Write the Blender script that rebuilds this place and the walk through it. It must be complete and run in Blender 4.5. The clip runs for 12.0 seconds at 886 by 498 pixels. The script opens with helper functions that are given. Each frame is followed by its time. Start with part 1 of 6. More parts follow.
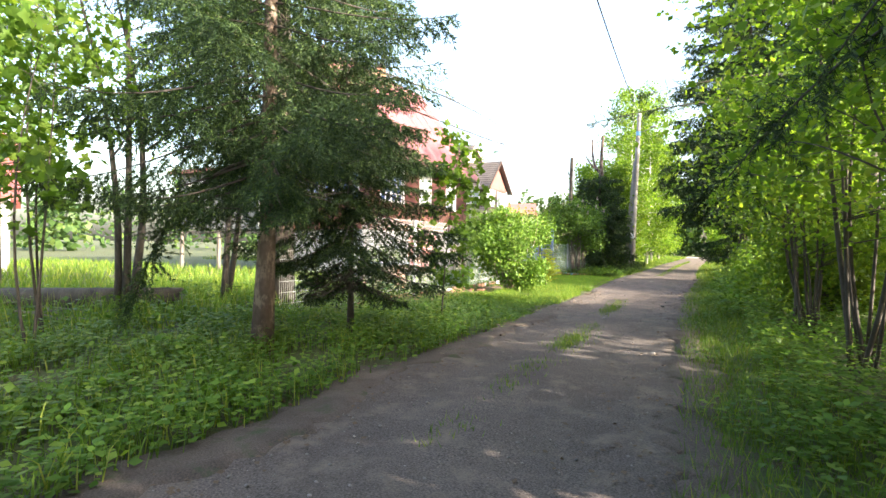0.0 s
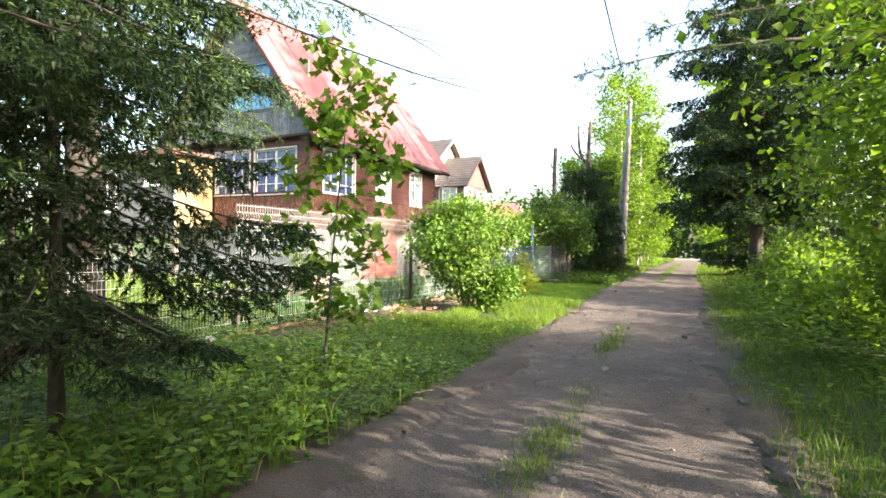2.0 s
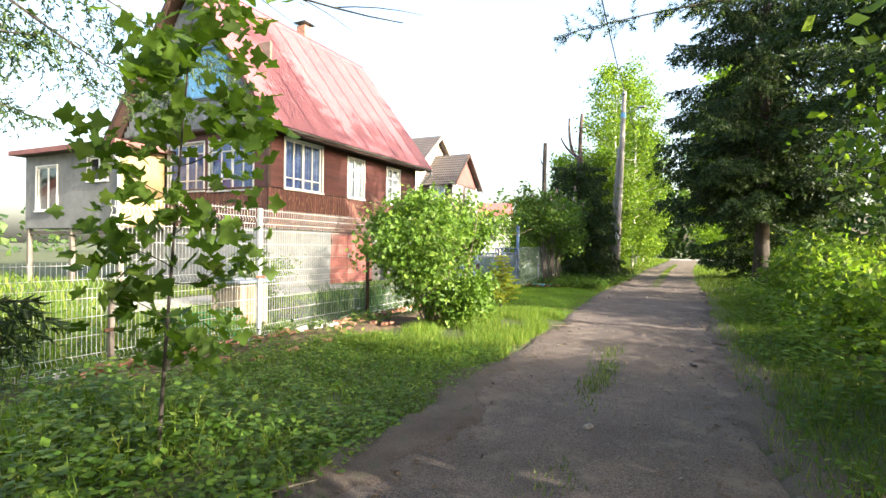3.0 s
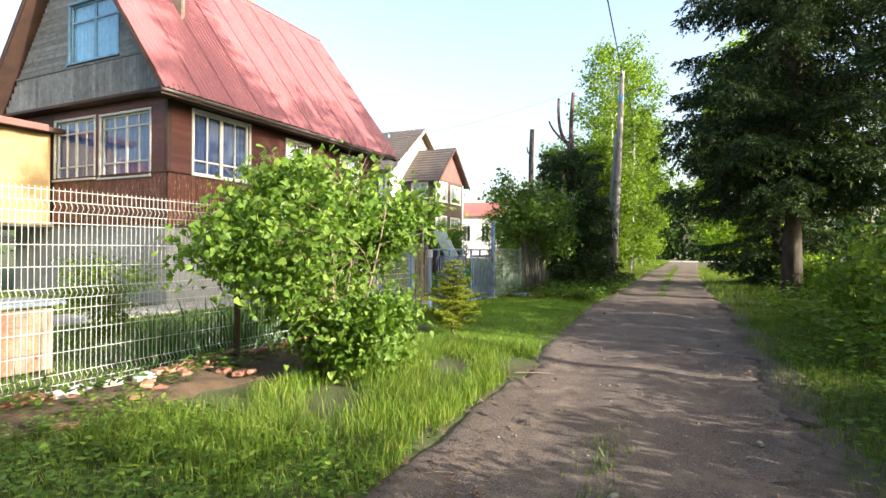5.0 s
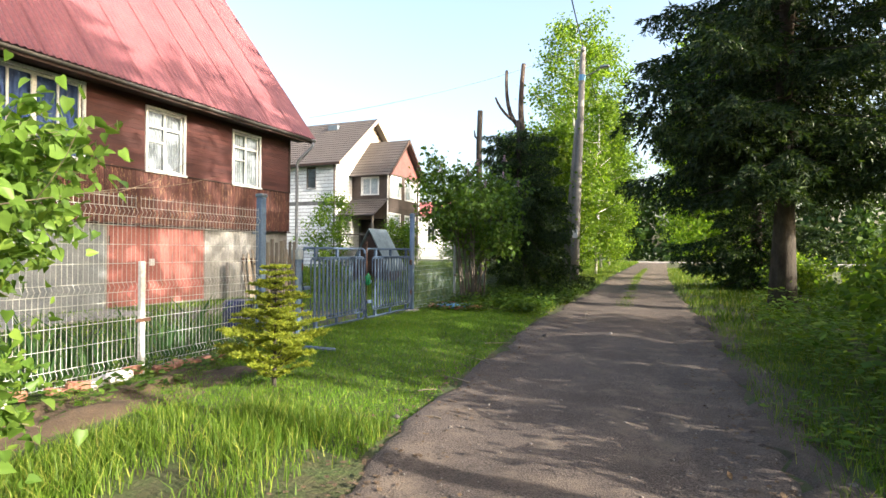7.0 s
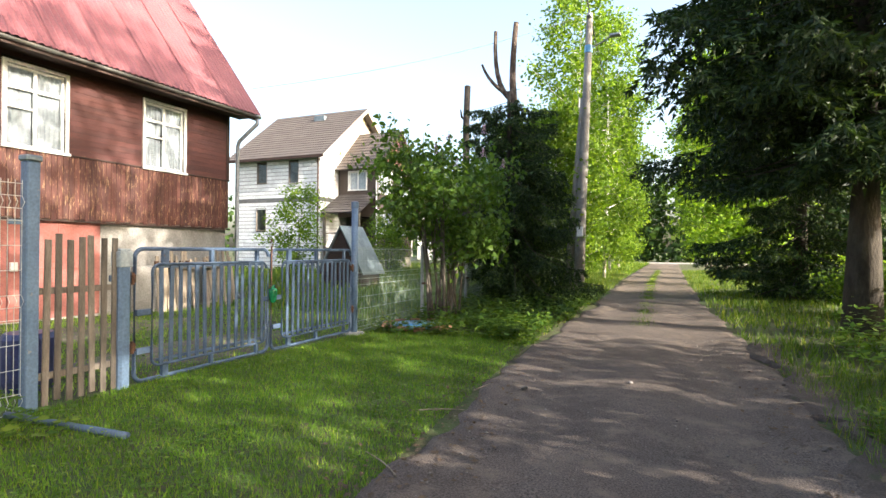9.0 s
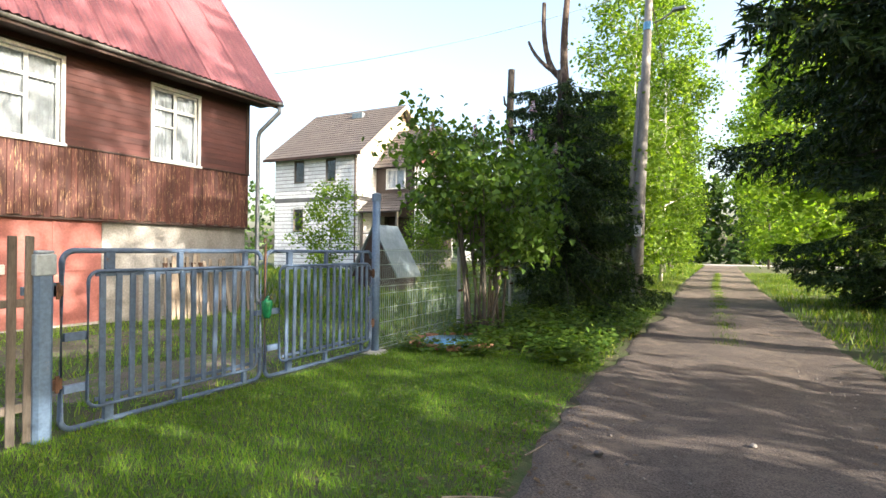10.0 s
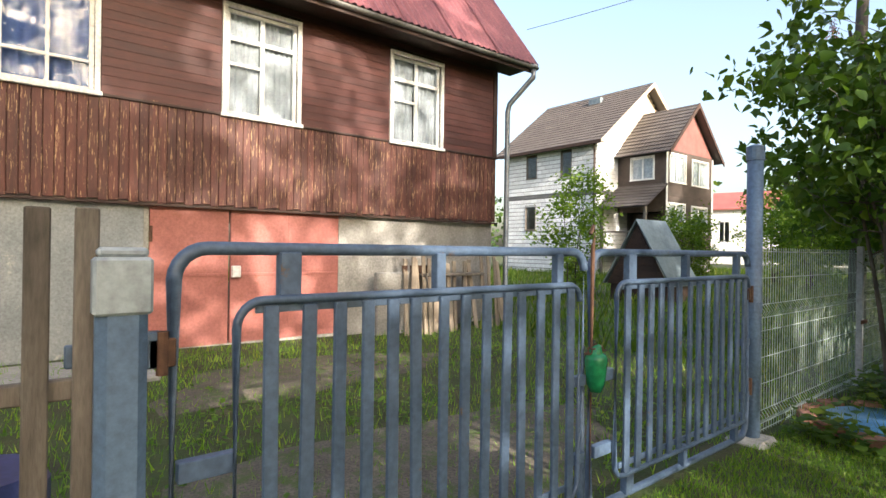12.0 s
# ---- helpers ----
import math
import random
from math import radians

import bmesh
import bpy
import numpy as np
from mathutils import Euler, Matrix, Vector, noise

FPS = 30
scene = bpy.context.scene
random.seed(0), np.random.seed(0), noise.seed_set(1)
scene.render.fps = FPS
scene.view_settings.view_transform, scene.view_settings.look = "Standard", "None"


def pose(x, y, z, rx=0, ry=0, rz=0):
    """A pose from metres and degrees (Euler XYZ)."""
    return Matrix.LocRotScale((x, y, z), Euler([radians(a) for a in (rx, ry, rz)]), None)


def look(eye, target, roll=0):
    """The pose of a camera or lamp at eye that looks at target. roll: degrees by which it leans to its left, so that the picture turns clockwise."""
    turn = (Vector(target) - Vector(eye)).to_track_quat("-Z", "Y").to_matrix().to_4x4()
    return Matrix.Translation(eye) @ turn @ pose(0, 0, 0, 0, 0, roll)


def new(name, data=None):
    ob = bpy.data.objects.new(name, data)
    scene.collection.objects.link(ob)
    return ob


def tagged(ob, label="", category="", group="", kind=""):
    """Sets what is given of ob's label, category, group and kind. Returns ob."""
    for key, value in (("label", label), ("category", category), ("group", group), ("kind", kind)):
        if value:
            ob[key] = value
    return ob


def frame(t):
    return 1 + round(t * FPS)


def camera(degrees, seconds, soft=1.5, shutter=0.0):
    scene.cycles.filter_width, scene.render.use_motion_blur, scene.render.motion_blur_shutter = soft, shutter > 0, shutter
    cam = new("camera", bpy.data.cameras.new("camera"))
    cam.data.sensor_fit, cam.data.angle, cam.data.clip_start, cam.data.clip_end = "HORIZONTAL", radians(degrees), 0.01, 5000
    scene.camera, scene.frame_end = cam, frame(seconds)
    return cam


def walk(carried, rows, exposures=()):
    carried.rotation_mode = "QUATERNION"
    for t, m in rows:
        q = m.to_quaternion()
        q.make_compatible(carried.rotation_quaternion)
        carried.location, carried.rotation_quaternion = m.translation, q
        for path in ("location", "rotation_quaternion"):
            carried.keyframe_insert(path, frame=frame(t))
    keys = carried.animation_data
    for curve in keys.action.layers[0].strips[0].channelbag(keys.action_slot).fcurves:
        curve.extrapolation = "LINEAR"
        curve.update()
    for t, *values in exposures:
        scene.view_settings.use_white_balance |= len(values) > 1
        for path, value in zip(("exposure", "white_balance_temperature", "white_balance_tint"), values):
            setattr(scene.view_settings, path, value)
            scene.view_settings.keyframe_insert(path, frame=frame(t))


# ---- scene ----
cam = camera(79.1, 12.0)
METRES, EYE, TILT, LEAN, TURN = 21.5, 1.33, -0.65, 0.0, 27.9
ROWS = [
    (0.0, 0.0, 0.0, 0.0, -0.0, 0.24, -0.91),
    (0.5, 0.0058, 0.0479, -0.0001, 0.37, 0.15, -0.96),
    (1.0, 0.0171, 0.0944, 0.0007, 0.34, 0.23, -0.91),
    (1.5, 0.0329, 0.1383, 0.0027, -1.11, 0.3, -0.86),
    (2.0, 0.0466, 0.1809, 0.0037, -1.52, 0.42, -0.79),
    (2.5, 0.063, 0.2232, 0.0055, -1.81, 0.41, -0.75),
    (4.5, 0.1194, 0.3836, 0.0095, -2.3, 0.58, -0.57),
    (5.0, 0.1361, 0.4256, 0.0095, -2.34, 0.62, -0.57),
    (5.5, 0.1547, 0.4645, 0.0102, -2.84, 0.66, -0.5),
    (6.0, 0.1761, 0.5042, 0.0108, -3.3, 0.7, -0.47),
    (6.5, 0.1948, 0.5406, 0.0094, -4.36, 0.8, -0.42),
    (7.0, 0.214, 0.5787, 0.0096, -5.13, 0.78, -0.41),
    (9.0, 0.268, 0.7238, 0.0125, -4.38, 0.78, -0.46),
    (9.5, 0.2744, 0.7607, 0.0132, -2.28, 0.83, -0.5),
    (10.0, 0.275, 0.798, 0.0142, 0.09, 0.79, -0.62),
    (10.5, 0.2656, 0.8333, 0.0135, 6.35, 0.81, -0.76),
    (11.0, 0.2488, 0.868, 0.0148, 13.06, 0.59, -1.0),
    (11.5, 0.2275, 0.8981, 0.0159, 20.82, 0.6, -1.15),
    (12.0, 0.2066, 0.9275, 0.0147, 23.27, 0.52, -1.09),
]
walk(cam, [(t, pose(0, 0, EYE, TILT, LEAN, TURN) @ pose(METRES * x, METRES * y, METRES * z, 90 + pitch, roll, yaw)) for t, x, y, z, yaw, pitch, roll in ROWS],
     [(0.0, 2.8), (2.5, 2.6), (4.5, 2.05), (5.5, 2.0), (7.0, 1.98), (9.5, 2.2), (11.0, 2.0), (12.0, 1.82)])

# ---- light ----
SUN_AZ, SUN_EL = -6.0, 21.0          # degrees: from +x towards +y, above the horizon
world = bpy.data.worlds.new("world")
scene.world = world
world.use_nodes = True
wn = world.node_tree
sky = wn.nodes.new("ShaderNodeTexSky")
sky.sky_type = 'NISHITA'
sky.sun_disc = False
sky.sun_elevation = radians(SUN_EL)
sky.sun_rotation = radians(90 - SUN_AZ)
sky.air_density, sky.dust_density, sky.ozone_density = 1.0, 5.0, 0.4
wn.links.new(sky.outputs[0], wn.nodes["Background"].inputs[0])
wn.nodes["Background"].inputs[1].default_value = 0.15
sun = new("sun", bpy.data.lights.new("sun", 'SUN'))
sun.data.energy, sun.data.angle, sun.data.color = 3.6, radians(0.53), (1.0, 0.91, 0.79)
az, el = radians(SUN_AZ), radians(SUN_EL)
sun.matrix_world = look((math.cos(az) * math.cos(el) * 60, math.sin(az) * math.cos(el) * 60, math.sin(el) * 60), (0, 0, 0))

# ---- materials ----
def mat_new(name):
    m = bpy.data.materials.new(name)
    m.use_nodes = True
    return m, m.node_tree.nodes, m.node_tree.links, m.node_tree.nodes["Principled BSDF"]


def coords(n, l, stretch=(1, 1, 1), randomise=True):
    tc = n.new("ShaderNodeTexCoord")
    mp = n.new("ShaderNodeMapping")
    mp.inputs["Scale"].default_value = stretch
    l.new(tc.outputs["Object"], mp.inputs["Vector"])
    if randomise:
        info = n.new("ShaderNodeObjectInfo")
        mul = n.new("ShaderNodeMath")
        mul.operation = 'MULTIPLY'
        mul.inputs[1].default_value = 37.0
        l.new(info.outputs["Random"], mul.inputs[0])
        l.new(mul.outputs[0], mp.inputs["Location"])
    return mp.outputs[0]


def noise_tex(n, l, vec, scale, detail=4, rough=0.6):
    t = n.new("ShaderNodeTexNoise")
    t.inputs["Scale"].default_value, t.inputs["Detail"].default_value, t.inputs["Roughness"].default_value = scale, detail, rough
    l.new(vec, t.inputs["Vector"])
    return t.outputs["Fac"]


def ramp(n, l, fac, stops):
    r = n.new("ShaderNodeValToRGB")
    e = r.color_ramp.elements
    while len(e) < len(stops):
        e.new(0.5)
    for el_, (p, c) in zip(e, stops):
        el_.position, el_.color = p, (*c, 1)
    l.new(fac, r.inputs[0])
    return r.outputs[0]


def mix(n, l, a, b, fac, mode='MIX'):
    m = n.new("ShaderNodeMix")
    m.data_type, m.blend_type = 'RGBA', mode
    for sock, v in ((m.inputs[0], fac), (m.inputs[6], a), (m.inputs[7], b)):
        if isinstance(v, (int, float)):
            sock.default_value = v
        elif isinstance(v, tuple):
            sock.default_value = (*v, 1)
        else:
            l.new(v, sock)
    return m.outputs[2]


def bump(n, l, bsdf, height, strength, dist):
    b = n.new("ShaderNodeBump")
    b.inputs["Strength"].default_value, b.inputs["Distance"].default_value = strength, dist
    l.new(height, b.inputs["Height"])
    l.new(b.outputs[0], bsdf.inputs["Normal"])


def surface(name, dark, light, fine=40, coarse=3, rough=0.7, rel=0.3, dist=0.004, metal=0.0, stretch=(1, 1, 1),
            worn=None, worn_at=(0.62, 0.7), worn_scale=9, worn_stretch=None, per_piece=0.0, randomise=True, contrast=1.0):
    """A two-scale paint, wood, stone or soil: dark and light tones, a worn colour in patches, and fine relief."""
    m, n, l, b = mat_new(name)
    v = coords(n, l, stretch, randomise)
    f, c = noise_tex(n, l, v, fine), noise_tex(n, l, v, coarse, 3)
    col = ramp(n, l, c, [(0.3, dark), (0.72, light)])
    grain = ramp(n, l, f, [(0.3, (1 - 0.28 * contrast,) * 3), (0.7, (1 + 0.14 * contrast,) * 3)])
    col = mix(n, l, col, grain, 1.0, 'MULTIPLY')
    if per_piece:
        info = n.new("ShaderNodeObjectInfo")
        tone = ramp(n, l, info.outputs["Random"], [(0, (1 - per_piece,) * 3), (1, (1 + per_piece,) * 3)])
        col = mix(n, l, col, tone, 1.0, 'MULTIPLY')
    if worn:
        wv = coords(n, l, worn_stretch or stretch, randomise)
        w = noise_tex(n, l, wv, worn_scale, 5, 0.7)
        fac = ramp(n, l, w, [(worn_at[0], (0, 0, 0)), (worn_at[1], (1, 1, 1))])
        col = mix(n, l, col, worn, fac)
    l.new(col, b.inputs["Base Color"])
    b.inputs["Roughness"].default_value, b.inputs["Metallic"].default_value = rough, metal
    bump(n, l, b, f, rel, dist)
    return m


def foliage(name, dark, light, tip=None, glow=0.45, rough=0.5):
    """Leaves: each leaf its own tone, lit through from behind."""
    m, n, l, b = mat_new(name)
    geo = n.new("ShaderNodeNewGeometry")
    stops = [(0, dark), (0.75, light)] + ([(1, tip)] if tip else [])
    leaf = ramp(n, l, geo.outputs["Random Per Island"], stops)
    v = coords(n, l, (1, 1, 1), False)
    patch = ramp(n, l, noise_tex(n, l, v, 1.3, 3), [(0.3, (0.75, 0.75, 0.75)), (0.7, (1.2, 1.2, 1.2))])
    col = mix(n, l, leaf, patch, 1.0, 'MULTIPLY')
    l.new(col, b.inputs["Base Color"])
    info = n.new("ShaderNodeObjectInfo")
    tone = ramp(n, l, info.outputs["Random"], [(0, (0.82, 0.82, 0.82)), (1, (1.18, 1.18, 1.18))])
    col = mix(n, l, col, tone, 1.0, 'MULTIPLY')
    l.new(col, b.inputs["Base Color"])
    b.inputs["Roughness"].default_value = rough
    b.inputs["Specular IOR Level"].default_value = 0.22
    tr = n.new("ShaderNodeBsdfTranslucent")
    warm = mix(n, l, col, (1.25, 1.3, 0.45), 1.0, 'MULTIPLY')
    l.new(warm, tr.inputs[0])
    ms = n.new("ShaderNodeMixShader")
    ms.inputs[0].default_value = glow
    l.new(b.outputs[0], ms.inputs[1])
    l.new(tr.outputs[0], ms.inputs[2])
    l.new(ms.outputs[0], n["Material Output"].inputs[0])
    return m


def glass_mat(name, tint=(0.9, 0.95, 1.0)):
    m, n, l, b = mat_new(name)
    n.remove(b)
    tr, gl, fr, ms = n.new("ShaderNodeBsdfTransparent"), n.new("ShaderNodeBsdfGlossy"), n.new("ShaderNodeLayerWeight"), n.new("ShaderNodeMixShader")
    tr.inputs[0].default_value = (*tint, 1)
    gl.inputs["Roughness"].default_value = 0.03
    pw, sc = n.new("ShaderNodeMath"), n.new("ShaderNodeMath")
    pw.operation, sc.operation = 'POWER', 'MULTIPLY_ADD'
    pw.inputs[1].default_value, sc.inputs[1].default_value, sc.inputs[2].default_value = 4.0, 0.8, 0.035
    l.new(fr.outputs["Facing"], pw.inputs[0])
    l.new(pw.outputs[0], sc.inputs[0])
    l.new(sc.outputs[0], ms.inputs[0])
    l.new(tr.outputs[0], ms.inputs[1])
    l.new(gl.outputs[0], ms.inputs[2])
    l.new(ms.outputs[0], n["Material Output"].inputs[0])
    return m


M_ground = surface("ground_soil", (0.045, 0.04, 0.018), (0.085, 0.085, 0.03), 30, 1.2, 0.95, 0.8, 0.03, worn=(0.05, 0.075, 0.016), worn_at=(0.4, 0.6), worn_scale=3)
M_road = surface("road_grit", (0.09, 0.069, 0.057), (0.15, 0.117, 0.096), 75, 0.9, 0.95, 1.0, 0.016, worn=(0.175, 0.134, 0.1), worn_at=(0.5, 0.72), worn_scale=2.6, contrast=3.0)
M_crossroad = surface("pale_gravel", (0.3, 0.28, 0.25), (0.42, 0.4, 0.37), 40, 1, 0.95, 0.6, 0.01)
M_stone = surface("pebble", (0.1, 0.088, 0.078), (0.21, 0.185, 0.165), 30, 4, 0.85, 0.4, 0.004, per_piece=0.3)
M_litter = surface("leaf_litter", (0.07, 0.045, 0.025), (0.16, 0.105, 0.06), 60, 3, 0.95, 0.8, 0.02)
M_earth = surface("trodden_earth", (0.11, 0.09, 0.065), (0.18, 0.15, 0.11), 60, 3, 0.95, 0.8, 0.012, worn=(0.07, 0.1, 0.025), worn_at=(0.5, 0.62), worn_scale=5, contrast=2.0)
M_needle_litter = surface("needle_litter", (0.075, 0.055, 0.042), (0.13, 0.098, 0.075), 90, 2.5, 0.95, 1.0, 0.015, worn=(0.05, 0.06, 0.025), worn_at=(0.55, 0.68), worn_scale=4, contrast=2.2)
M_siding = surface("maroon_plank_paint", (0.06, 0.018, 0.015), (0.105, 0.03, 0.023), 25, 2.5, 0.6, 0.35, 0.003, stretch=(4, 0.5, 4), worn=(0.3, 0.12, 0.05), worn_at=(0.68, 0.8), worn_scale=7, per_piece=0.14)
M_wainscot = surface("maroon_board_peeling", (0.062, 0.021, 0.016), (0.12, 0.038, 0.027), 30, 3, 0.65, 0.45, 0.004, stretch=(5, 5, 0.5), worn=(0.46, 0.29, 0.15), worn_at=(0.585, 0.63), worn_scale=5, worn_stretch=(13, 13, 1.0), per_piece=0.25)
M_gable = surface("grey_blue_weathered_board", (0.1, 0.115, 0.125), (0.2, 0.225, 0.24), 25, 3, 0.85, 0.5, 0.004, stretch=(2, 2, 2), worn=(0.16, 0.11, 0.08), worn_at=(0.6, 0.72), worn_scale=5, per_piece=0.22)
M_darkwood = surface("dark_brown_wood", (0.028, 0.015, 0.011), (0.06, 0.03, 0.02), 30, 3, 0.7, 0.4, 0.003, per_piece=0.2)
M_white = surface("white_window_paint", (0.68, 0.68, 0.66), (0.82, 0.82, 0.8), 30, 4, 0.5, 0.2, 0.002, worn=(0.4, 0.37, 0.33), worn_at=(0.7, 0.78), worn_scale=14)
M_greyframe = surface("grey_window_paint", (0.34, 0.36, 0.36), (0.5, 0.52, 0.52), 30, 4, 0.6, 0.2, 0.002, worn=(0.2, 0.17, 0.14), worn_at=(0.65, 0.75), worn_scale=12)
M_blueframe = surface("blue_window_paint", (0.1, 0.24, 0.38), (0.17, 0.34, 0.5), 30, 4, 0.6, 0.2, 0.002, worn=(0.3, 0.28, 0.24), worn_at=(0.66, 0.74), worn_scale=12)
M_roof = surface("red_painted_corrugated_sheet", (0.205, 0.072, 0.078), (0.265, 0.1, 0.105), 20, 1.0, 0.45, 0.15, 0.003, worn=(0.4, 0.2, 0.18), worn_at=(0.62, 0.8), worn_scale=3, per_piece=0.05)
M_gutter = surface("grey_gutter_metal", (0.17, 0.165, 0.155), (0.3, 0.29, 0.27), 30, 3, 0.5, 0.2, 0.002, metal=0.5)
M_zinc = surface("zinc_pipe", (0.22, 0.23, 0.24), (0.34, 0.35, 0.36), 30, 4, 0.4, 0.1, 0.002, metal=0.7)
M_concrete = surface("basement_concrete", (0.24, 0.23, 0.21), (0.4, 0.385, 0.355), 30, 1.8, 0.9, 0.7, 0.01, worn=(0.16, 0.145, 0.13), worn_at=(0.6, 0.75), worn_scale=2.5)
M_basepaint = surface("grey_blue_base_paint", (0.19, 0.21, 0.22), (0.28, 0.3, 0.31), 40, 2, 0.85, 0.5, 0.006, worn=(0.42, 0.41, 0.38), worn_at=(0.62, 0.72), worn_scale=6)
M_garage = surface("salmon_red_door_paint", (0.31, 0.105, 0.088), (0.42, 0.155, 0.128), 30, 1.6, 0.55, 0.15, 0.002, worn=(0.26, 0.09, 0.06), worn_at=(0.6, 0.7), worn_scale=5)
M_osb = surface("ochre_fibre_board", (0.26, 0.18, 0.085), (0.36, 0.26, 0.135), 45, 5, 0.85, 0.3, 0.003)
M_annex = surface("grey_annex_panel", (0.14, 0.145, 0.14), (0.22, 0.225, 0.22), 35, 2, 0.85, 0.3, 0.004)
M_gate = surface("grey_blue_gate_paint", (0.055, 0.09, 0.15), (0.085, 0.13, 0.205), 40, 4, 0.5, 0.25, 0.002, worn=(0.14, 0.085, 0.05), worn_at=(0.66, 0.74), worn_scale=11, per_piece=0.08)
M_gatepost = surface("blue_post_paint", (0.085, 0.14, 0.23), (0.13, 0.2, 0.3), 40, 4, 0.5, 0.25, 0.002, worn=(0.3, 0.26, 0.22), worn_at=(0.66, 0.76), worn_scale=9)
M_oldwood = surface("weathered_grey_wood", (0.1, 0.085, 0.07), (0.22, 0.19, 0.16), 40, 3, 0.9, 0.6, 0.005, stretch=(3, 3, 0.5), per_piece=0.25)
M_plank = surface("pale_old_plank", (0.2, 0.155, 0.11), (0.4, 0.33, 0.25), 40, 3, 0.9, 0.5, 0.004, stretch=(3, 3, 0.5), per_piece=0.35)
# one grey-green coating in two tones: whitened for sun, darkened for shade
M_wire = surface("sunlit_coated_wire", (0.44, 0.46, 0.43), (0.58, 0.6, 0.57), 40, 3, 0.5, 0.1, 0.001)
M_shadewire = surface("shaded_coated_wire", (0.3, 0.38, 0.33), (0.42, 0.5, 0.45), 40, 3, 0.5, 0.1, 0.001)
M_rust = surface("rusty_iron", (0.06, 0.03, 0.018), (0.14, 0.07, 0.04), 50, 6, 0.9, 0.6, 0.004)
M_block = surface("white_aerated_block", (0.72, 0.73, 0.74), (0.85, 0.86, 0.87), 30, 3, 0.95, 0.4, 0.006, per_piece=0.1)
M_mortar = surface("grey_mortar", (0.12, 0.12, 0.12), (0.2, 0.2, 0.2), 30, 3, 0.95, 0.4, 0.006)
M_tile = surface("brown_metal_roof_tile", (0.07, 0.06, 0.056), (0.11, 0.096, 0.088), 20, 1.5, 0.5, 0.2, 0.004)
M_palewood = surface("pale_gable_board", (0.4, 0.33, 0.25), (0.58, 0.5, 0.4), 30, 2, 0.85, 0.3, 0.004, stretch=(1, 0.4, 4))
M_bayboard = surface("dark_brown_cladding", (0.045, 0.033, 0.027), (0.085, 0.062, 0.05), 30, 1.5, 0.75, 0.4, 0.004)
M_baygable = surface("rose_brown_board", (0.17, 0.065, 0.058), (0.23, 0.095, 0.085), 30, 2, 0.8, 0.3, 0.004)
M_polewood = surface("grey_concrete_pole", (0.17, 0.16, 0.15), (0.28, 0.265, 0.245), 30, 3, 0.9, 0.4, 0.006, stretch=(1, 1, 0.4))
M_cable = surface("black_cable", (0.02, 0.02, 0.02), (0.04, 0.04, 0.04), 30, 3, 0.6, 0.1, 0.001)
M_curtain = surface("white_lace_curtain", (0.36, 0.35, 0.33), (0.6, 0.59, 0.56), 60, 6, 0.9, 0.3, 0.004)
M_bluecurtain = surface("pale_blue_curtain", (0.16, 0.42, 0.58), (0.28, 0.58, 0.74), 60, 6, 0.9, 0.3, 0.004)
M_bluenet = surface("blue_grey_net_curtain", (0.055, 0.085, 0.2), (0.11, 0.15, 0.3), 60, 3, 0.9, 0.3, 0.004)
M_room = surface("room_wallpaper", (0.2, 0.17, 0.14), (0.3, 0.26, 0.22), 20, 2, 0.9, 0.1, 0.002)
M_brick = surface("old_brick", (0.28, 0.12, 0.075), (0.42, 0.22, 0.15), 40, 5, 0.9, 0.6, 0.006, per_piece=0.25)
M_paleblock = surface("white_rubble", (0.55, 0.53, 0.5), (0.72, 0.7, 0.67), 40, 5, 0.9, 0.5, 0.006, per_piece=0.15)
M_bluepaint = surface("blue_plastic", (0.1, 0.3, 0.55), (0.16, 0.42, 0.66), 40, 5, 0.4, 0.05, 0.001)
M_navy = surface("navy_plastic", (0.02, 0.03, 0.1), (0.04, 0.05, 0.15), 40, 5, 0.4, 0.05, 0.001)
M_greenplastic = surface("green_plastic_bottle", (0.01, 0.16, 0.06), (0.02, 0.26, 0.1), 40, 5, 0.25, 0.05, 0.001)
M_tin = surface("pale_sheet_metal", (0.13, 0.17, 0.2), (0.22, 0.27, 0.3), 30, 4, 0.45, 0.15, 0.002, metal=0.3, worn=(0.3, 0.24, 0.18), worn_at=(0.66, 0.74), worn_scale=8)
M_captin = surface("pale_blue_grey_tin", (0.27, 0.32, 0.35), (0.4, 0.45, 0.48), 30, 4, 0.5, 0.15, 0.002, worn=(0.28, 0.23, 0.18), worn_at=(0.64, 0.74), worn_scale=9, worn_stretch=(3, 3, 0.6))
M_whitewash = surface("white_render", (0.6, 0.6, 0.58), (0.75, 0.75, 0.73), 30, 1.5, 0.9, 0.2, 0.003)
M_redroof = surface("far_red_roof", (0.28, 0.085, 0.075), (0.36, 0.12, 0.1), 15, 1, 0.5, 0.2, 0.004)
M_spruce_bark = surface("spruce_bark", (0.05, 0.034, 0.025), (0.14, 0.1, 0.075), 22, 4, 0.95, 0.9, 0.02, stretch=(1, 1, 0.5), worn=(0.23, 0.175, 0.13), worn_at=(0.5, 0.6), worn_scale=7)
M_bark = surface("dark_bark", (0.035, 0.028, 0.022), (0.1, 0.085, 0.068), 30, 5, 0.95, 0.9, 0.012, stretch=(1, 1, 0.4))
M_lilac_bark = surface("grey_brown_lilac_stem", (0.075, 0.062, 0.05), (0.17, 0.14, 0.11), 40, 6, 0.9, 0.7, 0.008, stretch=(1, 1, 0.4))
M_pale_bark = surface("pale_lilac_stem", (0.16, 0.125, 0.09), (0.32, 0.26, 0.19), 40, 6, 0.9, 0.6, 0.006, stretch=(1, 1, 0.4))
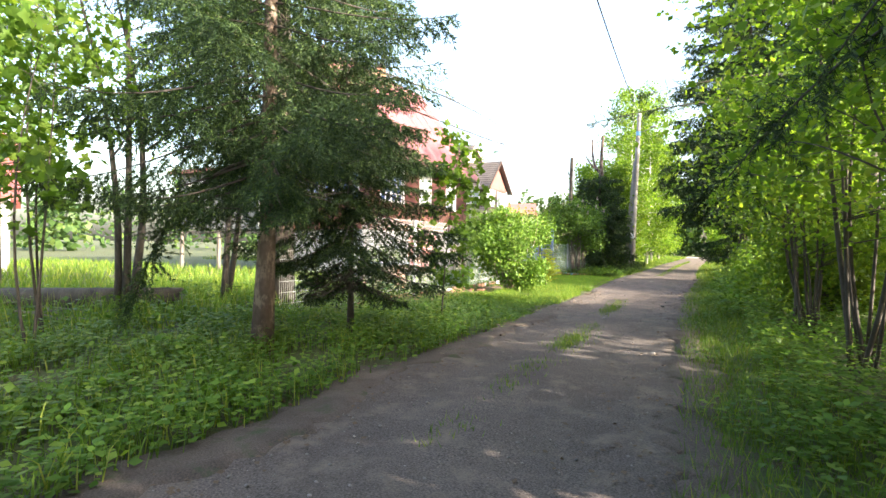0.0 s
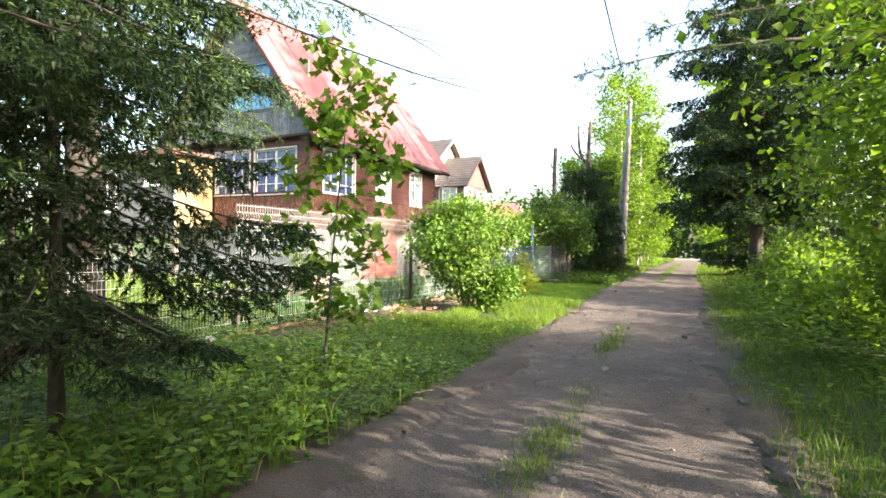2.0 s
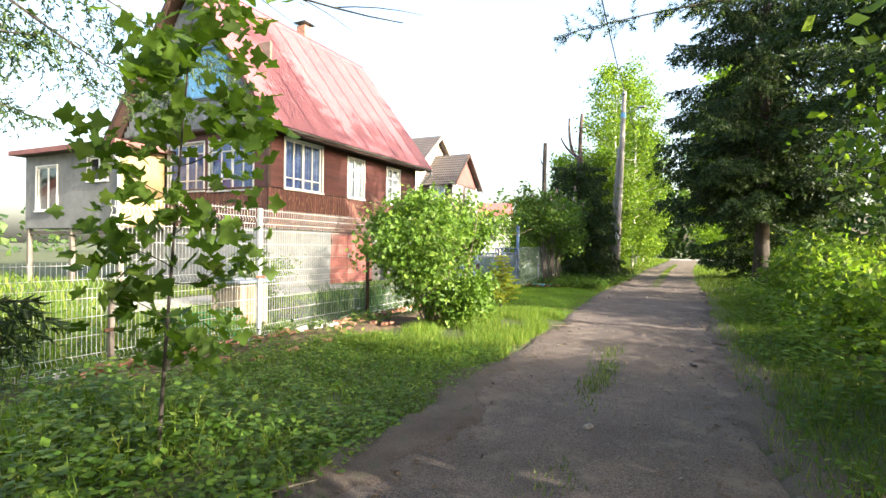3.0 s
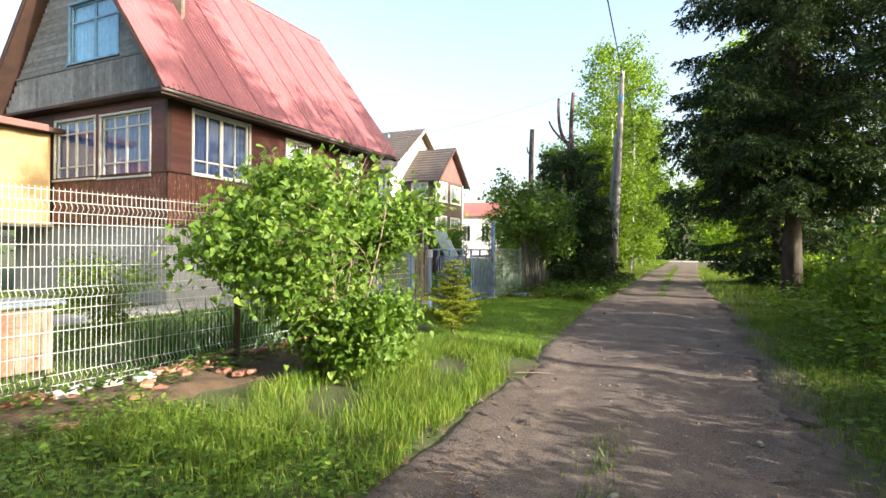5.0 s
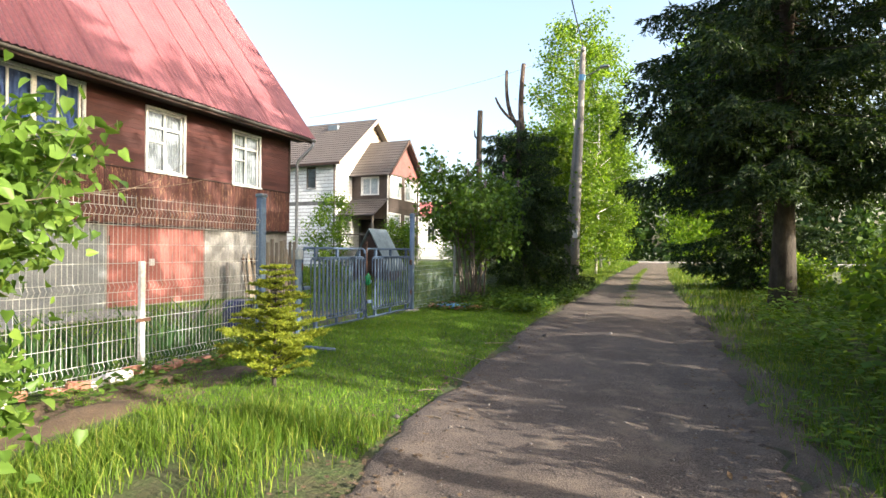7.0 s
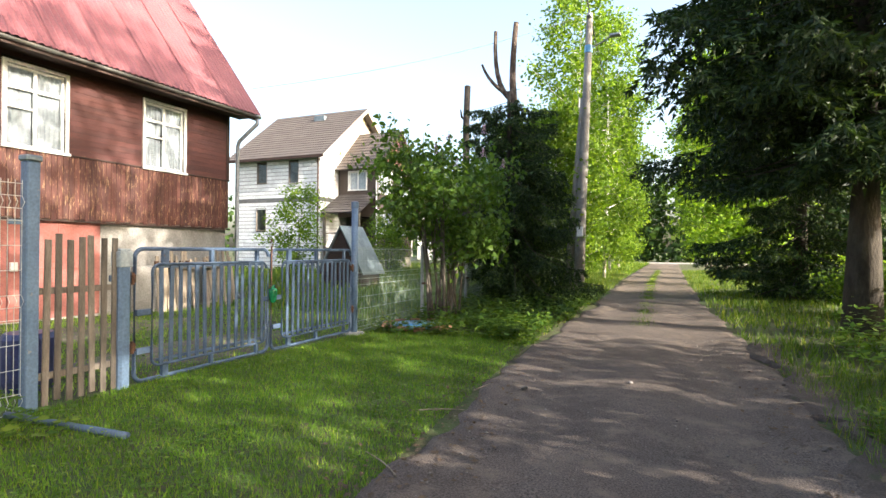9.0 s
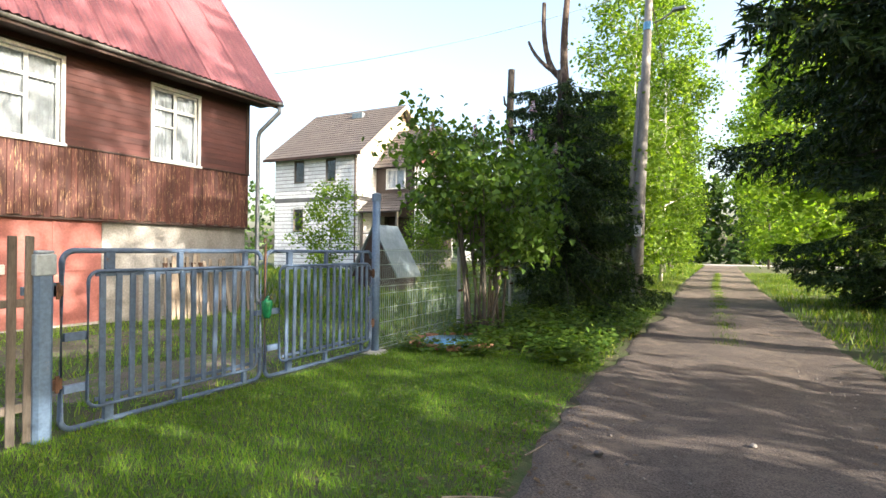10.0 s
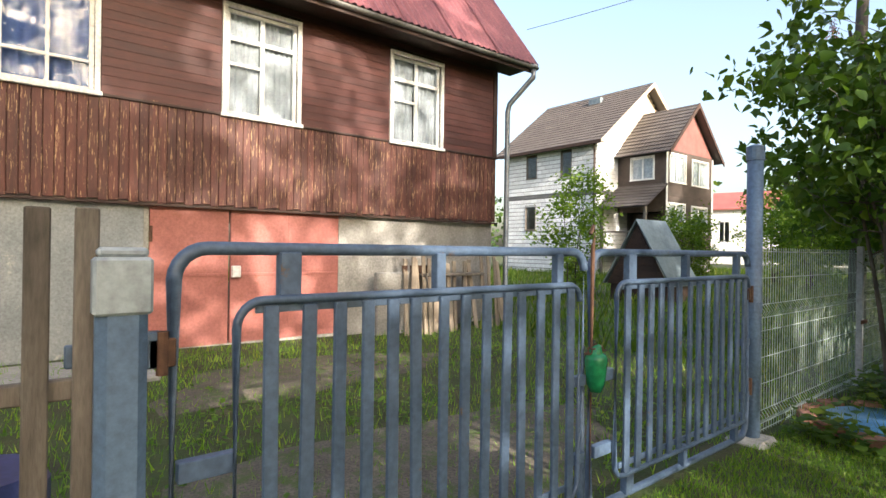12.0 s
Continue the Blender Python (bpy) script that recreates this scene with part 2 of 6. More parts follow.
M_birch_bark = surface("birch_bark", (0.5, 0.48, 0.44), (0.7, 0.68, 0.64), 20, 4, 0.8, 0.4, 0.006, worn=(0.05, 0.045, 0.04), worn_at=(0.58, 0.64), worn_scale=6, worn_stretch=(1, 1, 3))
M_needle = foliage("spruce_needles", (0.018, 0.036, 0.016), (0.042, 0.076, 0.026), (0.11, 0.16, 0.04), 0.25)
M_needle_young = foliage("young_spruce_needles", (0.14, 0.19, 0.025), (0.3, 0.34, 0.045), (0.42, 0.43, 0.06), 0.4)
M_hedge = foliage("hedge_leaves", (0.075, 0.145, 0.022), (0.15, 0.235, 0.034), (0.23, 0.3, 0.05), 0.58)
M_lilac = foliage("lilac_leaves", (0.075, 0.15, 0.026), (0.13, 0.225, 0.036), (0.2, 0.3, 0.05), 0.4, 0.4)
M_maple = foliage("maple_leaves", (0.065, 0.13, 0.02), (0.13, 0.215, 0.034), (0.2, 0.28, 0.045), 0.55)
M_birch = foliage("birch_leaves", (0.085, 0.155, 0.02), (0.16, 0.26, 0.034), (0.24, 0.33, 0.05), 0.55)
M_grass = foliage("grass_blades", (0.06, 0.12, 0.014), (0.13, 0.21, 0.026), (0.28, 0.29, 0.06), 0.4)
M_lawn = foliage("lawn_blades", (0.085, 0.19, 0.018), (0.175, 0.31, 0.034), (0.29, 0.34, 0.05), 0.4)
M_weed = foliage("weed_leaves", (0.05, 0.11, 0.015), (0.11, 0.19, 0.026), (0.19, 0.26, 0.04), 0.4)
M_iris = foliage("iris_blades", (0.035, 0.09, 0.03), (0.07, 0.15, 0.05), (0.1, 0.18, 0.06), 0.35)
M_bloom = foliage("lilac_bloom", (0.38, 0.2, 0.4), (0.55, 0.36, 0.56), (0.66, 0.5, 0.64), 0.4)
M_far = foliage("far_forest_leaves", (0.03, 0.065, 0.02), (0.06, 0.11, 0.03), (0.1, 0.15, 0.035), 0.35)
M_glass = glass_mat("window_glass")

# ---- building helpers ----
class Geo:
    """Collects vertices and faces for one mesh."""

    def __init__(self):
        self.v, self.f, self.n, self.weld = [], [], 0, False

    def add(self, verts, faces):
        self.v.append(np.asarray(verts, float))
        self.f.extend([tuple(i + self.n for i in f) for f in faces])
        self.n += len(verts)
        return self

    def box(self, lo, hi, c=0.0, m=None):
        """A box from corner lo to corner hi with its edges chamfered by c, laid by the matrix m."""
        lo, hi = np.array(lo, float), np.array(hi, float)
        lo, hi = np.minimum(lo, hi), np.maximum(lo, hi)
        c = min(c, 0.45 * float((hi - lo).min()))
        if c <= 0:
            v = [[(lo, hi)[i][0], (lo, hi)[j][1], (lo, hi)[k][2]] for i in (0, 1) for j in (0, 1) for k in (0, 1)]
            f = [(0, 1, 3, 2), (4, 6, 7, 5), (0, 4, 5, 1), (2, 3, 7, 6), (0, 2, 6, 4), (1, 5, 7, 3)]
        else:
            v, idx = [], {}
            for i in (0, 1):
                for j in (0, 1):
                    for k in (0, 1):
                        p = np.array([(lo, hi)[i][0], (lo, hi)[j][1], (lo, hi)[k][2]])
                        s = np.array([1 - 2 * i, 1 - 2 * j, 1 - 2 * k]) * c
                        for a in range(3):
                            q = p + s
                            q[a] = p[a]
                            idx[(i, j, k, a)] = len(v)
                            v.append(q)
            f = []
            for a in range(3):
                b, d = (a + 1) % 3, (a + 2) % 3
                for side in (0, 1):
                    loop = []
                    for u, w in ((0, 0), (1, 0), (1, 1), (0, 1)):
                        key = [0, 0, 0]
                        key[a], key[b], key[d] = side, u, w
                        loop.append(idx[(*key, a)])
                    f.append(tuple(loop if side else loop[::-1]))
                for u in (0, 1):
                    for w in (0, 1):
                        k0, k1 = [0, 0, 0], [0, 0, 0]
                        k0[a], k1[a] = 0, 1
                        k0[b] = k1[b] = u
                        k0[d] = k1[d] = w
                        quad = [idx[(*k0, b)], idx[(*k1, b)], idx[(*k1, d)], idx[(*k0, d)]]
                        f.append(tuple(quad if u == w else quad[::-1]))
            for i in (0, 1):
                for j in (0, 1):
                    for k in (0, 1):
                        tri = [idx[(i, j, k, 0)], idx[(i, j, k, 1)], idx[(i, j, k, 2)]]
                        f.append(tuple(tri if (i + j + k) % 2 else tri[::-1]))
        v = np.array(v)
        if m is not None:
            mm = np.array(m)
            v = v @ mm[:3, :3].T + mm[:3, 3]
        return self.add(v, f)

    def tube(self, path, radii, n=8, cap=True):
        """A round tube along a path, of one radius or one a point."""
        p = np.asarray(path, float)
        r = np.full(len(p), radii, float) if np.isscalar(radii) else np.asarray(radii, float)
        t = np.gradient(p, axis=0)
        t /= np.linalg.norm(t, axis=1)[:, None] + 1e-12
        ref = np.array([0.0, 0.0, 1.0]) if abs(t[:, 2]).mean() < 0.85 else np.array([1.0, 0.0, 0.0])
        a = np.cross(t, ref)
        a /= np.linalg.norm(a, axis=1)[:, None] + 1e-12
        b = np.cross(t, a)
        ang = np.arange(n) * 2 * math.pi / n
        ring = p[:, None] + r[:, None, None] * (np.cos(ang)[None, :, None] * a[:, None] + np.sin(ang)[None, :, None] * b[:, None])
        f = [(i * n + j, i * n + (j + 1) % n, (i + 1) * n + (j + 1) % n, (i + 1) * n + j) for i in range(len(p) - 1) for j in range(n)]
        if cap:
            f += [tuple(range(n))[::-1], tuple((len(p) - 1) * n + j for j in range(n))]
        return self.add(ring.reshape(-1, 3), f)

    def prism(self, outline, axis, lo, hi):
        """A flat outline, given in the two other axes in order, drawn out along an axis from lo to hi."""
        o = np.asarray(outline, float)
        k = len(o)
        rest = [a for a in range(3) if a != axis]
        v = np.zeros((2 * k, 3))
        v[:k, rest], v[k:, rest] = o, o
        v[:k, axis], v[k:, axis] = lo, hi
        return self.add(v, [tuple(range(k))[::-1], tuple(range(k, 2 * k))] + [(i, (i + 1) % k, k + (i + 1) % k, k + i) for i in range(k)])


def mesh_data(name, geo, material, smooth=False):
    me = bpy.data.meshes.new(name)
    me.from_pydata(np.concatenate(geo.v).tolist(), [], geo.f)
    me.materials.append(material)
    if smooth:
        me.shade_smooth()
    bm = bmesh.new()
    bm.from_mesh(me)
    if geo.weld:
        bmesh.ops.remove_doubles(bm, verts=bm.verts, dist=0.0005)
    bmesh.ops.recalc_face_normals(bm, faces=bm.faces)
    bm.to_mesh(me)
    bm.free()
    return me


def mesh_fast(name, verts, faces, material):
    """A mesh of many equal-sided faces from arrays."""
    me = bpy.data.meshes.new(name)
    k = faces.shape[1]
    me.vertices.add(len(verts))
    me.vertices.foreach_set("co", np.ascontiguousarray(verts, dtype=np.float32).ravel())
    me.loops.add(faces.size)
    me.loops.foreach_set("vertex_index", np.ascontiguousarray(faces, dtype=np.int32).ravel())
    me.polygons.add(len(faces))
    me.polygons.foreach_set("loop_start", np.arange(0, faces.size, k, dtype=np.int32))
    me.update(calc_edges=True)
    me.materials.append(material)
    return me


def thing(name, at, label, category, group="", kind="", m=None):
    ob = new(name)
    ob.empty_display_size = 0.1
    ob.matrix_basis = m if m is not None else Matrix.Translation(at)
    return tagged(ob, label, category, group, kind)


def part(name, geo, material, parent, label="", smooth=False, m=None):
    """One mesh under a thing or a part; geo may be a Geo or ready mesh data."""
    me = mesh_data(name, geo, material, smooth) if isinstance(geo, Geo) else geo
    ob = new(name, me)
    ob.parent = parent
    if m is not None:
        ob.matrix_basis = m
    return tagged(ob, label) if label else ob


def solid(name, geo, material, label, category, group="", kind="", smooth=False, m=None):
    """A top-level thing that is one mesh."""
    me = mesh_data(name, geo, material, smooth) if isinstance(geo, Geo) else geo
    ob = new(name, me)
    if m is not None:
        ob.matrix_basis = m
    return tagged(ob, label, category, group, kind)


def rng(seed):
    return np.random.default_rng(seed)


def holed(axis, at, thick, u, z, holes):
    """A wall across axis (0 or 1) from at to at + thick, spanning u and z, with rectangular holes (u0, u1, z0, z1)."""
    us = sorted({u[0], u[1], *(h[0] for h in holes), *(h[1] for h in holes)})
    zs = sorted({z[0], z[1], *(h[2] for h in holes), *(h[3] for h in holes)})
    g = Geo()
    g.weld = True
    for u0, u1 in zip(us, us[1:]):
        run = None
        for z0, z1 in zip(zs, zs[1:]):
            mid = ((u0 + u1) / 2, (z0 + z1) / 2)
            inside = any(h[0] < mid[0] < h[1] and h[2] < mid[1] < h[3] for h in holes)
            if not inside:
                run = (run[0], z1) if run else (z0, z1)
            if run and (inside or z1 == zs[-1]):
                lo, hi = ((at, u0, run[0]), (at + thick, u1, run[1])) if axis == 0 else ((u0, at, run[0]), (u1, at + thick, run[1]))
                g.box(lo, hi)
                run = None
    return g


def interp(table, y):
    return np.interp(y, [a for a, _ in table], [b for _, b in table])


# ---- leaves, needles and wood ----
LEAF_OVAL = (np.array([[0, 0, 0], [-0.3, 0.4, 0.07], [0, 0.5, 0], [0.3, 0.4, 0.07], [0, 1, -0.06]]), np.array([[0, 2, 1], [0, 3, 2], [1, 2, 4], [2, 3, 4]]))
LEAF_HEART = (np.array([[0, 0, 0], [-0.3, -0.06, 0.03], [-0.42, 0.25, 0.1], [-0.24, 0.65, 0.06], [0, 1.05, -0.1], [0.24, 0.65, 0.06], [0.42, 0.25, 0.1], [0.3, -0.06, 0.03], [0, 0.45, -0.03]]),
              np.array([[0, 8, 1], [1, 8, 2], [2, 8, 3], [3, 8, 4], [4, 8, 5], [5, 8, 6], [6, 8, 7], [7, 8, 0]]))
LEAF_DIAMOND = (np.array([[0, 0, 0], [-0.36, 0.5, 0.05], [0.36, 0.5, 0.05], [0, 1, 0]]), np.array([[0, 2, 1], [1, 2, 3]]))
_a = [math.radians(d) for d in (-90, -60, -28, -8, 12, 32, 50, 70, 90, 110, 130, 148, 168, 188, 208, 240)]
_r = [0.1, 0.45, 0.62, 0.5, 0.9, 0.72, 0.62, 0.78, 1.0, 0.78, 0.62, 0.72, 0.9, 0.5, 0.62, 0.45]
LEAF_MAPLE = (np.array([[0, 0.3, -0.04]] + [[0.62 * r * math.cos(a), 0.3 + 0.66 * r * math.sin(a), 0.07 * r] for a, r in zip(_a, _r)]),
              np.array([[0, 1 + i, 1 + (i + 1) % 16] for i in range(16)]))


def frames(ahead, up):
    """Right, ahead, up for rows of directions."""
    a = ahead / (np.linalg.norm(ahead, axis=1)[:, None] + 1e-9)
    r = np.cross(a, up)
    r /= np.linalg.norm(r, axis=1)[:, None] + 1e-9
    return np.stack([r, a, np.cross(r, a)], 1)


def leaf_mesh(template, at, ahead, up, size):
    v, f = template
    ax = frames(ahead, up)
    p = at[:, None] + size[:, None, None] * np.einsum('kc,ncd->nkd', v, ax)
    faces = (f[None] + (np.arange(len(at)) * len(v))[:, None, None]).reshape(-1, f.shape[1])
    return p.reshape(-1, 3), faces


def leaves_at(points, rand, per, spread, size, template, droop=0.35, flat=0.6):
    """Leaves scattered about points: verts and faces."""
    n = len(points) * per
    at = np.repeat(points, per, 0) + rand.normal(0, spread, (n, 3))
    ahead = rand.normal(0, 1, (n, 3))
    ahead[:, 2] = ahead[:, 2] * 0.5 - droop
    up = rand.normal(0, 1 - flat, (n, 3)) + [0, 0, flat]
    return leaf_mesh(template, at, ahead, up, size * rand.uniform(0.6, 1.25, n))


def curve3(p0, p1, p2, k=7):
    s = np.linspace(0, 1, k)[:, None]
    return (1 - s) ** 2 * np.asarray(p0) + 2 * s * (1 - s) * np.asarray(p1) + s ** 2 * np.asarray(p2)


def needle_mesh(start, ahead, length, rand, per, long, wide, spread=0.9):
    """Needles along straight twigs."""
    n = len(start) * per
    u = rand.uniform(0.02, 1.0, n)
    d = np.repeat(ahead / (np.linalg.norm(ahead, axis=1)[:, None] + 1e-9), per, 0)
    s = np.repeat(start, per, 0) + d * (u * np.repeat(length, per))[:, None]
    side = rand.normal(0, 1, (n, 3))
    side -= (side * d).sum(1)[:, None] * d
    side /= np.linalg.norm(side, axis=1)[:, None] + 1e-9
    way = d * 0.75 + side * spread
    way /= np.linalg.norm(way, axis=1)[:, None]
    cross = np.cross(way, rand.normal(0, 1, (n, 3)))
    cross /= np.linalg.norm(cross, axis=1)[:, None] + 1e-9
    ln = long * rand.uniform(0.6, 1.2, n)[:, None]
    v = np.stack([s - cross * wide / 2, s + cross * wide / 2, s + way * ln], 1).reshape(-1, 3)
    return v, np.arange(n * 3).reshape(-1, 3)


def joined(pieces):
    vs, fs, k = [], [], 0
    for v, f in pieces:
        vs.append(v)
        fs.append(f + k)
        k += len(v)
    return np.concatenate(vs), np.concatenate(fs)


def pinnate(start, ahead, length, rand, kids, angle, hang, taper=0.55):
    """Side shoots in pairs along straight shoots, in each shoot's own flat plane, hanging a little: starts, directions, lengths."""
    n = len(start)
    d = ahead / (np.linalg.norm(ahead, axis=1)[:, None] + 1e-9)
    side = np.cross(d, [0, 0, 1.0])
    side /= np.linalg.norm(side, axis=1)[:, None] + 1e-9
    u = (np.arange(kids) + 0.6) / (kids + 0.3)
    u = np.clip(u[None] + rand.normal(0, 0.03, (n, kids)), 0.05, 0.97)
    sgn = np.where(np.arange(kids) % 2, 1.0, -1.0)[None] * np.where(rand.uniform(0, 1, (n, 1)) < 0.5, 1, -1)
    at = start[:, None] + d[:, None] * (u * length[:, None])[..., None]
    way = d[:, None] * math.cos(angle) + side[:, None] * (sgn * math.sin(angle))[..., None] + rand.normal(0, 0.13, (n, kids, 3))
    way[..., 2] -= hang * rand.uniform(0.5, 1.4, (n, kids))
    ln = length[:, None] * taper * (1.15 - 0.75 * u) * rand.uniform(0.7, 1.2, (n, kids))
    return at.reshape(-1, 3), way.reshape(-1, 3), ln.reshape(-1)


def spruce(at, height, radius, seed, label, bare=0.15, branches=80, twigs=16, per=26, long=0.05, wide=0.007, trunk=0.12, top=1.0,
           droop=0.3, needles=None, name="spruce_tree", kids=5, bare_twigs=0, crowd=0.9, weep=0.35, bark=None, skirt=1.0, full=0.8):
    """A spruce: tapered trunk, tiers of sweeping limbs, each a flat frond of paired shoots that hang and carry needles. top < 1 cuts the crown off."""
    rand = rng(seed)
    tree = thing(name, at, label, "tree")
    hs = np.linspace(0, height * top, 9)
    lean = rand.normal(0, 0.012, 2)
    path = np.stack([lean[0] * hs + 0.03 * np.sin(hs), lean[1] * hs, hs], 1)
    rad = trunk * (1 - hs / height * 0.93)
    rad[0] *= 1.35
    part("trunk", Geo().tube(path, rad, 12), bark or M_bark, tree, smooth=True)
    wood, st, ah, ln = Geo(), [], [], []
    tier = 0.0
    for i in range(branches):
        f = bare + (top - bare - 0.02) * (max(i - i % 4 + rand.uniform(0, 1.4), 0) / branches) ** crowd
        z = f * height
        low = f < bare + 0.05
        reach = radius * (1 - (f - bare) / (1.05 - bare)) ** full * rand.uniform(0.72, 1.12) * (rand.uniform(0.55, 0.95) * skirt if low else 1)
        if i % 4 == 0:
            tier = rand.uniform(0, 6.28)
        a = tier + (i % 4) * 1.571 + rand.normal(0, 0.25)
        base = np.array([np.interp(z, hs, path[:, 0]), np.interp(z, hs, path[:, 1]), z])
        out = np.array([math.cos(a), math.sin(a), 0])
        dr = droop * (1.35 - f) * rand.uniform(0.8, 1.2)
        k = 10
        s = np.linspace(0, 1, k)
        p = base + out * (reach * s)[:, None]
        p[:, 2] += reach * (-dr * 1.5 * s ** 1.2 + 0.65 * dr * s ** 3)
        wood.tube(p, np.linspace(max(0.006, 0.016 * (1 - 0.6 * f) * radius / 2), 0.003, k), 5, False)
        m = max(6, int(twigs * reach / radius))
        u = np.linspace(0.14, 0.98, m) + rand.normal(0, 0.012, m)
        pts = np.stack([np.interp(u, s, p[:, c]) for c in range(3)], 1)
        tang = np.gradient(p, axis=0)
        tg = np.stack([np.interp(u, s, tang[:, c]) for c in range(3)], 1)
        tg /= np.linalg.norm(tg, axis=1)[:, None]
        sidev = np.array([-out[1], out[0], 0])
        sgn = np.where(np.arange(m) % 2, 1.0, -1.0)[:, None]
        spread = rand.uniform(0.75, 1.1, (m, 1))
        way = tg * rand.uniform(0.45, 0.8, (m, 1)) + sidev * sgn * spread
        way[:, 2] -= weep * rand.uniform(0.5, 1.7, m)
        st += [pts, p[-4:-1]]
        ah += [way, np.diff(p[-4:], axis=0)]
        tl = reach * 0.36 * np.minimum(1, 0.35 + 2.2 * u) * (1.18 - 0.85 * u) * rand.uniform(0.7, 1.25, m)
        ln += [np.maximum(tl, 0.05 * radius), np.full(3, reach * 0.13)]
    st, ah, ln = np.concatenate(st), np.concatenate(ah), np.concatenate(ln)
    tagged(part("branching", wood, M_bark, tree), kind="stuff")
    s2, a2, l2 = pinnate(st, ah, ln, rand, kids, 0.85, weep * 0.7)
    st, ah, ln = np.concatenate([st, s2]), np.concatenate([ah, a2]), np.concatenate([ln, l2])
    share = np.maximum(1, np.round(per * ln / np.mean(ln))).astype(int)
    st, ah, ln = np.repeat(st, share, 0), np.repeat(ah, share, 0), np.repeat(ln, share)
    nv, nf = needle_mesh(st, ah, ln, rand, 1, long, wide, 0.62)
    part("crown", mesh_fast("crown", nv, nf, needles or M_needle), None, tree)
    if bare_twigs:
        g = Geo()
        for i in range(bare_twigs):
            z = rand.uniform(0.12, 1.2 * bare) * height
            a = rand.uniform(0, 6.28)
            b = np.array([lean[0] * z, lean[1] * z, z])
            o = np.array([math.cos(a), math.sin(a), -0.1]) * rand.uniform(0.3, 0.8) * radius * 0.6
            g.tube(curve3(b, b + o * 0.5, b + o + [0, 0, -0.12], 5), [0.008, 0.006, 0.005, 0.004, 0.002], 4, False)
            for j in range(3):
                q = b + o * rand.uniform(0.4, 0.9)
                g.tube([q, q + o * 0.25 + rand.normal(0, 0.09, 3)], [0.004, 0.002], 4, False)
        tagged(part("dead_twig_tangle", g, M_bark, tree), kind="stuff")
    return tree


def woody(rand, starts, wood, depth, tips, side=3):
    """Limbs that fork: starts holds rows of (foot, direction, length, radius); fills tips with leaf places."""
    for foot, way, length, r in starts:
        w = np.asarray(way, float)
        w /= np.linalg.norm(w)
        bend = rand.normal(0, 0.22, 3) * length
        end = foot + w * length + [0, 0, 0.06 * length]
        k = 6 if depth else 4
        p = curve3(foot, foot + w * length * 0.5 + bend, end, k)
        wood.tube(p, np.linspace(r, r * 0.35, k), 3 if r < 0.007 else 5 if r < 0.03 else 8, False)
        if depth == 0:
            s = rand.uniform(0.2, 1.0, 6)
            tips.append(np.stack([np.interp(s, np.linspace(0, 1, k), p[:, c]) for c in range(3)], 1))
            continue
        kids = []
        for i in range(side):
            s = rand.uniform(0.35, 1.0)
            at = np.array([np.interp(s, np.linspace(0, 1, 6), p[:, c]) for c in range(3)])
            kids.append((at, w + rand.normal(0, 0.6, 3) + [0, 0, 0.1], length * rand.uniform(0.4, 0.65), r * 0.5))
        kids.append((p[-1], w + rand.normal(0, 0.25, 3), length * 0.5, r * 0.4))
        woody(rand, kids, wood, depth - 1, tips, side)


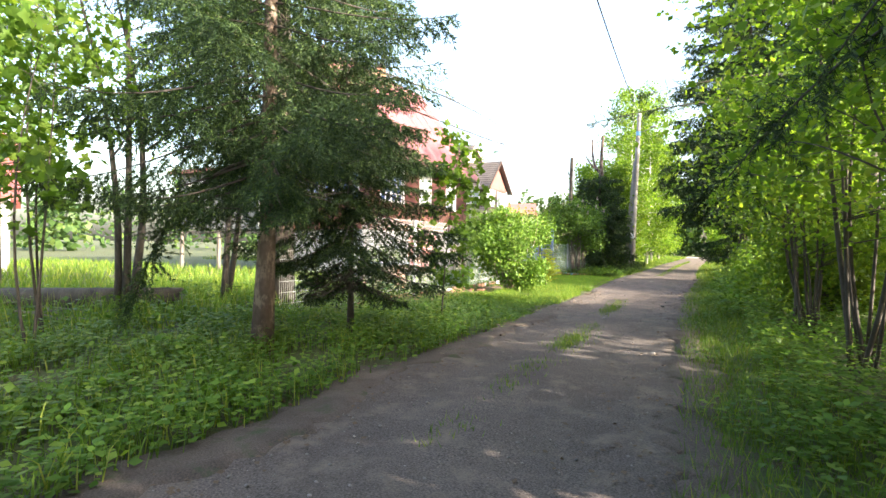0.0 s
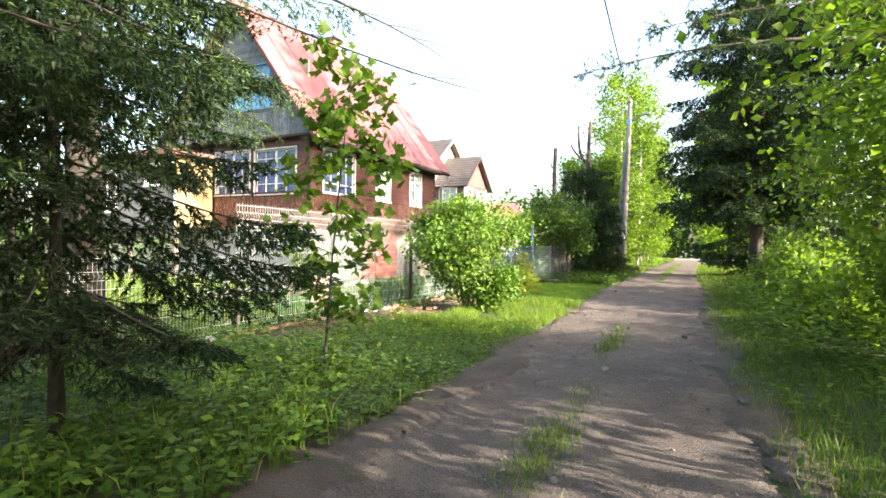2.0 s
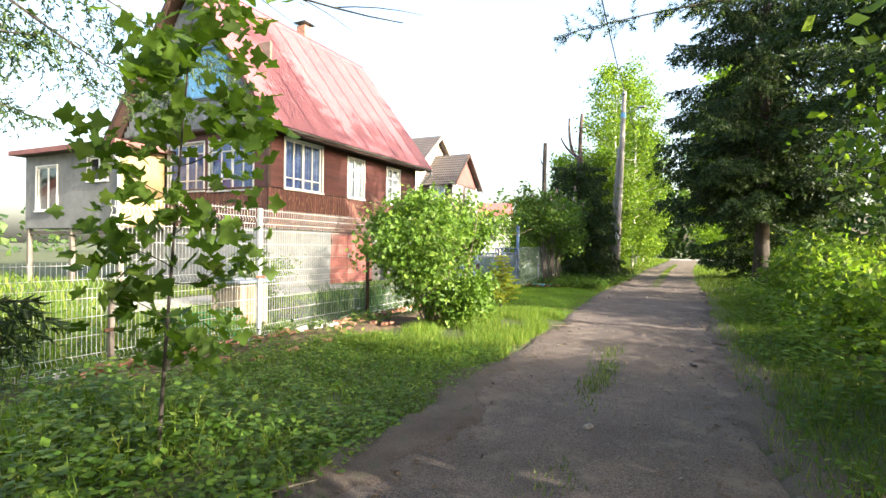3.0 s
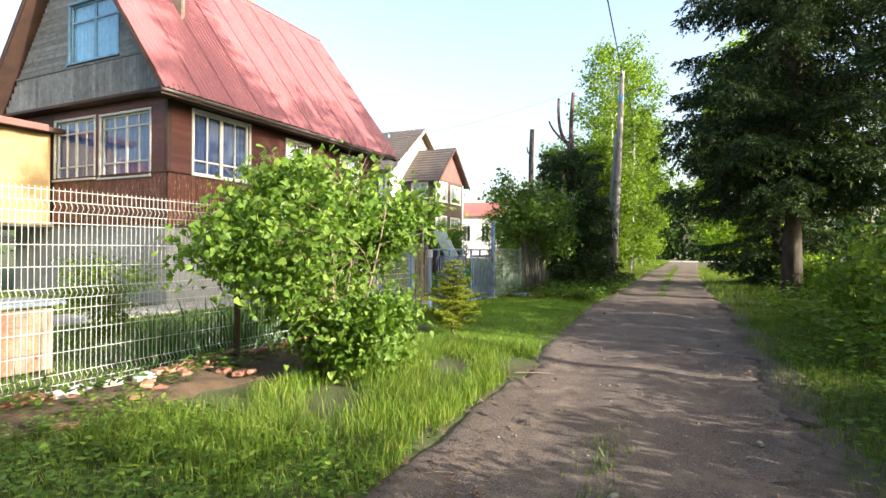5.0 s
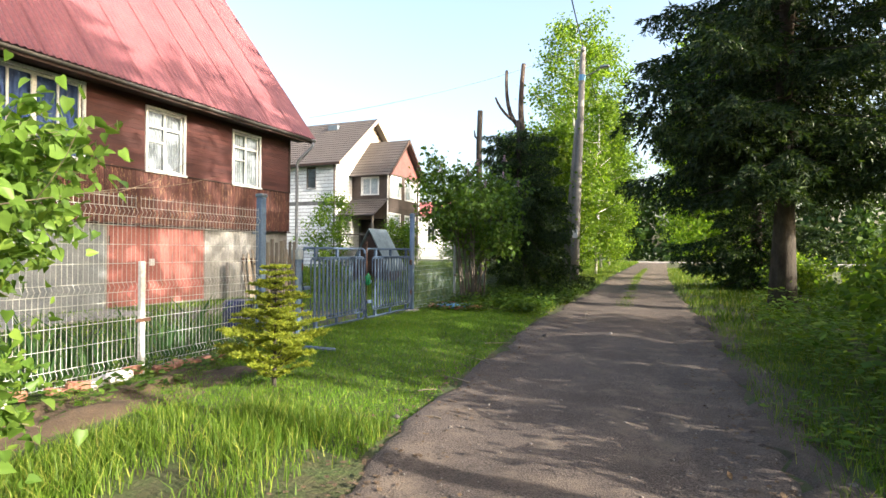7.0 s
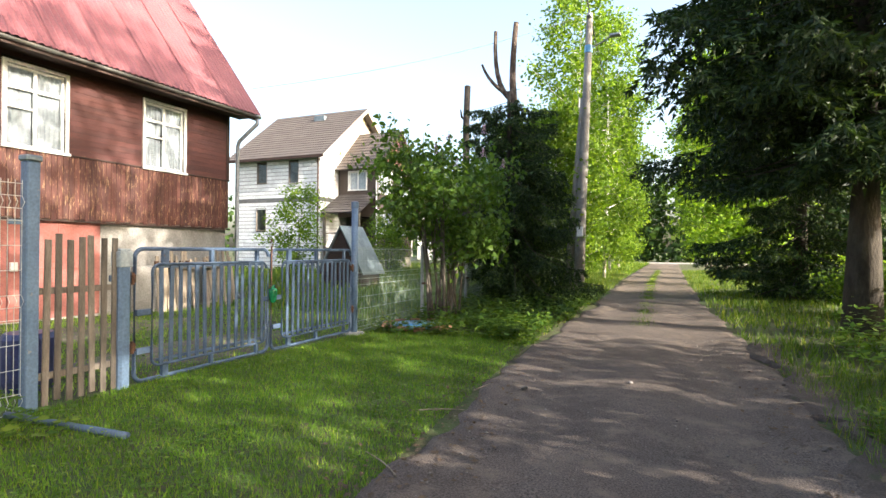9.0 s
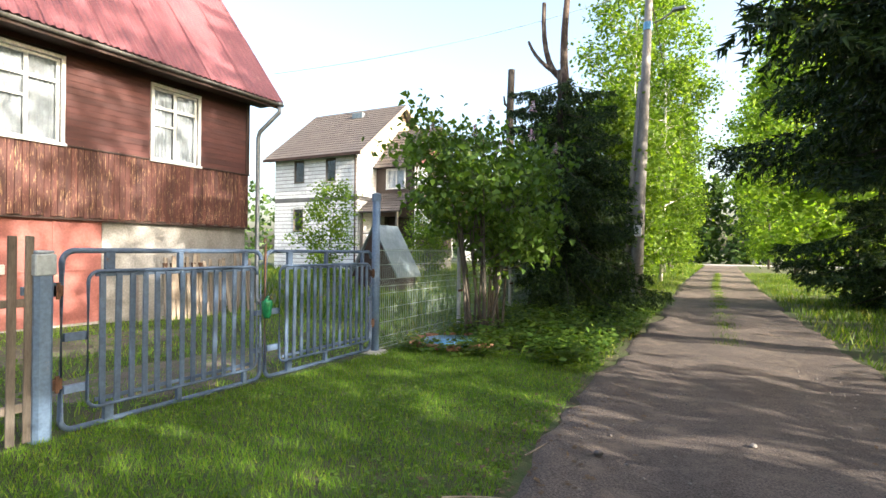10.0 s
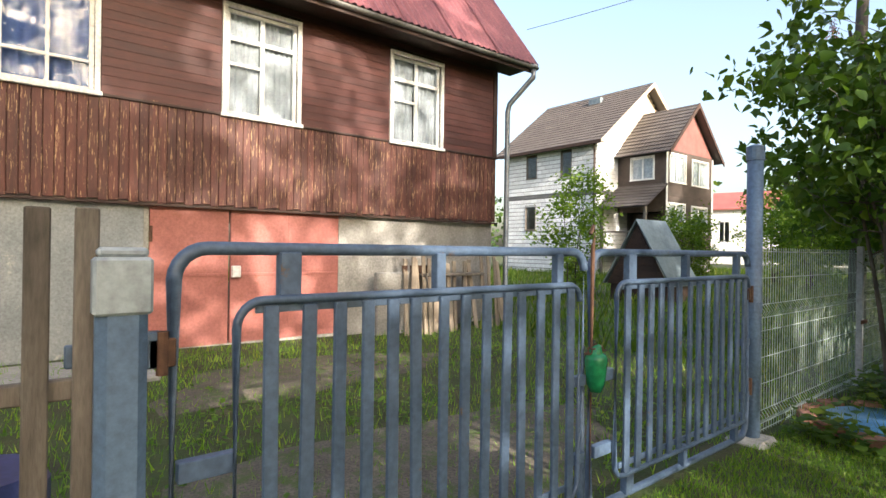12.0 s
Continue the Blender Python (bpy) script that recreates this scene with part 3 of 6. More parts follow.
def broadleaf(at, height, spread, seed, label, stems=1, per=14, leaf=0.06, template=LEAF_OVAL, leaves=None, bark=None, trunk=0.09, clear=0.25, limbs=14,
              depth=1, name="tree", category="tree", loose=0.14, lean=(0, 0), shape=0.7, keep=None, side=3, singles=0, hang=0.5, foot_width=0.16):
    """A leafy tree or shrub: stems, forking limbs, and a loose crown of separate leaves."""
    rand = rng(seed)
    tree = thing(name, at, label, category)
    wood, tips = Geo(), []
    for sidx in range(stems):
        a = rand.uniform(0, 6.28)
        foot = np.array([math.cos(a), math.sin(a), 0]) * (0.0 if stems == 1 else rand.uniform(0.02, foot_width * spread))
        h = height * (1 if stems == 1 else rand.uniform(0.7, 1.0))
        o = np.array([math.cos(a), math.sin(a), 0]) * (0 if stems == 1 else rand.uniform(0.1, 0.7) * spread * 0.6)
        o[:2] += np.array(lean) * h
        p = curve3(foot, foot + o * 0.3 + [*(rand.normal(0, 0.04 if stems == 1 else 0.075, 2) * h), h * 0.5], foot + o + [0, 0, h], 9)
        r = trunk * rand.uniform(0.7, 1.1)
        part("trunk" if stems == 1 else "stem", Geo().tube(p, np.linspace(r, r * 0.15, 9), 8 if r > 0.03 else 6, True), bark or M_bark, tree, smooth=True)
        starts = []
        n = max(3, limbs // stems) if stems > 1 else limbs
        for i in range(n):
            s = clear + (0.98 - clear) * (i + rand.uniform(0, 0.8)) / n
            b = np.array([np.interp(s, np.linspace(0, 1, 9), p[:, c]) for c in range(3)])
            ang = i * 2.399 + rand.normal(0, 0.3)
            reach = spread * (0.25 + 0.75 * math.sin(math.pi * min(0.97, (s - clear) / (1 - clear) * shape + (1 - shape) * 0.62))) * rand.uniform(0.6, 1.0)
            starts.append((b, [math.cos(ang), math.sin(ang), rand.uniform(0.15, 0.7)], reach * 0.7, max(0.005, r * 0.45 * (1 - 0.7 * s))))
        woody(rand, starts, wood, depth, tips, side)
    tagged(part("branching", wood, bark or M_bark, tree), kind="stuff")
    pts = np.concatenate(tips)
    if keep is not None:
        pts = pts[keep(pts + np.array(at))]
    n = len(pts) * per
    spots = np.repeat(pts, per, 0) + rand.normal(0, loose, (n, 3))
    ahead = rand.normal(0, 1, (n, 3))
    ahead[:, 2] = ahead[:, 2] * 0.5 - hang
    up = rand.normal(0, 0.7, (n, 3)) + [0, 0, 0.45]
    size = leaf * rand.uniform(0.6, 1.25, n)
    order = np.argsort(-spots[:, 0])            # those that hang towards the lane come first
    single, rest = order[:singles], order[singles:]
    if len(rest):
        v, f = leaf_mesh(template, spots[rest], ahead[rest], up[rest], size[rest])
        tagged(part("crown", mesh_fast("crown", v, f, leaves or M_hedge), None, tree), kind="stuff" if singles else "")
    if len(single):
        lm = mesh_fast("leaf", template[0], template[1], leaves or M_hedge)
        for i, ax in zip(single, frames(ahead[single], up[single])):
            m = Matrix.Identity(4)
            for c in range(3):
                for k in range(3):
                    m[k][c] = ax[c][k] * size[i]
            m.translation = spots[i]
            part("leaf", lm, None, tree, m=m)
    return tree

# ---- ground and road ----
ROAD_L = [(-14, -2.5), (2, -2.85), (4, -3.1), (9, -3.2), (13, -3.5), (16, -3.62), (20, -3.95), (24, -4.2), (31, -4.2), (45, -4.7), (86, -5.2)]
ROAD_R = [(-14, 0.3), (4, -0.2), (6, -0.35), (10, -0.66), (15, -0.92), (24, -1.0), (31, -1.4), (45, -1.7), (86, -1.9)]


def ground_z(x, y):
    """Gentle height of the ground off the road."""
    x, y = np.asarray(x, float), np.asarray(y, float)
    l, r = interp(ROAD_L, y), interp(ROAD_R, y)
    off = np.maximum(np.maximum(l - x, x - r), 0)
    return 0.05 * np.clip(off / 1.2, 0, 1) + 0.03 * np.sin(x * 0.9 + 1) * np.sin(y * 0.7) * np.clip(off, 0, 1)


xs = np.unique(np.concatenate([[-900, -400, -200, -120, -70, -45], np.arange(-34, 15, 0.5), [20, 30, 45, 70, 120, 200, 400, 900]]))
ys = np.unique(np.concatenate([[-900, -400, -200, -80, -40], np.arange(-14, 60, 0.5), np.arange(60, 100, 4), [110, 150, 200, 300, 500, 900]]))
gx, gy = np.meshgrid(xs, ys, indexing='ij')
gz = np.where((abs(gx) < 40) & (gy < 99) & (gy > -15), ground_z(gx, gy), 0.03)
inside = (gx > interp(ROAD_L, gy) + 0.4) & (gx < interp(ROAD_R, gy) - 0.4) & (gy < 99) & (gy > -14)
gz = np.where(inside, -0.06, gz)
nx, ny = gx.shape
idx = np.arange(nx * ny).reshape(nx, ny)
gf = np.stack([idx[:-1, :-1], idx[1:, :-1], idx[1:, 1:], idx[:-1, 1:]], -1).reshape(-1, 4)
ground = solid("ground", mesh_fast("ground", np.stack([gx, gy, gz], -1).reshape(-1, 3), gf, M_ground), None,
               "dark soil with moss, leaf litter and trodden earth", "ground", kind="structure")
ground.data.shade_smooth()

ry = np.concatenate([np.arange(-14, 40, 0.2), np.arange(40, 86.1, 0.6)])
ru = np.linspace(0, 1, 27)
rr = rng(5)
wl = interp(ROAD_L, ry) + 0.1 * np.sin(ry * 1.9) * np.sin(ry * 0.63 + 1) + rr.normal(0, 0.03, len(ry))
wr = interp(ROAD_R, ry) + 0.1 * np.sin(ry * 1.5 + 2) * np.sin(ry * 0.71) + rr.normal(0, 0.03, len(ry))
ax_ = wl[:, None] + (wr - wl)[:, None] * ru[None]
ay_ = np.repeat(ry[:, None], len(ru), 1)
rut = -0.025 * np.exp(-((ru - 0.26) / 0.13) ** 2) - 0.025 * np.exp(-((ru - 0.76) / 0.13) ** 2)
az_ = 0.03 + rut[None] + 0.008 * np.sin(ax_ * 5 + ay_ * 1.3) * np.sin(ay_ * 2.1) + rr.normal(0, 0.0025, ax_.shape)
az_[:, 0] = az_[:, -1] = -0.03
idx = np.arange(ax_.size).reshape(ax_.shape)
rf = np.stack([idx[:-1, :-1], idx[:-1, 1:], idx[1:, 1:], idx[1:, :-1]], -1).reshape(-1, 4)
road = solid("road", mesh_fast("road", np.stack([ax_, ay_, az_], -1).reshape(-1, 3), rf, M_road), None,
             "grey-brown dirt and grit lane, worn and dusty", "road", kind="structure")
road.data.shade_smooth()
g = Geo().box((-60, 86, -0.05), (50, 92, 0.075), 0.02)
solid("crossroad", g, M_crossroad, "pale gravel cross road at the lane's far end", "road", kind="structure")

# ---- the wooden house ----
HX, HY0, HY1 = -12.9, 17.95, 27.0       # front wall, its two corners
HB = -19.3                              # back wall
Z0, Z1, Z2 = 1.97, 3.17, 4.95           # top of basement, sill line, wall head
WINS = [(18.66, 20.44, 3.2, 4.74), (21.94, 22.94, 3.2, 4.64), (24.61, 25.62, 3.19, 4.64)]
house = thing("wooden_house", (HX, HY0, 0), "maroon plank dacha with steep red corrugated roof", "house")
hm = Matrix.Translation((-HX, -HY0, 0))


def hpart(name, geo, material, parent=None, label="", smooth=False):
    """A part of the house, built in the place's own metres."""
    return part(name, geo, material, parent or house, label, smooth, hm if (parent or house) is house else None)


GWINS = [(-17.28, -15.62, 3.15, 4.68), (-15.35, -13.5, 3.12, 4.66)]
GARAGE = (21.04, 23.68, 0.08, 1.93)
front = hpart("wall_front", holed(0, HX - 0.2, 0.2, (HY0, HY1), (Z0, Z2), WINS), M_darkwood)
side = hpart("wall_side", holed(1, HY0, 0.2, (HB, HX - 0.2), (Z0, Z2), GWINS), M_darkwood)
rear = Geo().box((HB, HY1 - 0.2, Z0), (HX - 0.2, HY1, Z2)).box((HB, HY0 + 0.2, Z0), (HB + 0.2, HY1 - 0.2, Z2))
hpart("wall_rear", rear, M_darkwood)
base = hpart("basement_wall", holed(0, HX - 0.3, 0.25, (HY0 + 0.05, HY1 - 0.03), (-0.2, Z0), [GARAGE]), M_concrete, label="rough grey concrete basement wall")
hpart("basement_wall", Geo().box((HB, HY0 + 0.05, -0.2), (HX - 0.3, HY0 + 0.3, Z0)), M_basepaint, label="grey-blue painted basement wall")
hpart("painted_facing", Geo().box((HX - 0.05, HY0 + 0.03, -0.2), (HX - 0.028, 20.98, Z0 - 0.09), 0.004), M_basepaint)
hpart("floor", Geo().box((HB + 0.2, HY0 + 0.2, Z0), (HX - 0.2, HY1 - 0.2, Z0 + 0.15)), M_oldwood)
hpart("ceiling", Geo().box((HB + 0.2, HY0 + 0.2, 4.8), (HX - 0.2, HY1 - 0.2, Z2)), M_room)
hpart("partition", Geo().box((-15.9, HY0 + 0.3, Z0 + 0.15), (-15.8, HY1 - 0.3, 4.8)).box((-15.7, 21.2, Z0 + 0.15), (HX - 0.25, 21.3, 4.8)), M_room, label="papered room wall behind the windows")

# lapped planks between sill line and eave, cut at the windows
plank_meshes = {}


def plank_mesh(length, height, thick, axis, slope=0.006):
    """A lapped board: lower edge proud of the upper one. axis 1 runs along y, axis 0 along x, axis 2 upright."""
    key = (round(length, 3), round(height, 3), axis)
    if key not in plank_meshes:
        g = Geo()
        o = [(0, 0), (thick, 0), (thick, 0.004), (thick - slope, height), (0, height)]
        if axis == 1:
            g.add([(x, y, z) for y in (0, length) for x, z in o], [(0, 1, 2, 3, 4), (9, 8, 7, 6, 5)] + [(i, 5 + i, 5 + (i + 1) % 5, (i + 1) % 5) for i in range(5)])
        else:
            g.add([(x, -y, z) for x in (0, length) for y, z in o], [(0, 1, 2, 3, 4), (9, 8, 7, 6, 5)] + [(i, 5 + i, 5 + (i + 1) % 5, (i + 1) % 5) for i in range(5)])
        plank_meshes[key] = g
    return plank_meshes[key]


def runs(u0, u1, z0, z1, holes):
    """The stretches of a board from u0 to u1 that holes leave."""
    cuts = sorted((h[0], h[1]) for h in holes if h[2] - 0.02 < (z0 + z1) / 2 < h[3] + 0.02)
    out, u = [], u0
    for a, b in cuts:
        a, b = max(a, u0), min(b, u1)
        if b <= a:
            continue
        if a > u + 0.05:
            out.append((u, a))
        u = max(u, b)
    if u < u1 - 0.05:
        out.append((u, u1))
    return out


shared = {}


def piece(name, geo, material, parent, at):
    key = id(geo)
    if key not in shared:
        shared[key] = mesh_data(name, geo, material)
    ob = new(name, shared[key])
    ob.parent = parent
    ob.location = at
    return ob


bh = 0.112
wide = [(a - 0.07, b + 0.07, c - 0.05, d + 0.07) for a, b, c, d in WINS]
gwide = [(a - 0.06, b + 0.06, c - 0.05, d + 0.06) for a, b, c, d in GWINS]
for i in range(int((Z2 - Z1) / bh)):
    z = Z1 + 0.02 + i * bh
    for a, b in runs(HY0 + 0.09, HY1 - 0.09, z, z + bh, wide):
        piece("plank", plank_mesh(b - a, bh, 0.022, 1), M_siding, front, (HX, a, z))
    for a, b in runs(-17.35, HX - 0.08, z, z + bh, gwide):
        piece("plank", plank_mesh(b - a, bh, 0.022, 0), M_siding, side, (a, HY0, z))
# upright boards under the sill line
bw = 0.105
vb = Geo().box((0, 0, 0), (0.022, bw - 0.004, Z1 - Z0 + 0.06), 0.005)
n_up = int((HY1 - HY0) / bw)
for i in range(n_up):
    piece("board", vb, M_wainscot, front, (HX, HY0 + 0.02 + i * bw, Z0 - 0.04 + 0.012 * (i * 7 % 3)))
vb2 = Geo().box((0, -0.022, 0), (bw - 0.004, 0, Z1 - Z0 + 0.06), 0.005)
for i in range(int((HX + 17.35) / bw)):
    piece("board", vb2, M_wainscot, side, (-17.35 + i * bw, HY0, Z0 - 0.04 + 0.01 * (i * 5 % 3)))
g = Geo().box((HX, HY0 - 0.03, Z1 - 0.015), (HX + 0.045, HY1 + 0.03, Z1 + 0.02), 0.006)
hpart("sill_moulding", g, M_darkwood)
hpart("sill_moulding", Geo().box((-17.35, HY0 - 0.045, Z1 - 0.015), (HX - 0.002, HY0, Z1 + 0.02), 0.006), M_darkwood)
hpart("drip_board", Geo().box((HX, HY0 - 0.03, Z0 - 0.075), (HX + 0.06, HY1 + 0.03, Z0 - 0.042), 0.006), M_darkwood)
for y0 in (HY0 - 0.024, HY1 - 0.09):
    hpart("corner_board", Geo().box((HX, y0, Z1 + 0.022), (HX + 0.03, y0 + 0.112, Z2 + 0.1), 0.005), M_darkwood)
hpart("corner_board", Geo().box((HX - 0.085, HY0 - 0.03, Z1 + 0.022), (HX - 0.002, HY0 - 0.001, Z2 + 0.1), 0.005), M_darkwood)


def window(axis, at, u0, u1, z0, z1, bars_u, bars_z, frame_mat, curtain=None, depth=0.1, name="window", casing=0.06, parent=None, out=1, label="", short=()):
    """A window in a wall across axis: casing, frame, glazing bars, panes and a curtain. bars_* are places along u and z; short holds (u0, u1, z) bars."""
    w = part(name, Geo().box((0, 0, 0), (0.001, 0.001, 0.001)), frame_mat, parent or house, label, m=hm if parent is None else None)

    def bx(g, ua, ub, za, zb, d0, d1, c=0.004):
        lo, hi = ((at + out * d0, ua, za), (at + out * d1, ub, zb)) if axis == 0 else ((ua, at + out * d0, za), (ub, at + out * d1, zb))
        return g.box(lo, hi, c)
    g = Geo()
    bx(g, u0 - casing, u1 + casing, z1, z1 + casing, -0.02, 0.045)
    bx(g, u0 - casing, u0, z0, z1, -0.02, 0.04)
    bx(g, u1, u1 + casing, z0, z1, -0.02, 0.04)
    bx(g, u0 - casing - 0.02, u1 + casing + 0.02, z0 - 0.05, z0, -0.02, 0.07)
    w.data = mesh_data(name, g, frame_mat)
    fr = Geo()
    t = 0.05
    for a, b, c, d in ((u0, u1, z0, z0 + t), (u0, u1, z1 - t, z1), (u0, u0 + t, z0 + t, z1 - t), (u1 - t, u1, z0 + t, z1 - t)):
        bx(fr, a, b, c, d, -0.075, -0.025)
    part("frame", fr, frame_mat, w)
    for b, wd in bars_u:
        part("glazing_bar", bx(Geo(), b - wd / 2, b + wd / 2, z0 + t, z1 - t, -0.072, -0.028), frame_mat, w)
    for b, wd in bars_z:
        part("glazing_bar", bx(Geo(), u0 + t, u1 - t, b - wd / 2, b + wd / 2, -0.07, -0.03), frame_mat, w)
    for a, b, zz in short:
        part("glazing_bar", bx(Geo(), a, b, zz - 0.02, zz + 0.02, -0.069, -0.031), frame_mat, w)
    pane = part("pane", bx(Geo(), u0 + t, u1 - t, z0 + t, z1 - t, -0.053, -0.048, 0), M_glass, w)
    pane.visible_shadow = False
    if curtain:
        k = 40
        for a, b in ((u0 - 0.05, (u0 + u1) / 2 - 0.01), ((u0 + u1) / 2 - 0.0, u1 + 0.05)):
            uu = np.linspace(a, b, k)
            wav = 0.025 * np.sin(np.arange(k) * 1.1) + 0.012 * np.sin(np.arange(k) * 2.7)
            v = []
            for zz in (z0 + 0.02, z1 - 0.03):
                for ui, wv in zip(uu, wav):
                    d = at + out * (-0.105 + wv * (0.8 if zz < z0 + 0.1 else 0.5))
                    v.append((d, ui, zz) if axis == 0 else (ui, d, zz))
            v = v + [(p[0] - (0.004 * out if axis == 0 else 0), p[1] - (0.004 * out if axis == 1 else 0), p[2]) for p in v]
            f = [(i, i + 1, k + i + 1, k + i) for i in range(k - 1)] + [(2 * k + i, 3 * k + i, 3 * k + i + 1, 2 * k + i + 1) for i in range(k - 1)]
            part("curtain", Geo().add(v, f), curtain, w, smooth=True)
    return w


w0 = WINS[0]
mid = (w0[0] + w0[1]) / 2
q = (w0[1] - w0[0]) / 4
window(0, HX, *w0, [(mid, 0.09), (mid - q, 0.035), (mid + q, 0.035)], [(3.55, 0.035)], M_white, M_bluenet, label="wide white-framed window with bluish net curtains")
for wdw in WINS[1:]:
    m0 = (wdw[0] + wdw[1]) / 2
    window(0, HX, *wdw, [(m0, 0.06)], [(4.25, 0.06)], M_white, M_curtain, label="white-framed casement window with lace curtains", short=[(wdw[0] + 0.05, m0, 3.9)])
for wdw in GWINS:
    m0, q = (wdw[0] + wdw[1]) / 2, (wdw[1] - wdw[0]) / 4
    window(1, HY0, *wdw, [(m0, 0.08), (m0 - q, 0.035), (m0 + q, 0.035)], [(3.48, 0.035), (4.35, 0.035)], M_greyframe, M_bluenet, out=-1, label="grey-framed veranda window")

# garage doors in the basement
for i, (a, b) in enumerate(((GARAGE[0], 22.02), (22.03, GARAGE[1]))):
    leaf = hpart("garage_door", Geo().box((HX - 0.1, a + 0.01, GARAGE[2]), (HX - 0.045, b - 0.005, GARAGE[3]), 0.006), M_garage, label="salmon-red sheet metal garage door leaf")
    part("door_rib", Geo().box((HX - 0.045, a + 0.03, 1.0), (HX - 0.03, b - 0.03, 1.04), 0.004), M_garage, leaf)
    if i:
        part("seam", Geo().box((HX - 0.045, 22.86, 0.1), (HX - 0.036, 22.885, 1.9), 0.003), M_garage, leaf)
        part("lock_cover", Geo().box((HX - 0.045, 22.05, 0.98), (HX + 0.01, 22.17, 1.14), 0.01), M_white, leaf, "small white lock cover plate")
    else:
        part("hinge", Geo().tube([(HX - 0.03, a + 0.02, 1.45), (HX - 0.03, a + 0.02, 1.65)], 0.02, 8), M_rust, leaf)
hpart("door_lintel", Geo().box((HX - 0.06, GARAGE[0] - 0.1, 1.93), (HX + 0.0, GARAGE[1] + 0.1, Z0 - 0.08), 0.006), M_garage)

# roof
EX, EZ = -12.3, 4.93                    # eave
RX, RZ = -16.1, 10.0                    # ridge
RY0, RY1 = 17.35, 27.42
slope_len = math.hypot(EX - RX, RZ - EZ)
ang = math.atan2(RZ - EZ, EX - RX)


def sheet(width, length, n_wave, amp=0.018, thick=0.004):
    """A corrugated sheet, width along y, length up the slope, laid flat in y and x."""
    k = n_wave * 6 + 1
    yy = np.linspace(0, width, k)
    zz = amp * np.cos(np.linspace(0, n_wave * 2 * math.pi, k))
    v = [(x, y, z + off) for off in (0, -thick) for x in (0, length) for y, z in zip(yy, zz)]
    f = [(i, k + i, k + i + 1, i + 1) for i in range(k - 1)] + [(2 * k + i, 2 * k + i + 1, 3 * k + i + 1, 3 * k + i) for i in range(k - 1)]
    f += [(i, i + 1, 2 * k + i + 1, 2 * k + i) for i in range(k - 1)] + [(k + i, 3 * k + i, 3 * k + i + 1, k + i + 1) for i in range(k - 1)]
    return Geo().add(v, f)


cols, rows = 10, 3
cw, rl = (RY1 - RY0) / cols, slope_len / rows
sh = mesh_data("roof_sheet", sheet(cw + 0.04, rl + 0.12, 8), M_roof)
for sgn in (1, -1):
    deck = Geo()
    ux, uz = -sgn * math.cos(ang), math.sin(ang)
    ex = EX if sgn == 1 else 2 * RX - EX
    nrm = (sgn * math.sin(ang), math.cos(ang))
    o = [(ex - nrm[0] * 0.03, EZ - nrm[1] * 0.03), (RX - nrm[0] * 0.03, RZ - nrm[1] * 0.03), (RX - nrm[0] * 0.1, RZ - nrm[1] * 0.12), (ex - nrm[0] * 0.1, EZ - nrm[1] * 0.1)]
    deck.prism([(a, b) for a, b in o], 1, RY0 + 0.03, RY1 - 0.03)
    roof = hpart("roof", deck, M_darkwood, label="steep red corrugated metal roof slope with brown boarding underneath")
    for r in range(rows):
        for c in range(cols):
            s0 = r * rl - 0.03
            lift = 0.012 + 0.007 * (rows - r)
            m = Matrix(((ux, 0, nrm[0], ex + ux * s0 + nrm[0] * lift), (0, 1, 0, RY0 + c * cw), (uz, 0, nrm[1], EZ + uz * s0 + nrm[1] * lift), (0, 0, 0, 1)))
            ob = new("roof_sheet", sh)
            ob.parent = roof
            ob.matrix_basis = m
    for yv in (RY0 - 0.005, RY1 - 0.02):
        vg = Geo().prism([(ex, EZ - 0.1), (RX, RZ - 0.14), (RX, RZ + 0.02), (ex, EZ + 0.03)], 1, yv, yv + 0.03)
        hpart("verge_board", vg, M_darkwood)
hpart("ridge_cap", Geo().prism([(RX - 0.2, RZ - 0.22), (RX, RZ + 0.06), (RX + 0.2, RZ - 0.22), (RX, RZ + 0.04)], 1, RY0, RY1), M_roof)
# soffit, fascia, gutter, downpipe
hpart("soffit", Geo().box((HX, RY0 + 0.05, Z2 - 0.1), (EX - 0.02, RY1 - 0.05, Z2 - 0.08)), M_darkwood)
hpart("fascia", Geo().box((EX - 0.045, RY0, EZ - 0.16), (EX - 0.015, RY1, EZ - 0.02), 0.004), M_darkwood)
gp = [(EX + 0.02 + 0.055 * math.cos(a), EZ - 0.05 + 0.055 * math.sin(a)) for a in np.linspace(math.pi, 2 * math.pi, 9)]
gi = [(EX + 0.02 + 0.047 * math.cos(a), EZ - 0.05 + 0.047 * math.sin(a)) for a in np.linspace(2 * math.pi, math.pi, 9)]
hpart("gutter", Geo().prism(gp + gi, 1, RY0, RY1 + 0.05), M_gutter, label="grey metal gutter under the eave")
pipe = Geo().tube([(EX + 0.03, 27.36, 4.83), (EX + 0.03, 27.36, 4.68), (HX + 0.25, 27.12, 4.2), (HX + 0.22, 27.1, 4.05), (HX + 0.22, 27.1, 0.25), (HX + 0.35, 27.1, 0.15)], 0.05, 10)
pipe.tube([(EX + 0.03, 27.36, 4.9), (EX + 0.03, 27.36, 4.82)], [0.1, 0.055], 10)
hpart("downpipe", pipe, M_zinc, label="zinc downpipe with a funnel top", smooth=True)
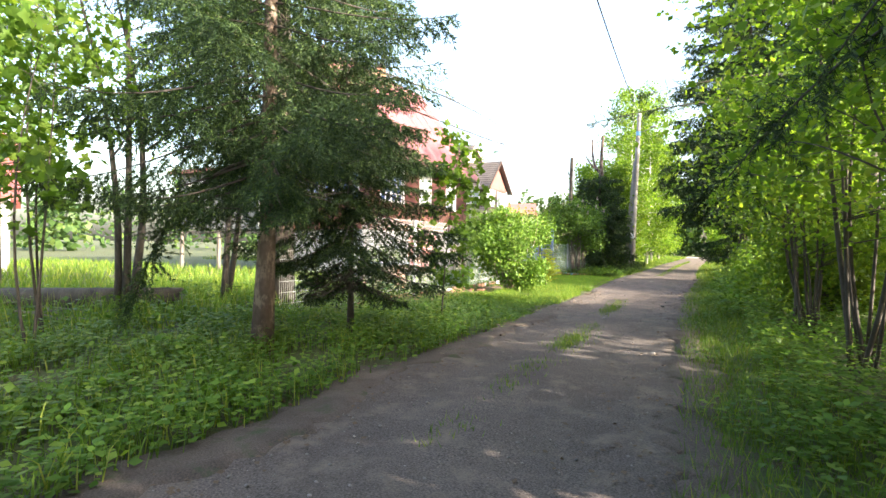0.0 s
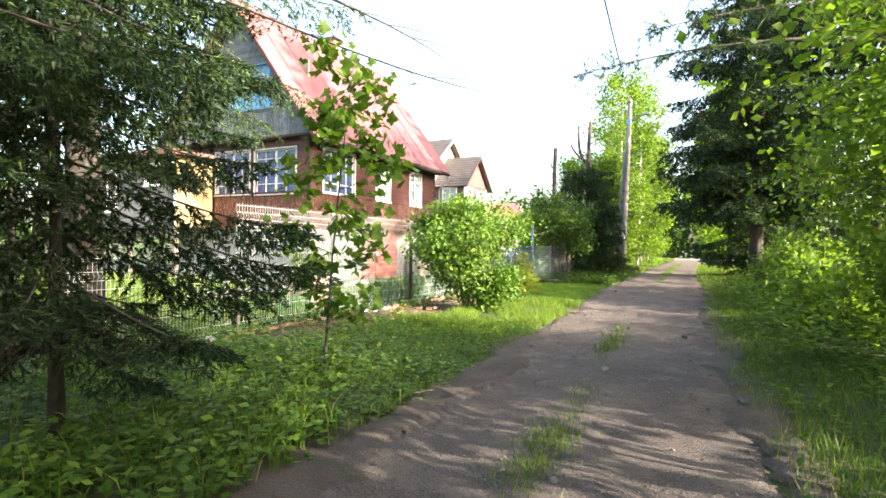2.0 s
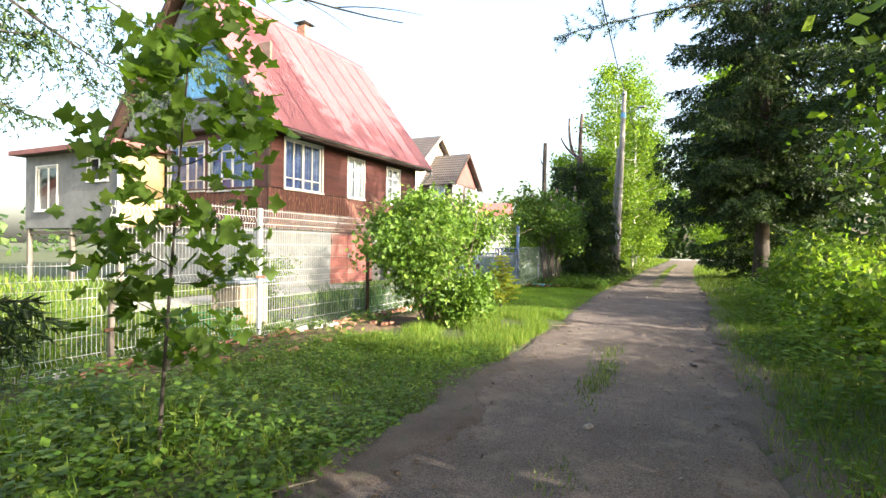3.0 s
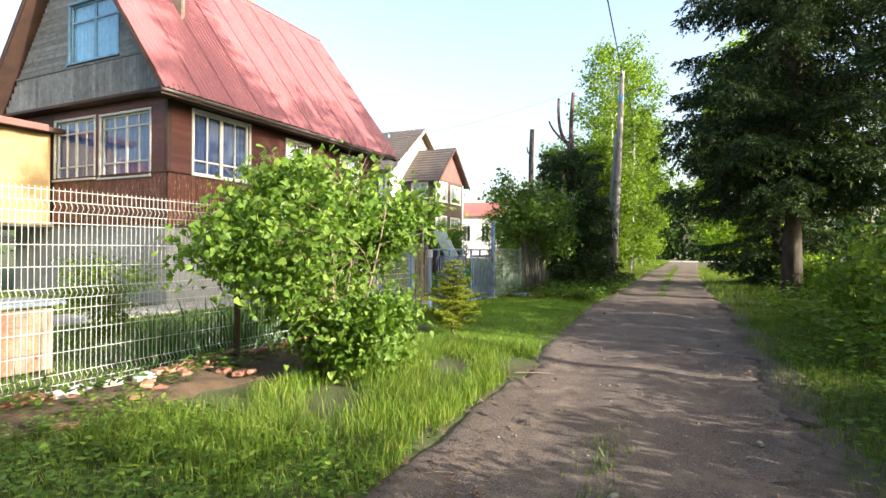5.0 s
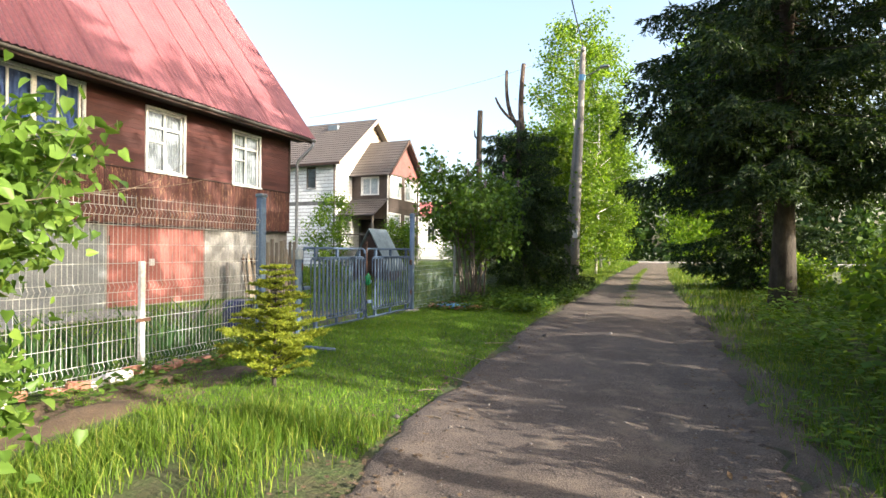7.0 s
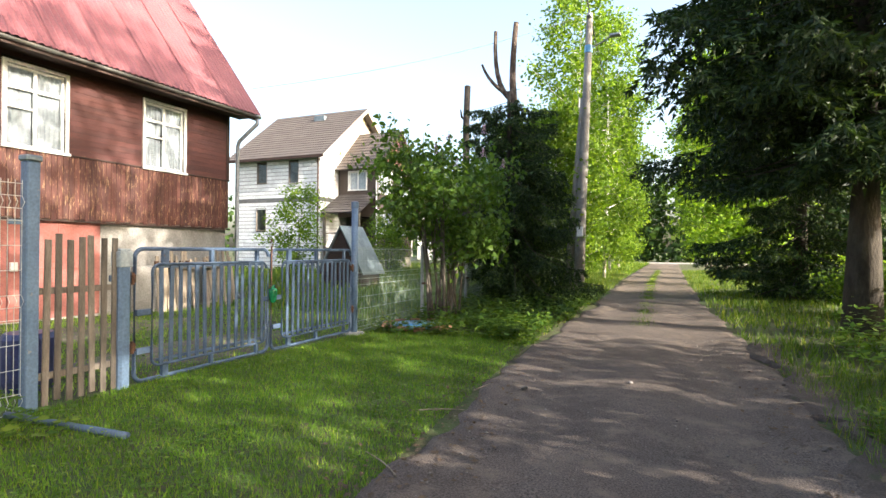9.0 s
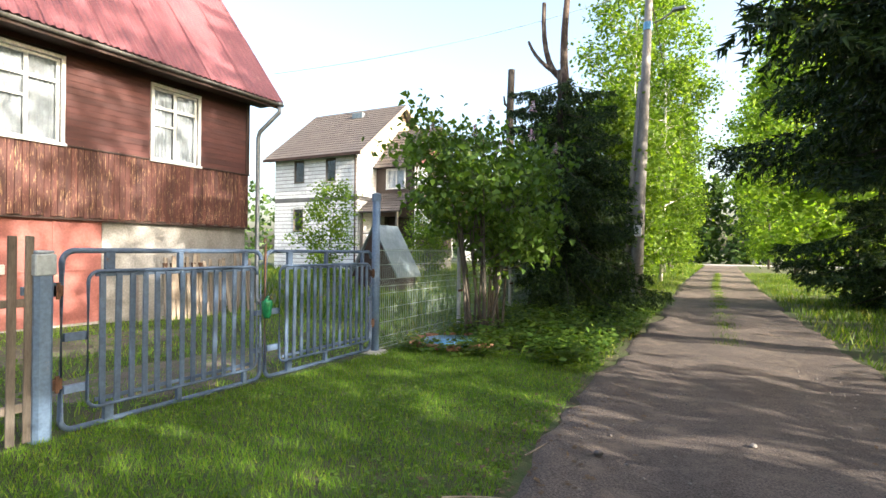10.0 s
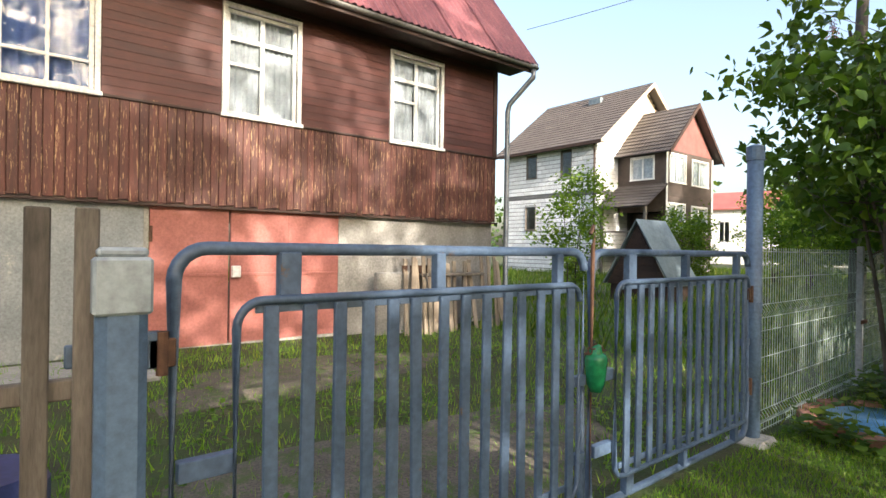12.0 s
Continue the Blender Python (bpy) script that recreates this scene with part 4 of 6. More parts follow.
# chimney
ch = hpart("chimney", Geo().box((-16.85, 23.6, 9.2), (-16.4, 24.1, 10.75), 0.01), M_brick, label="brick chimney with a metal cap")
part("chimney_cap", Geo().box((-16.95, 23.5, 10.86), (-16.3, 24.2, 10.9), 0.01).box((-16.8, 23.65, 10.75), (-16.76, 23.7, 10.86)).box((-16.5, 24.0, 10.75), (-16.45, 24.05, 10.86)), M_tin, ch)

# gable: boards over a ledge
GY = HY0 - 0.14
UW = (-16.45, -14.5, 6.1, 7.6)


def gable_half(z):
    return 3.3 * (RZ - 0.25 - z) / (RZ - 0.25 - 5.05)


ga, gb0 = gable_half(UW[2]), gable_half(UW[3])
gg = Geo().prism([(RX - 3.3, 5.05), (RX + 3.3, 5.05), (RX + ga, UW[2]), (UW[1], UW[2]), (UW[0], UW[2]), (RX - ga, UW[2])], 1, GY, GY + 0.1)
gg.prism([(RX - ga, UW[2]), (UW[0], UW[2]), (UW[0], UW[3]), (RX - gb0, UW[3])], 1, GY, GY + 0.1)
gg.prism([(UW[1], UW[2]), (RX + ga, UW[2]), (RX + gb0, UW[3]), (UW[1], UW[3])], 1, GY, GY + 0.1)
gg.prism([(RX - gb0, UW[3]), (UW[0], UW[3]), (UW[1], UW[3]), (RX + gb0, UW[3]), (RX, RZ - 0.25)], 1, GY, GY + 0.1)
gg.weld = True
gable = hpart("gable_wall", gg, M_gable, label="grey-blue weathered board gable")
hpart("attic_wall", Geo().box((RX - 1.9, GY + 1.5, 5.1), (RX + 1.9, GY + 1.6, 8.2)), M_room)


def half_width(z):
    return (RZ - 0.3 - z) / math.tan(ang)


gb = {}
x = RX - 3.3
while x < RX + 3.3:
    top_z = min(5.98, RZ - 0.3 - max(abs(x - RX), abs(x + 0.13 - RX)) * math.tan(ang))
    if top_z > 5.2:
        key = round(top_z - 5.08, 2)
        if key not in gb:
            gb[key] = Geo().box((0, -0.022, 0), (0.126, 0, key), 0.004)
        piece("board", gb[key], M_gable, gable, (x, GY, 5.08))
    x += 0.13
for i in range(34):
    z = 6.02 + i * 0.115
    hw = min(half_width(z), half_width(z + 0.115))
    if hw < 0.1:
        break
    for a, b in runs(RX - hw, RX + hw, z, z + 0.115, [(UW[0] - 0.07, UW[1] + 0.07, UW[2] - 0.05, UW[3] + 0.06)]):
        piece("plank", plank_mesh(b - a, 0.115, 0.02, 0), M_gable, gable, (a, GY, z))
hpart("gable_ledge", Geo().box((HB - 0.3, GY - 0.16, 4.98), (EX - 0.05, HY0 + 0.1, 5.06), 0.01), M_darkwood, label="brown ledge board under the gable")
hpart("belt_board", Geo().box((RX - 2.75, GY - 0.045, 5.965), (RX + 2.75, GY - 0.001, 6.02), 0.004), M_gable)
m0 = (UW[0] + UW[1]) / 2
window(1, GY, *UW, [(m0, 0.09)], [(7.15, 0.05)], M_blueframe, M_bluecurtain, out=-1, label="blue-framed attic window with blue curtains")

# annex at the gable's far corner
AX, AY0, AY1 = -17.4, 16.35, 17.9
annex = thing("annex", (AX, AY0, 0), "grey boarded annex with an ochre fibreboard side", "annex")
am = Matrix.Translation((-AX, -AY0, 0))
part("side_panel", Geo().box((AX - 0.06, AY0, 1.95), (AX, AY1 - 0.03, 4.38), 0.006), M_osb, annex, "ochre fibreboard wall panel", m=am)
fw = part("front_wall", holed(1, AY0, 0.1, (-22.6, AX - 0.06), (1.9, 4.38), [(-19.0, -18.0, 3.4, 4.15), (-21.9, -20.7, 2.5, 4.0)]), M_annex, annex, m=am)
for u0, u1, z0, z1 in ((-19.0, -18.0, 3.4, 4.15), (-21.9, -20.7, 2.5, 4.0)):
    window(1, AY0, u0, u1, z0, z1, [((u0 + u1) / 2, 0.05)], [], M_white, None, parent=fw, out=-1, casing=0.04)
part("rear_wall", Geo().box((-22.7, AY0 + 0.1, 1.9), (-22.6, 20.5, 4.38)).box((-22.6, 20.4, 1.9), (-19.4, 20.5, 4.38)).box((-22.6, AY0 + 0.1, 1.9), (AX - 0.06, 20.4, 2.0)), M_annex, annex, m=am)
part("roof", Geo().box((-22.9, AY0 - 0.35, 4.4), (AX + 0.3, 20.7, 4.52), 0.01), M_darkwood, annex, "flat dark annex roof", m=am)
part("fascia", Geo().box((-22.9, AY0 - 0.4, 4.39), (AX + 0.32, AY0 - 0.352, 4.56), 0.006).box((AX + 0.302, AY0 - 0.4, 4.39), (AX + 0.35, GY - 0.17, 4.56), 0.006), M_baygable, annex, m=am)
pp = Geo().tube([(AX + 0.1, AY0 - 0.3, 4.4), (AX + 0.1, AY0 - 0.3, 4.2), (AX + 0.02, AY0 - 0.06, 3.95), (AX + 0.02, AY0 - 0.06, 2.0)], 0.045, 10)
part("downpipe", pp, M_white, annex, "white downpipe", smooth=True, m=am)
for x0 in (-22.5, -20.0, AX - 0.1):
    part("post", Geo().box((x0 - 0.07, AY0 + 0.02, -0.1), (x0 + 0.07, AY0 + 0.16, 1.9), 0.01), M_oldwood, annex, m=am)
part("rail", Geo().box((-22.5, AY0 + 0.05, 1.7), (AX, AY0 + 0.1, 1.8), 0.005), M_oldwood, annex, m=am)

# ---- gate and fences ----
FX = -7.05                              # fence line


def rounded(y0, y1, z0, z1, r, k=6, open_bottom=False):
    """A rounded rectangle's path in y and z."""
    pts = []
    for cy, cz, a0 in ((y1 - r, z1 - r, 0), (y0 + r, z1 - r, 90), (y0 + r, z0 + r, 180), (y1 - r, z0 + r, 270)):
        for i in range(k + 1):
            a = radians(a0 + 90 * i / k)
            pts.append((0, cy + r * math.cos(a), cz + r * math.sin(a)))
    return pts + [pts[0]]


def gate_leaf(y0, y1, slats, hinge_side, label):
    leaf = thing("gate", (FX, y0, 0), label, "gate", "two leaves of the yard gate")
    w = y1 - y0
    part("outer_frame", Geo().tube(rounded(0, w, 0.1, 1.41, 0.09), 0.021, 10), M_gate, leaf, smooth=True)
    i0, i1 = 0.16, w - 0.09
    part("inner_frame", Geo().tube([(0.045, b, c) for _, b, c in rounded(i0, i1, 0.235, 1.255, 0.08)], 0.014, 8), M_gate, leaf, smooth=True)
    part("rail", Geo().box((0.022, i0 + 0.06, 1.215), (0.034, i1 - 0.03, 1.24), 0.002), M_gate, leaf)
    part("rail", Geo().box((0.022, i0 + 0.06, 0.27), (0.034, i1 - 0.03, 0.3), 0.002), M_gate, leaf)
    sm = mesh_data("slat", Geo().box((0.036, -0.023, 0.245), (0.054, 0.023, 1.238), 0.004), M_gate)
    r = rng(slats)
    for i in range(slats):
        y = i0 + 0.11 + (i1 - i0 - 0.17) * i / (slats - 1)
        part("slat", sm, None, leaf, m=pose(0, y, 0, r.normal(0, 0.35), 0, r.normal(0, 2)))
    for y, wdt in ((0.33, 0.035), (w * 0.5, 0.022), (w - 0.22, 0.022)):
        part("strap", Geo().box((-0.006, y - wdt, 1.24), (0.034, y + wdt, 1.4), 0.003), M_gate, leaf)
        part("strap", Geo().box((-0.006, y - wdt, 0.11), (0.034, y + wdt, 0.24), 0.003), M_gate, leaf)
    for z in (0.4, 0.78):
        part("strap", Geo().box((-0.006, 0.01, z - 0.03), (0.03, i0 + 0.01, z + 0.03), 0.003), M_gate, leaf)
        part("strap", Geo().box((-0.006, i1 - 0.01, z - 0.025), (0.03, w - 0.01, z + 0.025), 0.003), M_gate, leaf)
    hy = -0.03 if hinge_side < 0 else w + 0.03
    for z in (0.45, 1.12):
        part("hinge", Geo().box((-0.02, hy - 0.035, z - 0.04), (0.02, hy + 0.035, z + 0.04), 0.004).tube([(0.015, hy, z - 0.06), (0.015, hy, z + 0.06)], 0.016, 8), M_rust, leaf)
    return leaf


gate_leaf(20.06, 21.93, 14, -1, "grey-blue painted tubular steel gate leaf with flat slats")
gate_leaf(21.99, 23.86, 14, 1, "grey-blue painted tubular steel gate leaf with upright slats, slightly rusty")

pst = thing("gate_post", (FX + 0.0, 19.93, 0), "grey-blue gate post of steel pipe with a tin box cap", "gate post", "posts of the gate")
part("shaft", Geo().box((-0.06, -0.06, -0.1), (0.06, 0.06, 1.36), 0.025), M_gatepost, pst)
part("cap", Geo().box((-0.068, -0.068, 1.235), (0.068, 0.068, 1.385), 0.008).box((-0.058, -0.058, 1.385), (0.058, 0.058, 1.41), 0.008), M_captin, pst, "rust-streaked pale tin box cap")
part("bracket", Geo().box((-0.02, -0.12, 1.1), (0.0, -0.058, 1.16), 0.004), M_gate, pst)
part("bracket", Geo().box((-0.02, 0.058, 1.08), (0.02, 0.1, 1.18), 0.004), M_gate, pst)
pst = thing("gate_post", (FX, 23.97, 0), "tall grey-blue round steel gate post with a cap", "gate post", "posts of the gate")
part("shaft", Geo().tube([(0, 0, -0.1), (0, 0, 2.1)], 0.055, 14), M_gatepost, pst, smooth=True)
part("cap", Geo().tube([(0, 0, 2.1), (0, 0, 2.2), (0, 0, 2.215)], [0.062, 0.062, 0.03], 14), M_gatepost, pst)
part("footing", Geo().box((-0.14, -0.14, -0.1), (0.14, 0.14, 0.07), 0.03), M_concrete, pst)
part("collar", Geo().tube([(0, 0, 0.98), (0, 0, 1.06)], 0.06, 14), M_gatepost, pst)
pst = thing("fence_post", (FX, 19.13, 0), "tall blue-painted square fence post", "fence post")
part("shaft", Geo().box((-0.05, -0.05, -0.1), (0.05, 0.05, 2.12), 0.008), M_gatepost, pst)
part("cap", Geo().box((-0.062, -0.062, 2.12), (0.062, 0.062, 2.17), 0.01), M_tin, pst)
part("bracket", Geo().box((-0.02, -0.16, 1.6), (0.0, -0.05, 1.64), 0.004), M_gatepost, pst)

# pickets between post and gate
pk = thing("picket_fence", (FX, 19.2, 0), "weathered grey wooden picket fence section", "fence")
part("rail", Geo().box((-0.035, -0.02, 1.02), (-0.006, 0.68, 1.075), 0.005), M_oldwood, pk)
part("rail", Geo().box((-0.035, -0.02, 0.3), (-0.006, 0.68, 0.36), 0.005), M_oldwood, pk)
pm = mesh_data("picket", Geo().box((-0.005, -0.027, 0.0), (0.014, 0.027, 1.42), 0.004), M_oldwood)
r = rng(3)
for i in range(7):
    part("picket", pm, None, pk, m=pose(0, 0.05 + i * 0.1, 0.1 + r.uniform(-0.04, 0.03), 0, 0, 0) @ pose(0, 0, 0, r.normal(0, 0.3), 0, 0))


# welded wire panels
def wire_panel(y0, y1, height, material, label, z0=0.06, x=FX):
    pn = thing("wire_fence_panel", (x, y0, z0), label, "fence panel", "welded wire fence panels")
    w = y1 - y0
    n = int(w / 0.05)
    bends = [b for b in (0.12, 0.92, 1.72) if b < height]
    prof = [(0.0, 0.0)]
    for b in bends:
        prof += [(0, b - 0.05), (0.035, b), (0, b + 0.05)]
    prof += [(0, height)]
    up = Geo()
    up.tube([(px, 0, pz) for px, pz in prof], 0.0026, 4, False)
    um = mesh_data("upright_wire", up, material)
    for i in range(n + 1):
        part("upright_wire", um, None, pn, m=pose(0, i * w / n, 0))
    hm_ = mesh_data("cross_wire", Geo().tube([(0, 0, 0), (0, w, 0)], 0.0032, 5), material)
    zs_ = [0.02, 0.37, 0.57, 0.77, 1.17, 1.37, 1.57, height - 0.03]
    for b in bends:
        zs_ += [b - 0.05, b + 0.05]
    for z in zs_:
        if z < height:
            part("cross_wire", hm_, None, pn, m=pose(0.004, 0, z))
    return pn


for a, b in ((7.1, 9.48), (9.52, 11.64), (11.7, 14.46), (14.5, 17.2), (17.26, 19.07)):
    wire_panel(a, b, 1.9 if a > 9.5 else 1.15, M_wire, "coated welded wire fence panel with folded bends, toned white for sun")
# same wire past the gate, its shade put into the darker colour
for a, b in ((24.04, 26.4), (26.45, 28.9), (28.95, 31.4)):
    wire_panel(a, b, 1.4, M_shadewire, "coated welded wire fence panel, toned darker green-grey for shade")
for y, mat_, h, lab, nm in ((9.5, M_oldwood, 0.95, "short brown wooden fence stake", "fence_stake"), (11.67, M_greyframe, 1.95, "pale grey steel fence post", "fence_post"),
                            (14.48, M_rust, 1.55, "dark rusty iron fence post with a wired crosspiece", "fence_post"), (17.23, M_white, 1.25, "white-painted concrete fence post", "fence_post"),
                            (26.42, M_greyframe, 1.5, "grey steel fence post", "fence_post"), (28.92, M_greyframe, 1.5, "grey steel fence post", "fence_post")):
    p_ = thing(nm, (FX + 0.06, y, 0), lab, "fence post", "posts of the wire fence")
    part("shaft", Geo().box((-0.028, -0.028, -0.1), (0.028, 0.028, h), 0.006), mat_, p_)
    part("clip", Geo().box((0.03, -0.1, h * 0.48), (0.045, 0.08, h * 0.48 + 0.04), 0.004), M_rust, p_)

# ---- the neighbour's block house ----
NX, NY, NXL, NYB = -23.3, 45.0, -30.3, 54.4      # near corner, far left corner, back
nb = thing("block_house", (NX, NY, 0), "unfinished white block house with brown tiled roof", "house")
nm_ = Matrix.Translation((-NX, -NY, 0))


def npart(name, geo, material, parent=None, label="", smooth=False):
    return part(name, geo, material, parent or nb, label, smooth, nm_ if (parent or nb) is nb else None)


NW = [(-28.5, -27.7, 5.85, 7.25), (-25.8, -25.05, 5.75, 7.2), (-28.55, -27.75, 2.65, 4.15)]
nwall = npart("wall_side", holed(1, NY + 0.02, 0.3, (NXL, NX - 0.02), (-0.2, 7.65), NW), M_mortar)
npart("wall_gable", Geo().box((NX - 0.32, NY + 0.02, -0.2), (NX - 0.02, NYB, 7.65)).prism([(NY + 0.02, 7.65), (NYB, 7.65), ((NY + NYB) / 2, 11.4)], 0, NX - 0.32, NX - 0.03), M_mortar)
npart("wall_rear", Geo().box((NXL, NYB - 0.3, -0.2), (NX - 0.32, NYB, 7.65)).box((NXL, NY + 0.32, -0.2), (NXL + 0.3, NYB - 0.3, 7.65)), M_mortar)
npart("ceiling", Geo().box((NXL, NY + 0.3, 4.6), (NX - 0.3, NYB - 0.3, 4.8)).box((NXL, NY + 0.3, 7.5), (NX - 0.3, NYB - 0.3, 7.64)), M_room)
bl, bhh = 0.6, 0.25
blk = {}


def block(length, axis):
    key = (round(length, 2), axis)
    if key not in blk:
        g = Geo()
        blk[key] = g.box((0.016, -0.02, 0.018), (length - 0.016, 0.02, bhh - 0.018), 0.006) if axis == 1 else g.box((-0.02, 0.006, 0.008), (0.02, length - 0.006, bhh - 0.008), 0.006)
    return blk[key]


belt = 4.72
r = rng(11)
for i in range(30):
    z = 0.05 + i * bhh
    if abs(z - belt + 0.1) < 0.13 or z > 7.5:
        continue
    u = NXL - (bl / 2 if i % 2 else 0) + r.uniform(-0.06, 0.06)
    while u < NX:
        a, b = max(u, NXL), min(u + bl, NX)
        for c, d in runs(a, b, z, z + bhh, NW) if b - a > 0.06 else ():
            piece("block", block(d - c, 1), M_block, nwall, (c, NY, z))
        u += bl
gb_, k = Geo(), 0
for i in range(30):
    z = 0.05 + i * bhh
    if abs(z - belt + 0.1) < 0.13 or z > 7.5:
        continue
    y = NY - (bl / 2 if i % 2 else 0)
    while y < 48:
        if min(y + bl, 48) - max(y, NY) > 0.05:
            gb_.box((NX - 0.03, max(y, NY) + 0.006, z + 0.008), (NX + 0.02, min(y + bl, 48) - 0.006, z + bhh - 0.008))
        y += bl
tagged(npart("gable_blockwork", gb_, M_block), kind="stuff")
npart("concrete_belt", Geo().box((NXL - 0.01, NY - 0.03, belt - 0.13), (NX + 0.03, NY + 0.03, belt + 0.02), 0.008).box((NX - 0.03, NY + 0.03, belt - 0.13), (NX + 0.03, 48, belt + 0.02), 0.008), M_mortar)
for u0, u1, z0, z1 in NW:
    window(1, NY, u0, u1, z0, z1, [], [], M_oldwood, None, parent=nwall, out=-1, casing=0.03)


def tile_roof(x0, x1, ye, ze, yr, zr, step=0.35, wave=0.2):
    """A metal-tile slope from the eave (ye, ze) up to the ridge (yr, zr), along x."""
    ln = math.hypot(yr - ye, zr - ze)
    uy, uz = (yr - ye) / ln, (zr - ze) / ln
    ny_, nz_ = (-uz, uy) if uy > 0 else (uz, -uy)
    k = int((x1 - x0) / wave) * 4 + 1
    xx = np.linspace(x0, x1, k)
    rows_ = []
    s = 0.0
    while s < ln:
        rows_ += [(s, 0.035), (min(s + step, ln), 0.0)]
        s += step
    v = []
    for s, h in rows_:
        hz = h + 0.018 * np.sin((xx - x0) / wave * 2 * math.pi)
        v += [(x, ye + uy * s + ny_ * d, ze + uz * s + nz_ * d) for x, d in zip(xx, hz)]
    f = [(j * k + i, j * k + i + 1, (j + 1) * k + i + 1, (j + 1) * k + i) for j in range(len(rows_) - 1) for i in range(k - 1)]
    b = len(v)
    v += [(x, ye + uy * s - ny_ * 0.06, ze + uz * s - nz_ * 0.06) for s in (0, ln) for x in (x0, x1)]
    f += [(b, b + 2, b + 3, b + 1)]
    return Geo().add(v, f)


NR = (NY + NYB) / 2
npart("roof", tile_roof(NXL - 0.6, NX + 0.6, NY - 0.55, 7.45, NR, 11.55), M_tile, label="brown metal-tile roof slope")
npart("roof", tile_roof(NXL - 0.6, NX + 0.6, NYB + 0.55, 7.45, NR, 11.55), M_tile, label="brown metal-tile roof slope")
npart("fascia", Geo().box((NXL - 0.6, NY - 0.58, 7.28), (NX + 0.6, NY - 0.55, 7.46), 0.005), M_darkwood)
npart("soffit", Geo().box((NXL - 0.5, NY - 0.54, 7.36), (NX + 0.5, NY - 0.03, 7.39)), M_darkwood)
for i in range(15):
    z = 7.45 + i * 0.26
    hw = (11.4 - z) * (NR - NY) / (11.4 - 7.45) - 0.05
    if hw > 0.1:
        npart("gable_plank", Geo().box((NX - 0.03, NR - hw, z), (NX + 0.0 + 0.012 * (i % 2), NR + hw, z + 0.25), 0.004), M_palewood, label="pale raw gable plank")
for y0, y1 in ((NY - 0.55, NR), (NYB + 0.55, NR)):
    npart("verge_board", Geo().prism([(y0, 7.28), (y0, 7.46), (y1, 11.56), (y1, 11.3)], 0, NX + 0.6, NX + 0.66), M_palewood)
npart("downpipe", Geo().tube([(NX + 0.1, NY - 0.45, 7.3), (NX - 0.12, NY - 0.1, 6.9), (NX - 0.12, NY - 0.08, 0.2)], 0.05, 8), M_darkwood)
npart("roof_window", Geo().box((-26.6, NR - 1.05, 10.75), (-25.7, NR - 0.75, 11.15), 0.02), M_tin, label="pale blue roof vent")
# timber bay
BX, BY0, BY1 = -20.35, 47.0, 52.3
bay_wins = [(47.4, 49.05, 5.22, 6.7), (49.85, 51.7, 5.2, 6.6), (47.3, 49.0, 2.5, 4.0), (49.85, 51.6, 2.5, 3.95)]
bw_ = npart("bay_front", holed(0, BX - 0.2, 0.2, (BY0, BY1), (0.9, 6.95), bay_wins), M_bayboard, label="dark brown clad timber bay")
bs_ = npart("bay_side", holed(1, BY0, 0.2, (NX - 0.02, BX - 0.2), (3.6, 6.95), [(-22.4, -21.1, 5.4, 6.6)]), M_bayboard)
npart("bay_side", Geo().box((NX, BY1 - 0.2, 0.9), (BX - 0.2, BY1, 6.95)).box((NX, BY0 + 0.2, 4.5), (BX - 0.2, BY1 - 0.2, 4.6)).box((NX, BY0 + 1.4, 0.9), (BX - 0.2, BY0 + 1.5, 3.6)), M_bayboard)
for z in (1.8, 3.0, 4.45, 5.05):
    part("belt_board", Geo().box((BX, BY0, z), (BX + 0.02, BY1, z + 0.1), 0.004), M_bayboard, bw_)
for w_ in bay_wins:
    window(0, BX, *w_, [((w_[0] + w_[1]) / 2, 0.09)], [], M_white, M_curtain, parent=bw_, casing=0.09)
window(1, BY0, -22.4, -21.1, 5.4, 6.6, [(-21.75, 0.09)], [], M_white, M_curtain, parent=bs_, out=-1, casing=0.09)
BR = (BY0 + BY1) / 2
npart("bay_gable", Geo().prism([(BY0, 6.95), (BY1, 6.95), (BR, 9.6)], 0, BX - 0.1, BX), M_baygable, label="rose-brown board gable of the bay")
npart("bay_roof", tile_roof(NX - 0.3, BX + 0.45, BY0 - 0.5, 6.72, BR, 9.75), M_tile)
npart("bay_roof", tile_roof(NX - 0.3, BX + 0.45, BY1 + 0.5, 6.72, BR, 9.75), M_tile)
for y0, y1 in ((BY0 - 0.5, BR), (BY1 + 0.5, BR)):
    npart("verge_board", Geo().prism([(y0, 6.5), (y0, 6.74), (y1, 9.77), (y1, 9.5)], 0, BX + 0.45, BX + 0.5), M_darkwood)
for y in (BY0, BY1 - 0.1):
    npart("corner_trim", Geo().box((BX + 0.001, y - 0.01, 0.9), (BX + 0.05, y + 0.11, 6.9), 0.004), M_white)
npart("bay_plinth", Geo().box((NX, BY0 + 0.05, -0.2), (BX - 0.03, BY1 - 0.05, 0.9)), M_concrete)
# lean-to porch roof in front of the bay's side
npart("porch_roof", tile_roof(NX + 0.1, BX + 0.15, BY0 - 2.2, 3.75, BY0 - 0.02, 5.1), M_tile)
for x in (NX + 0.3, BX - 0.05):
    npart("porch_post", Geo().box((x - 0.07, BY0 - 2.0, -0.1), (x + 0.07, BY0 - 1.86, 3.75), 0.01), M_oldwood)
npart("porch_rail", Geo().box((NX + 0.3, BY0 - 1.96, 2.4), (BX - 0.05, BY0 - 1.9, 2.48), 0.01).box((NX + 0.3, BY0 - 2.0, 1.4), (BX - 0.05, BY0, 1.52), 0.01), M_oldwood)

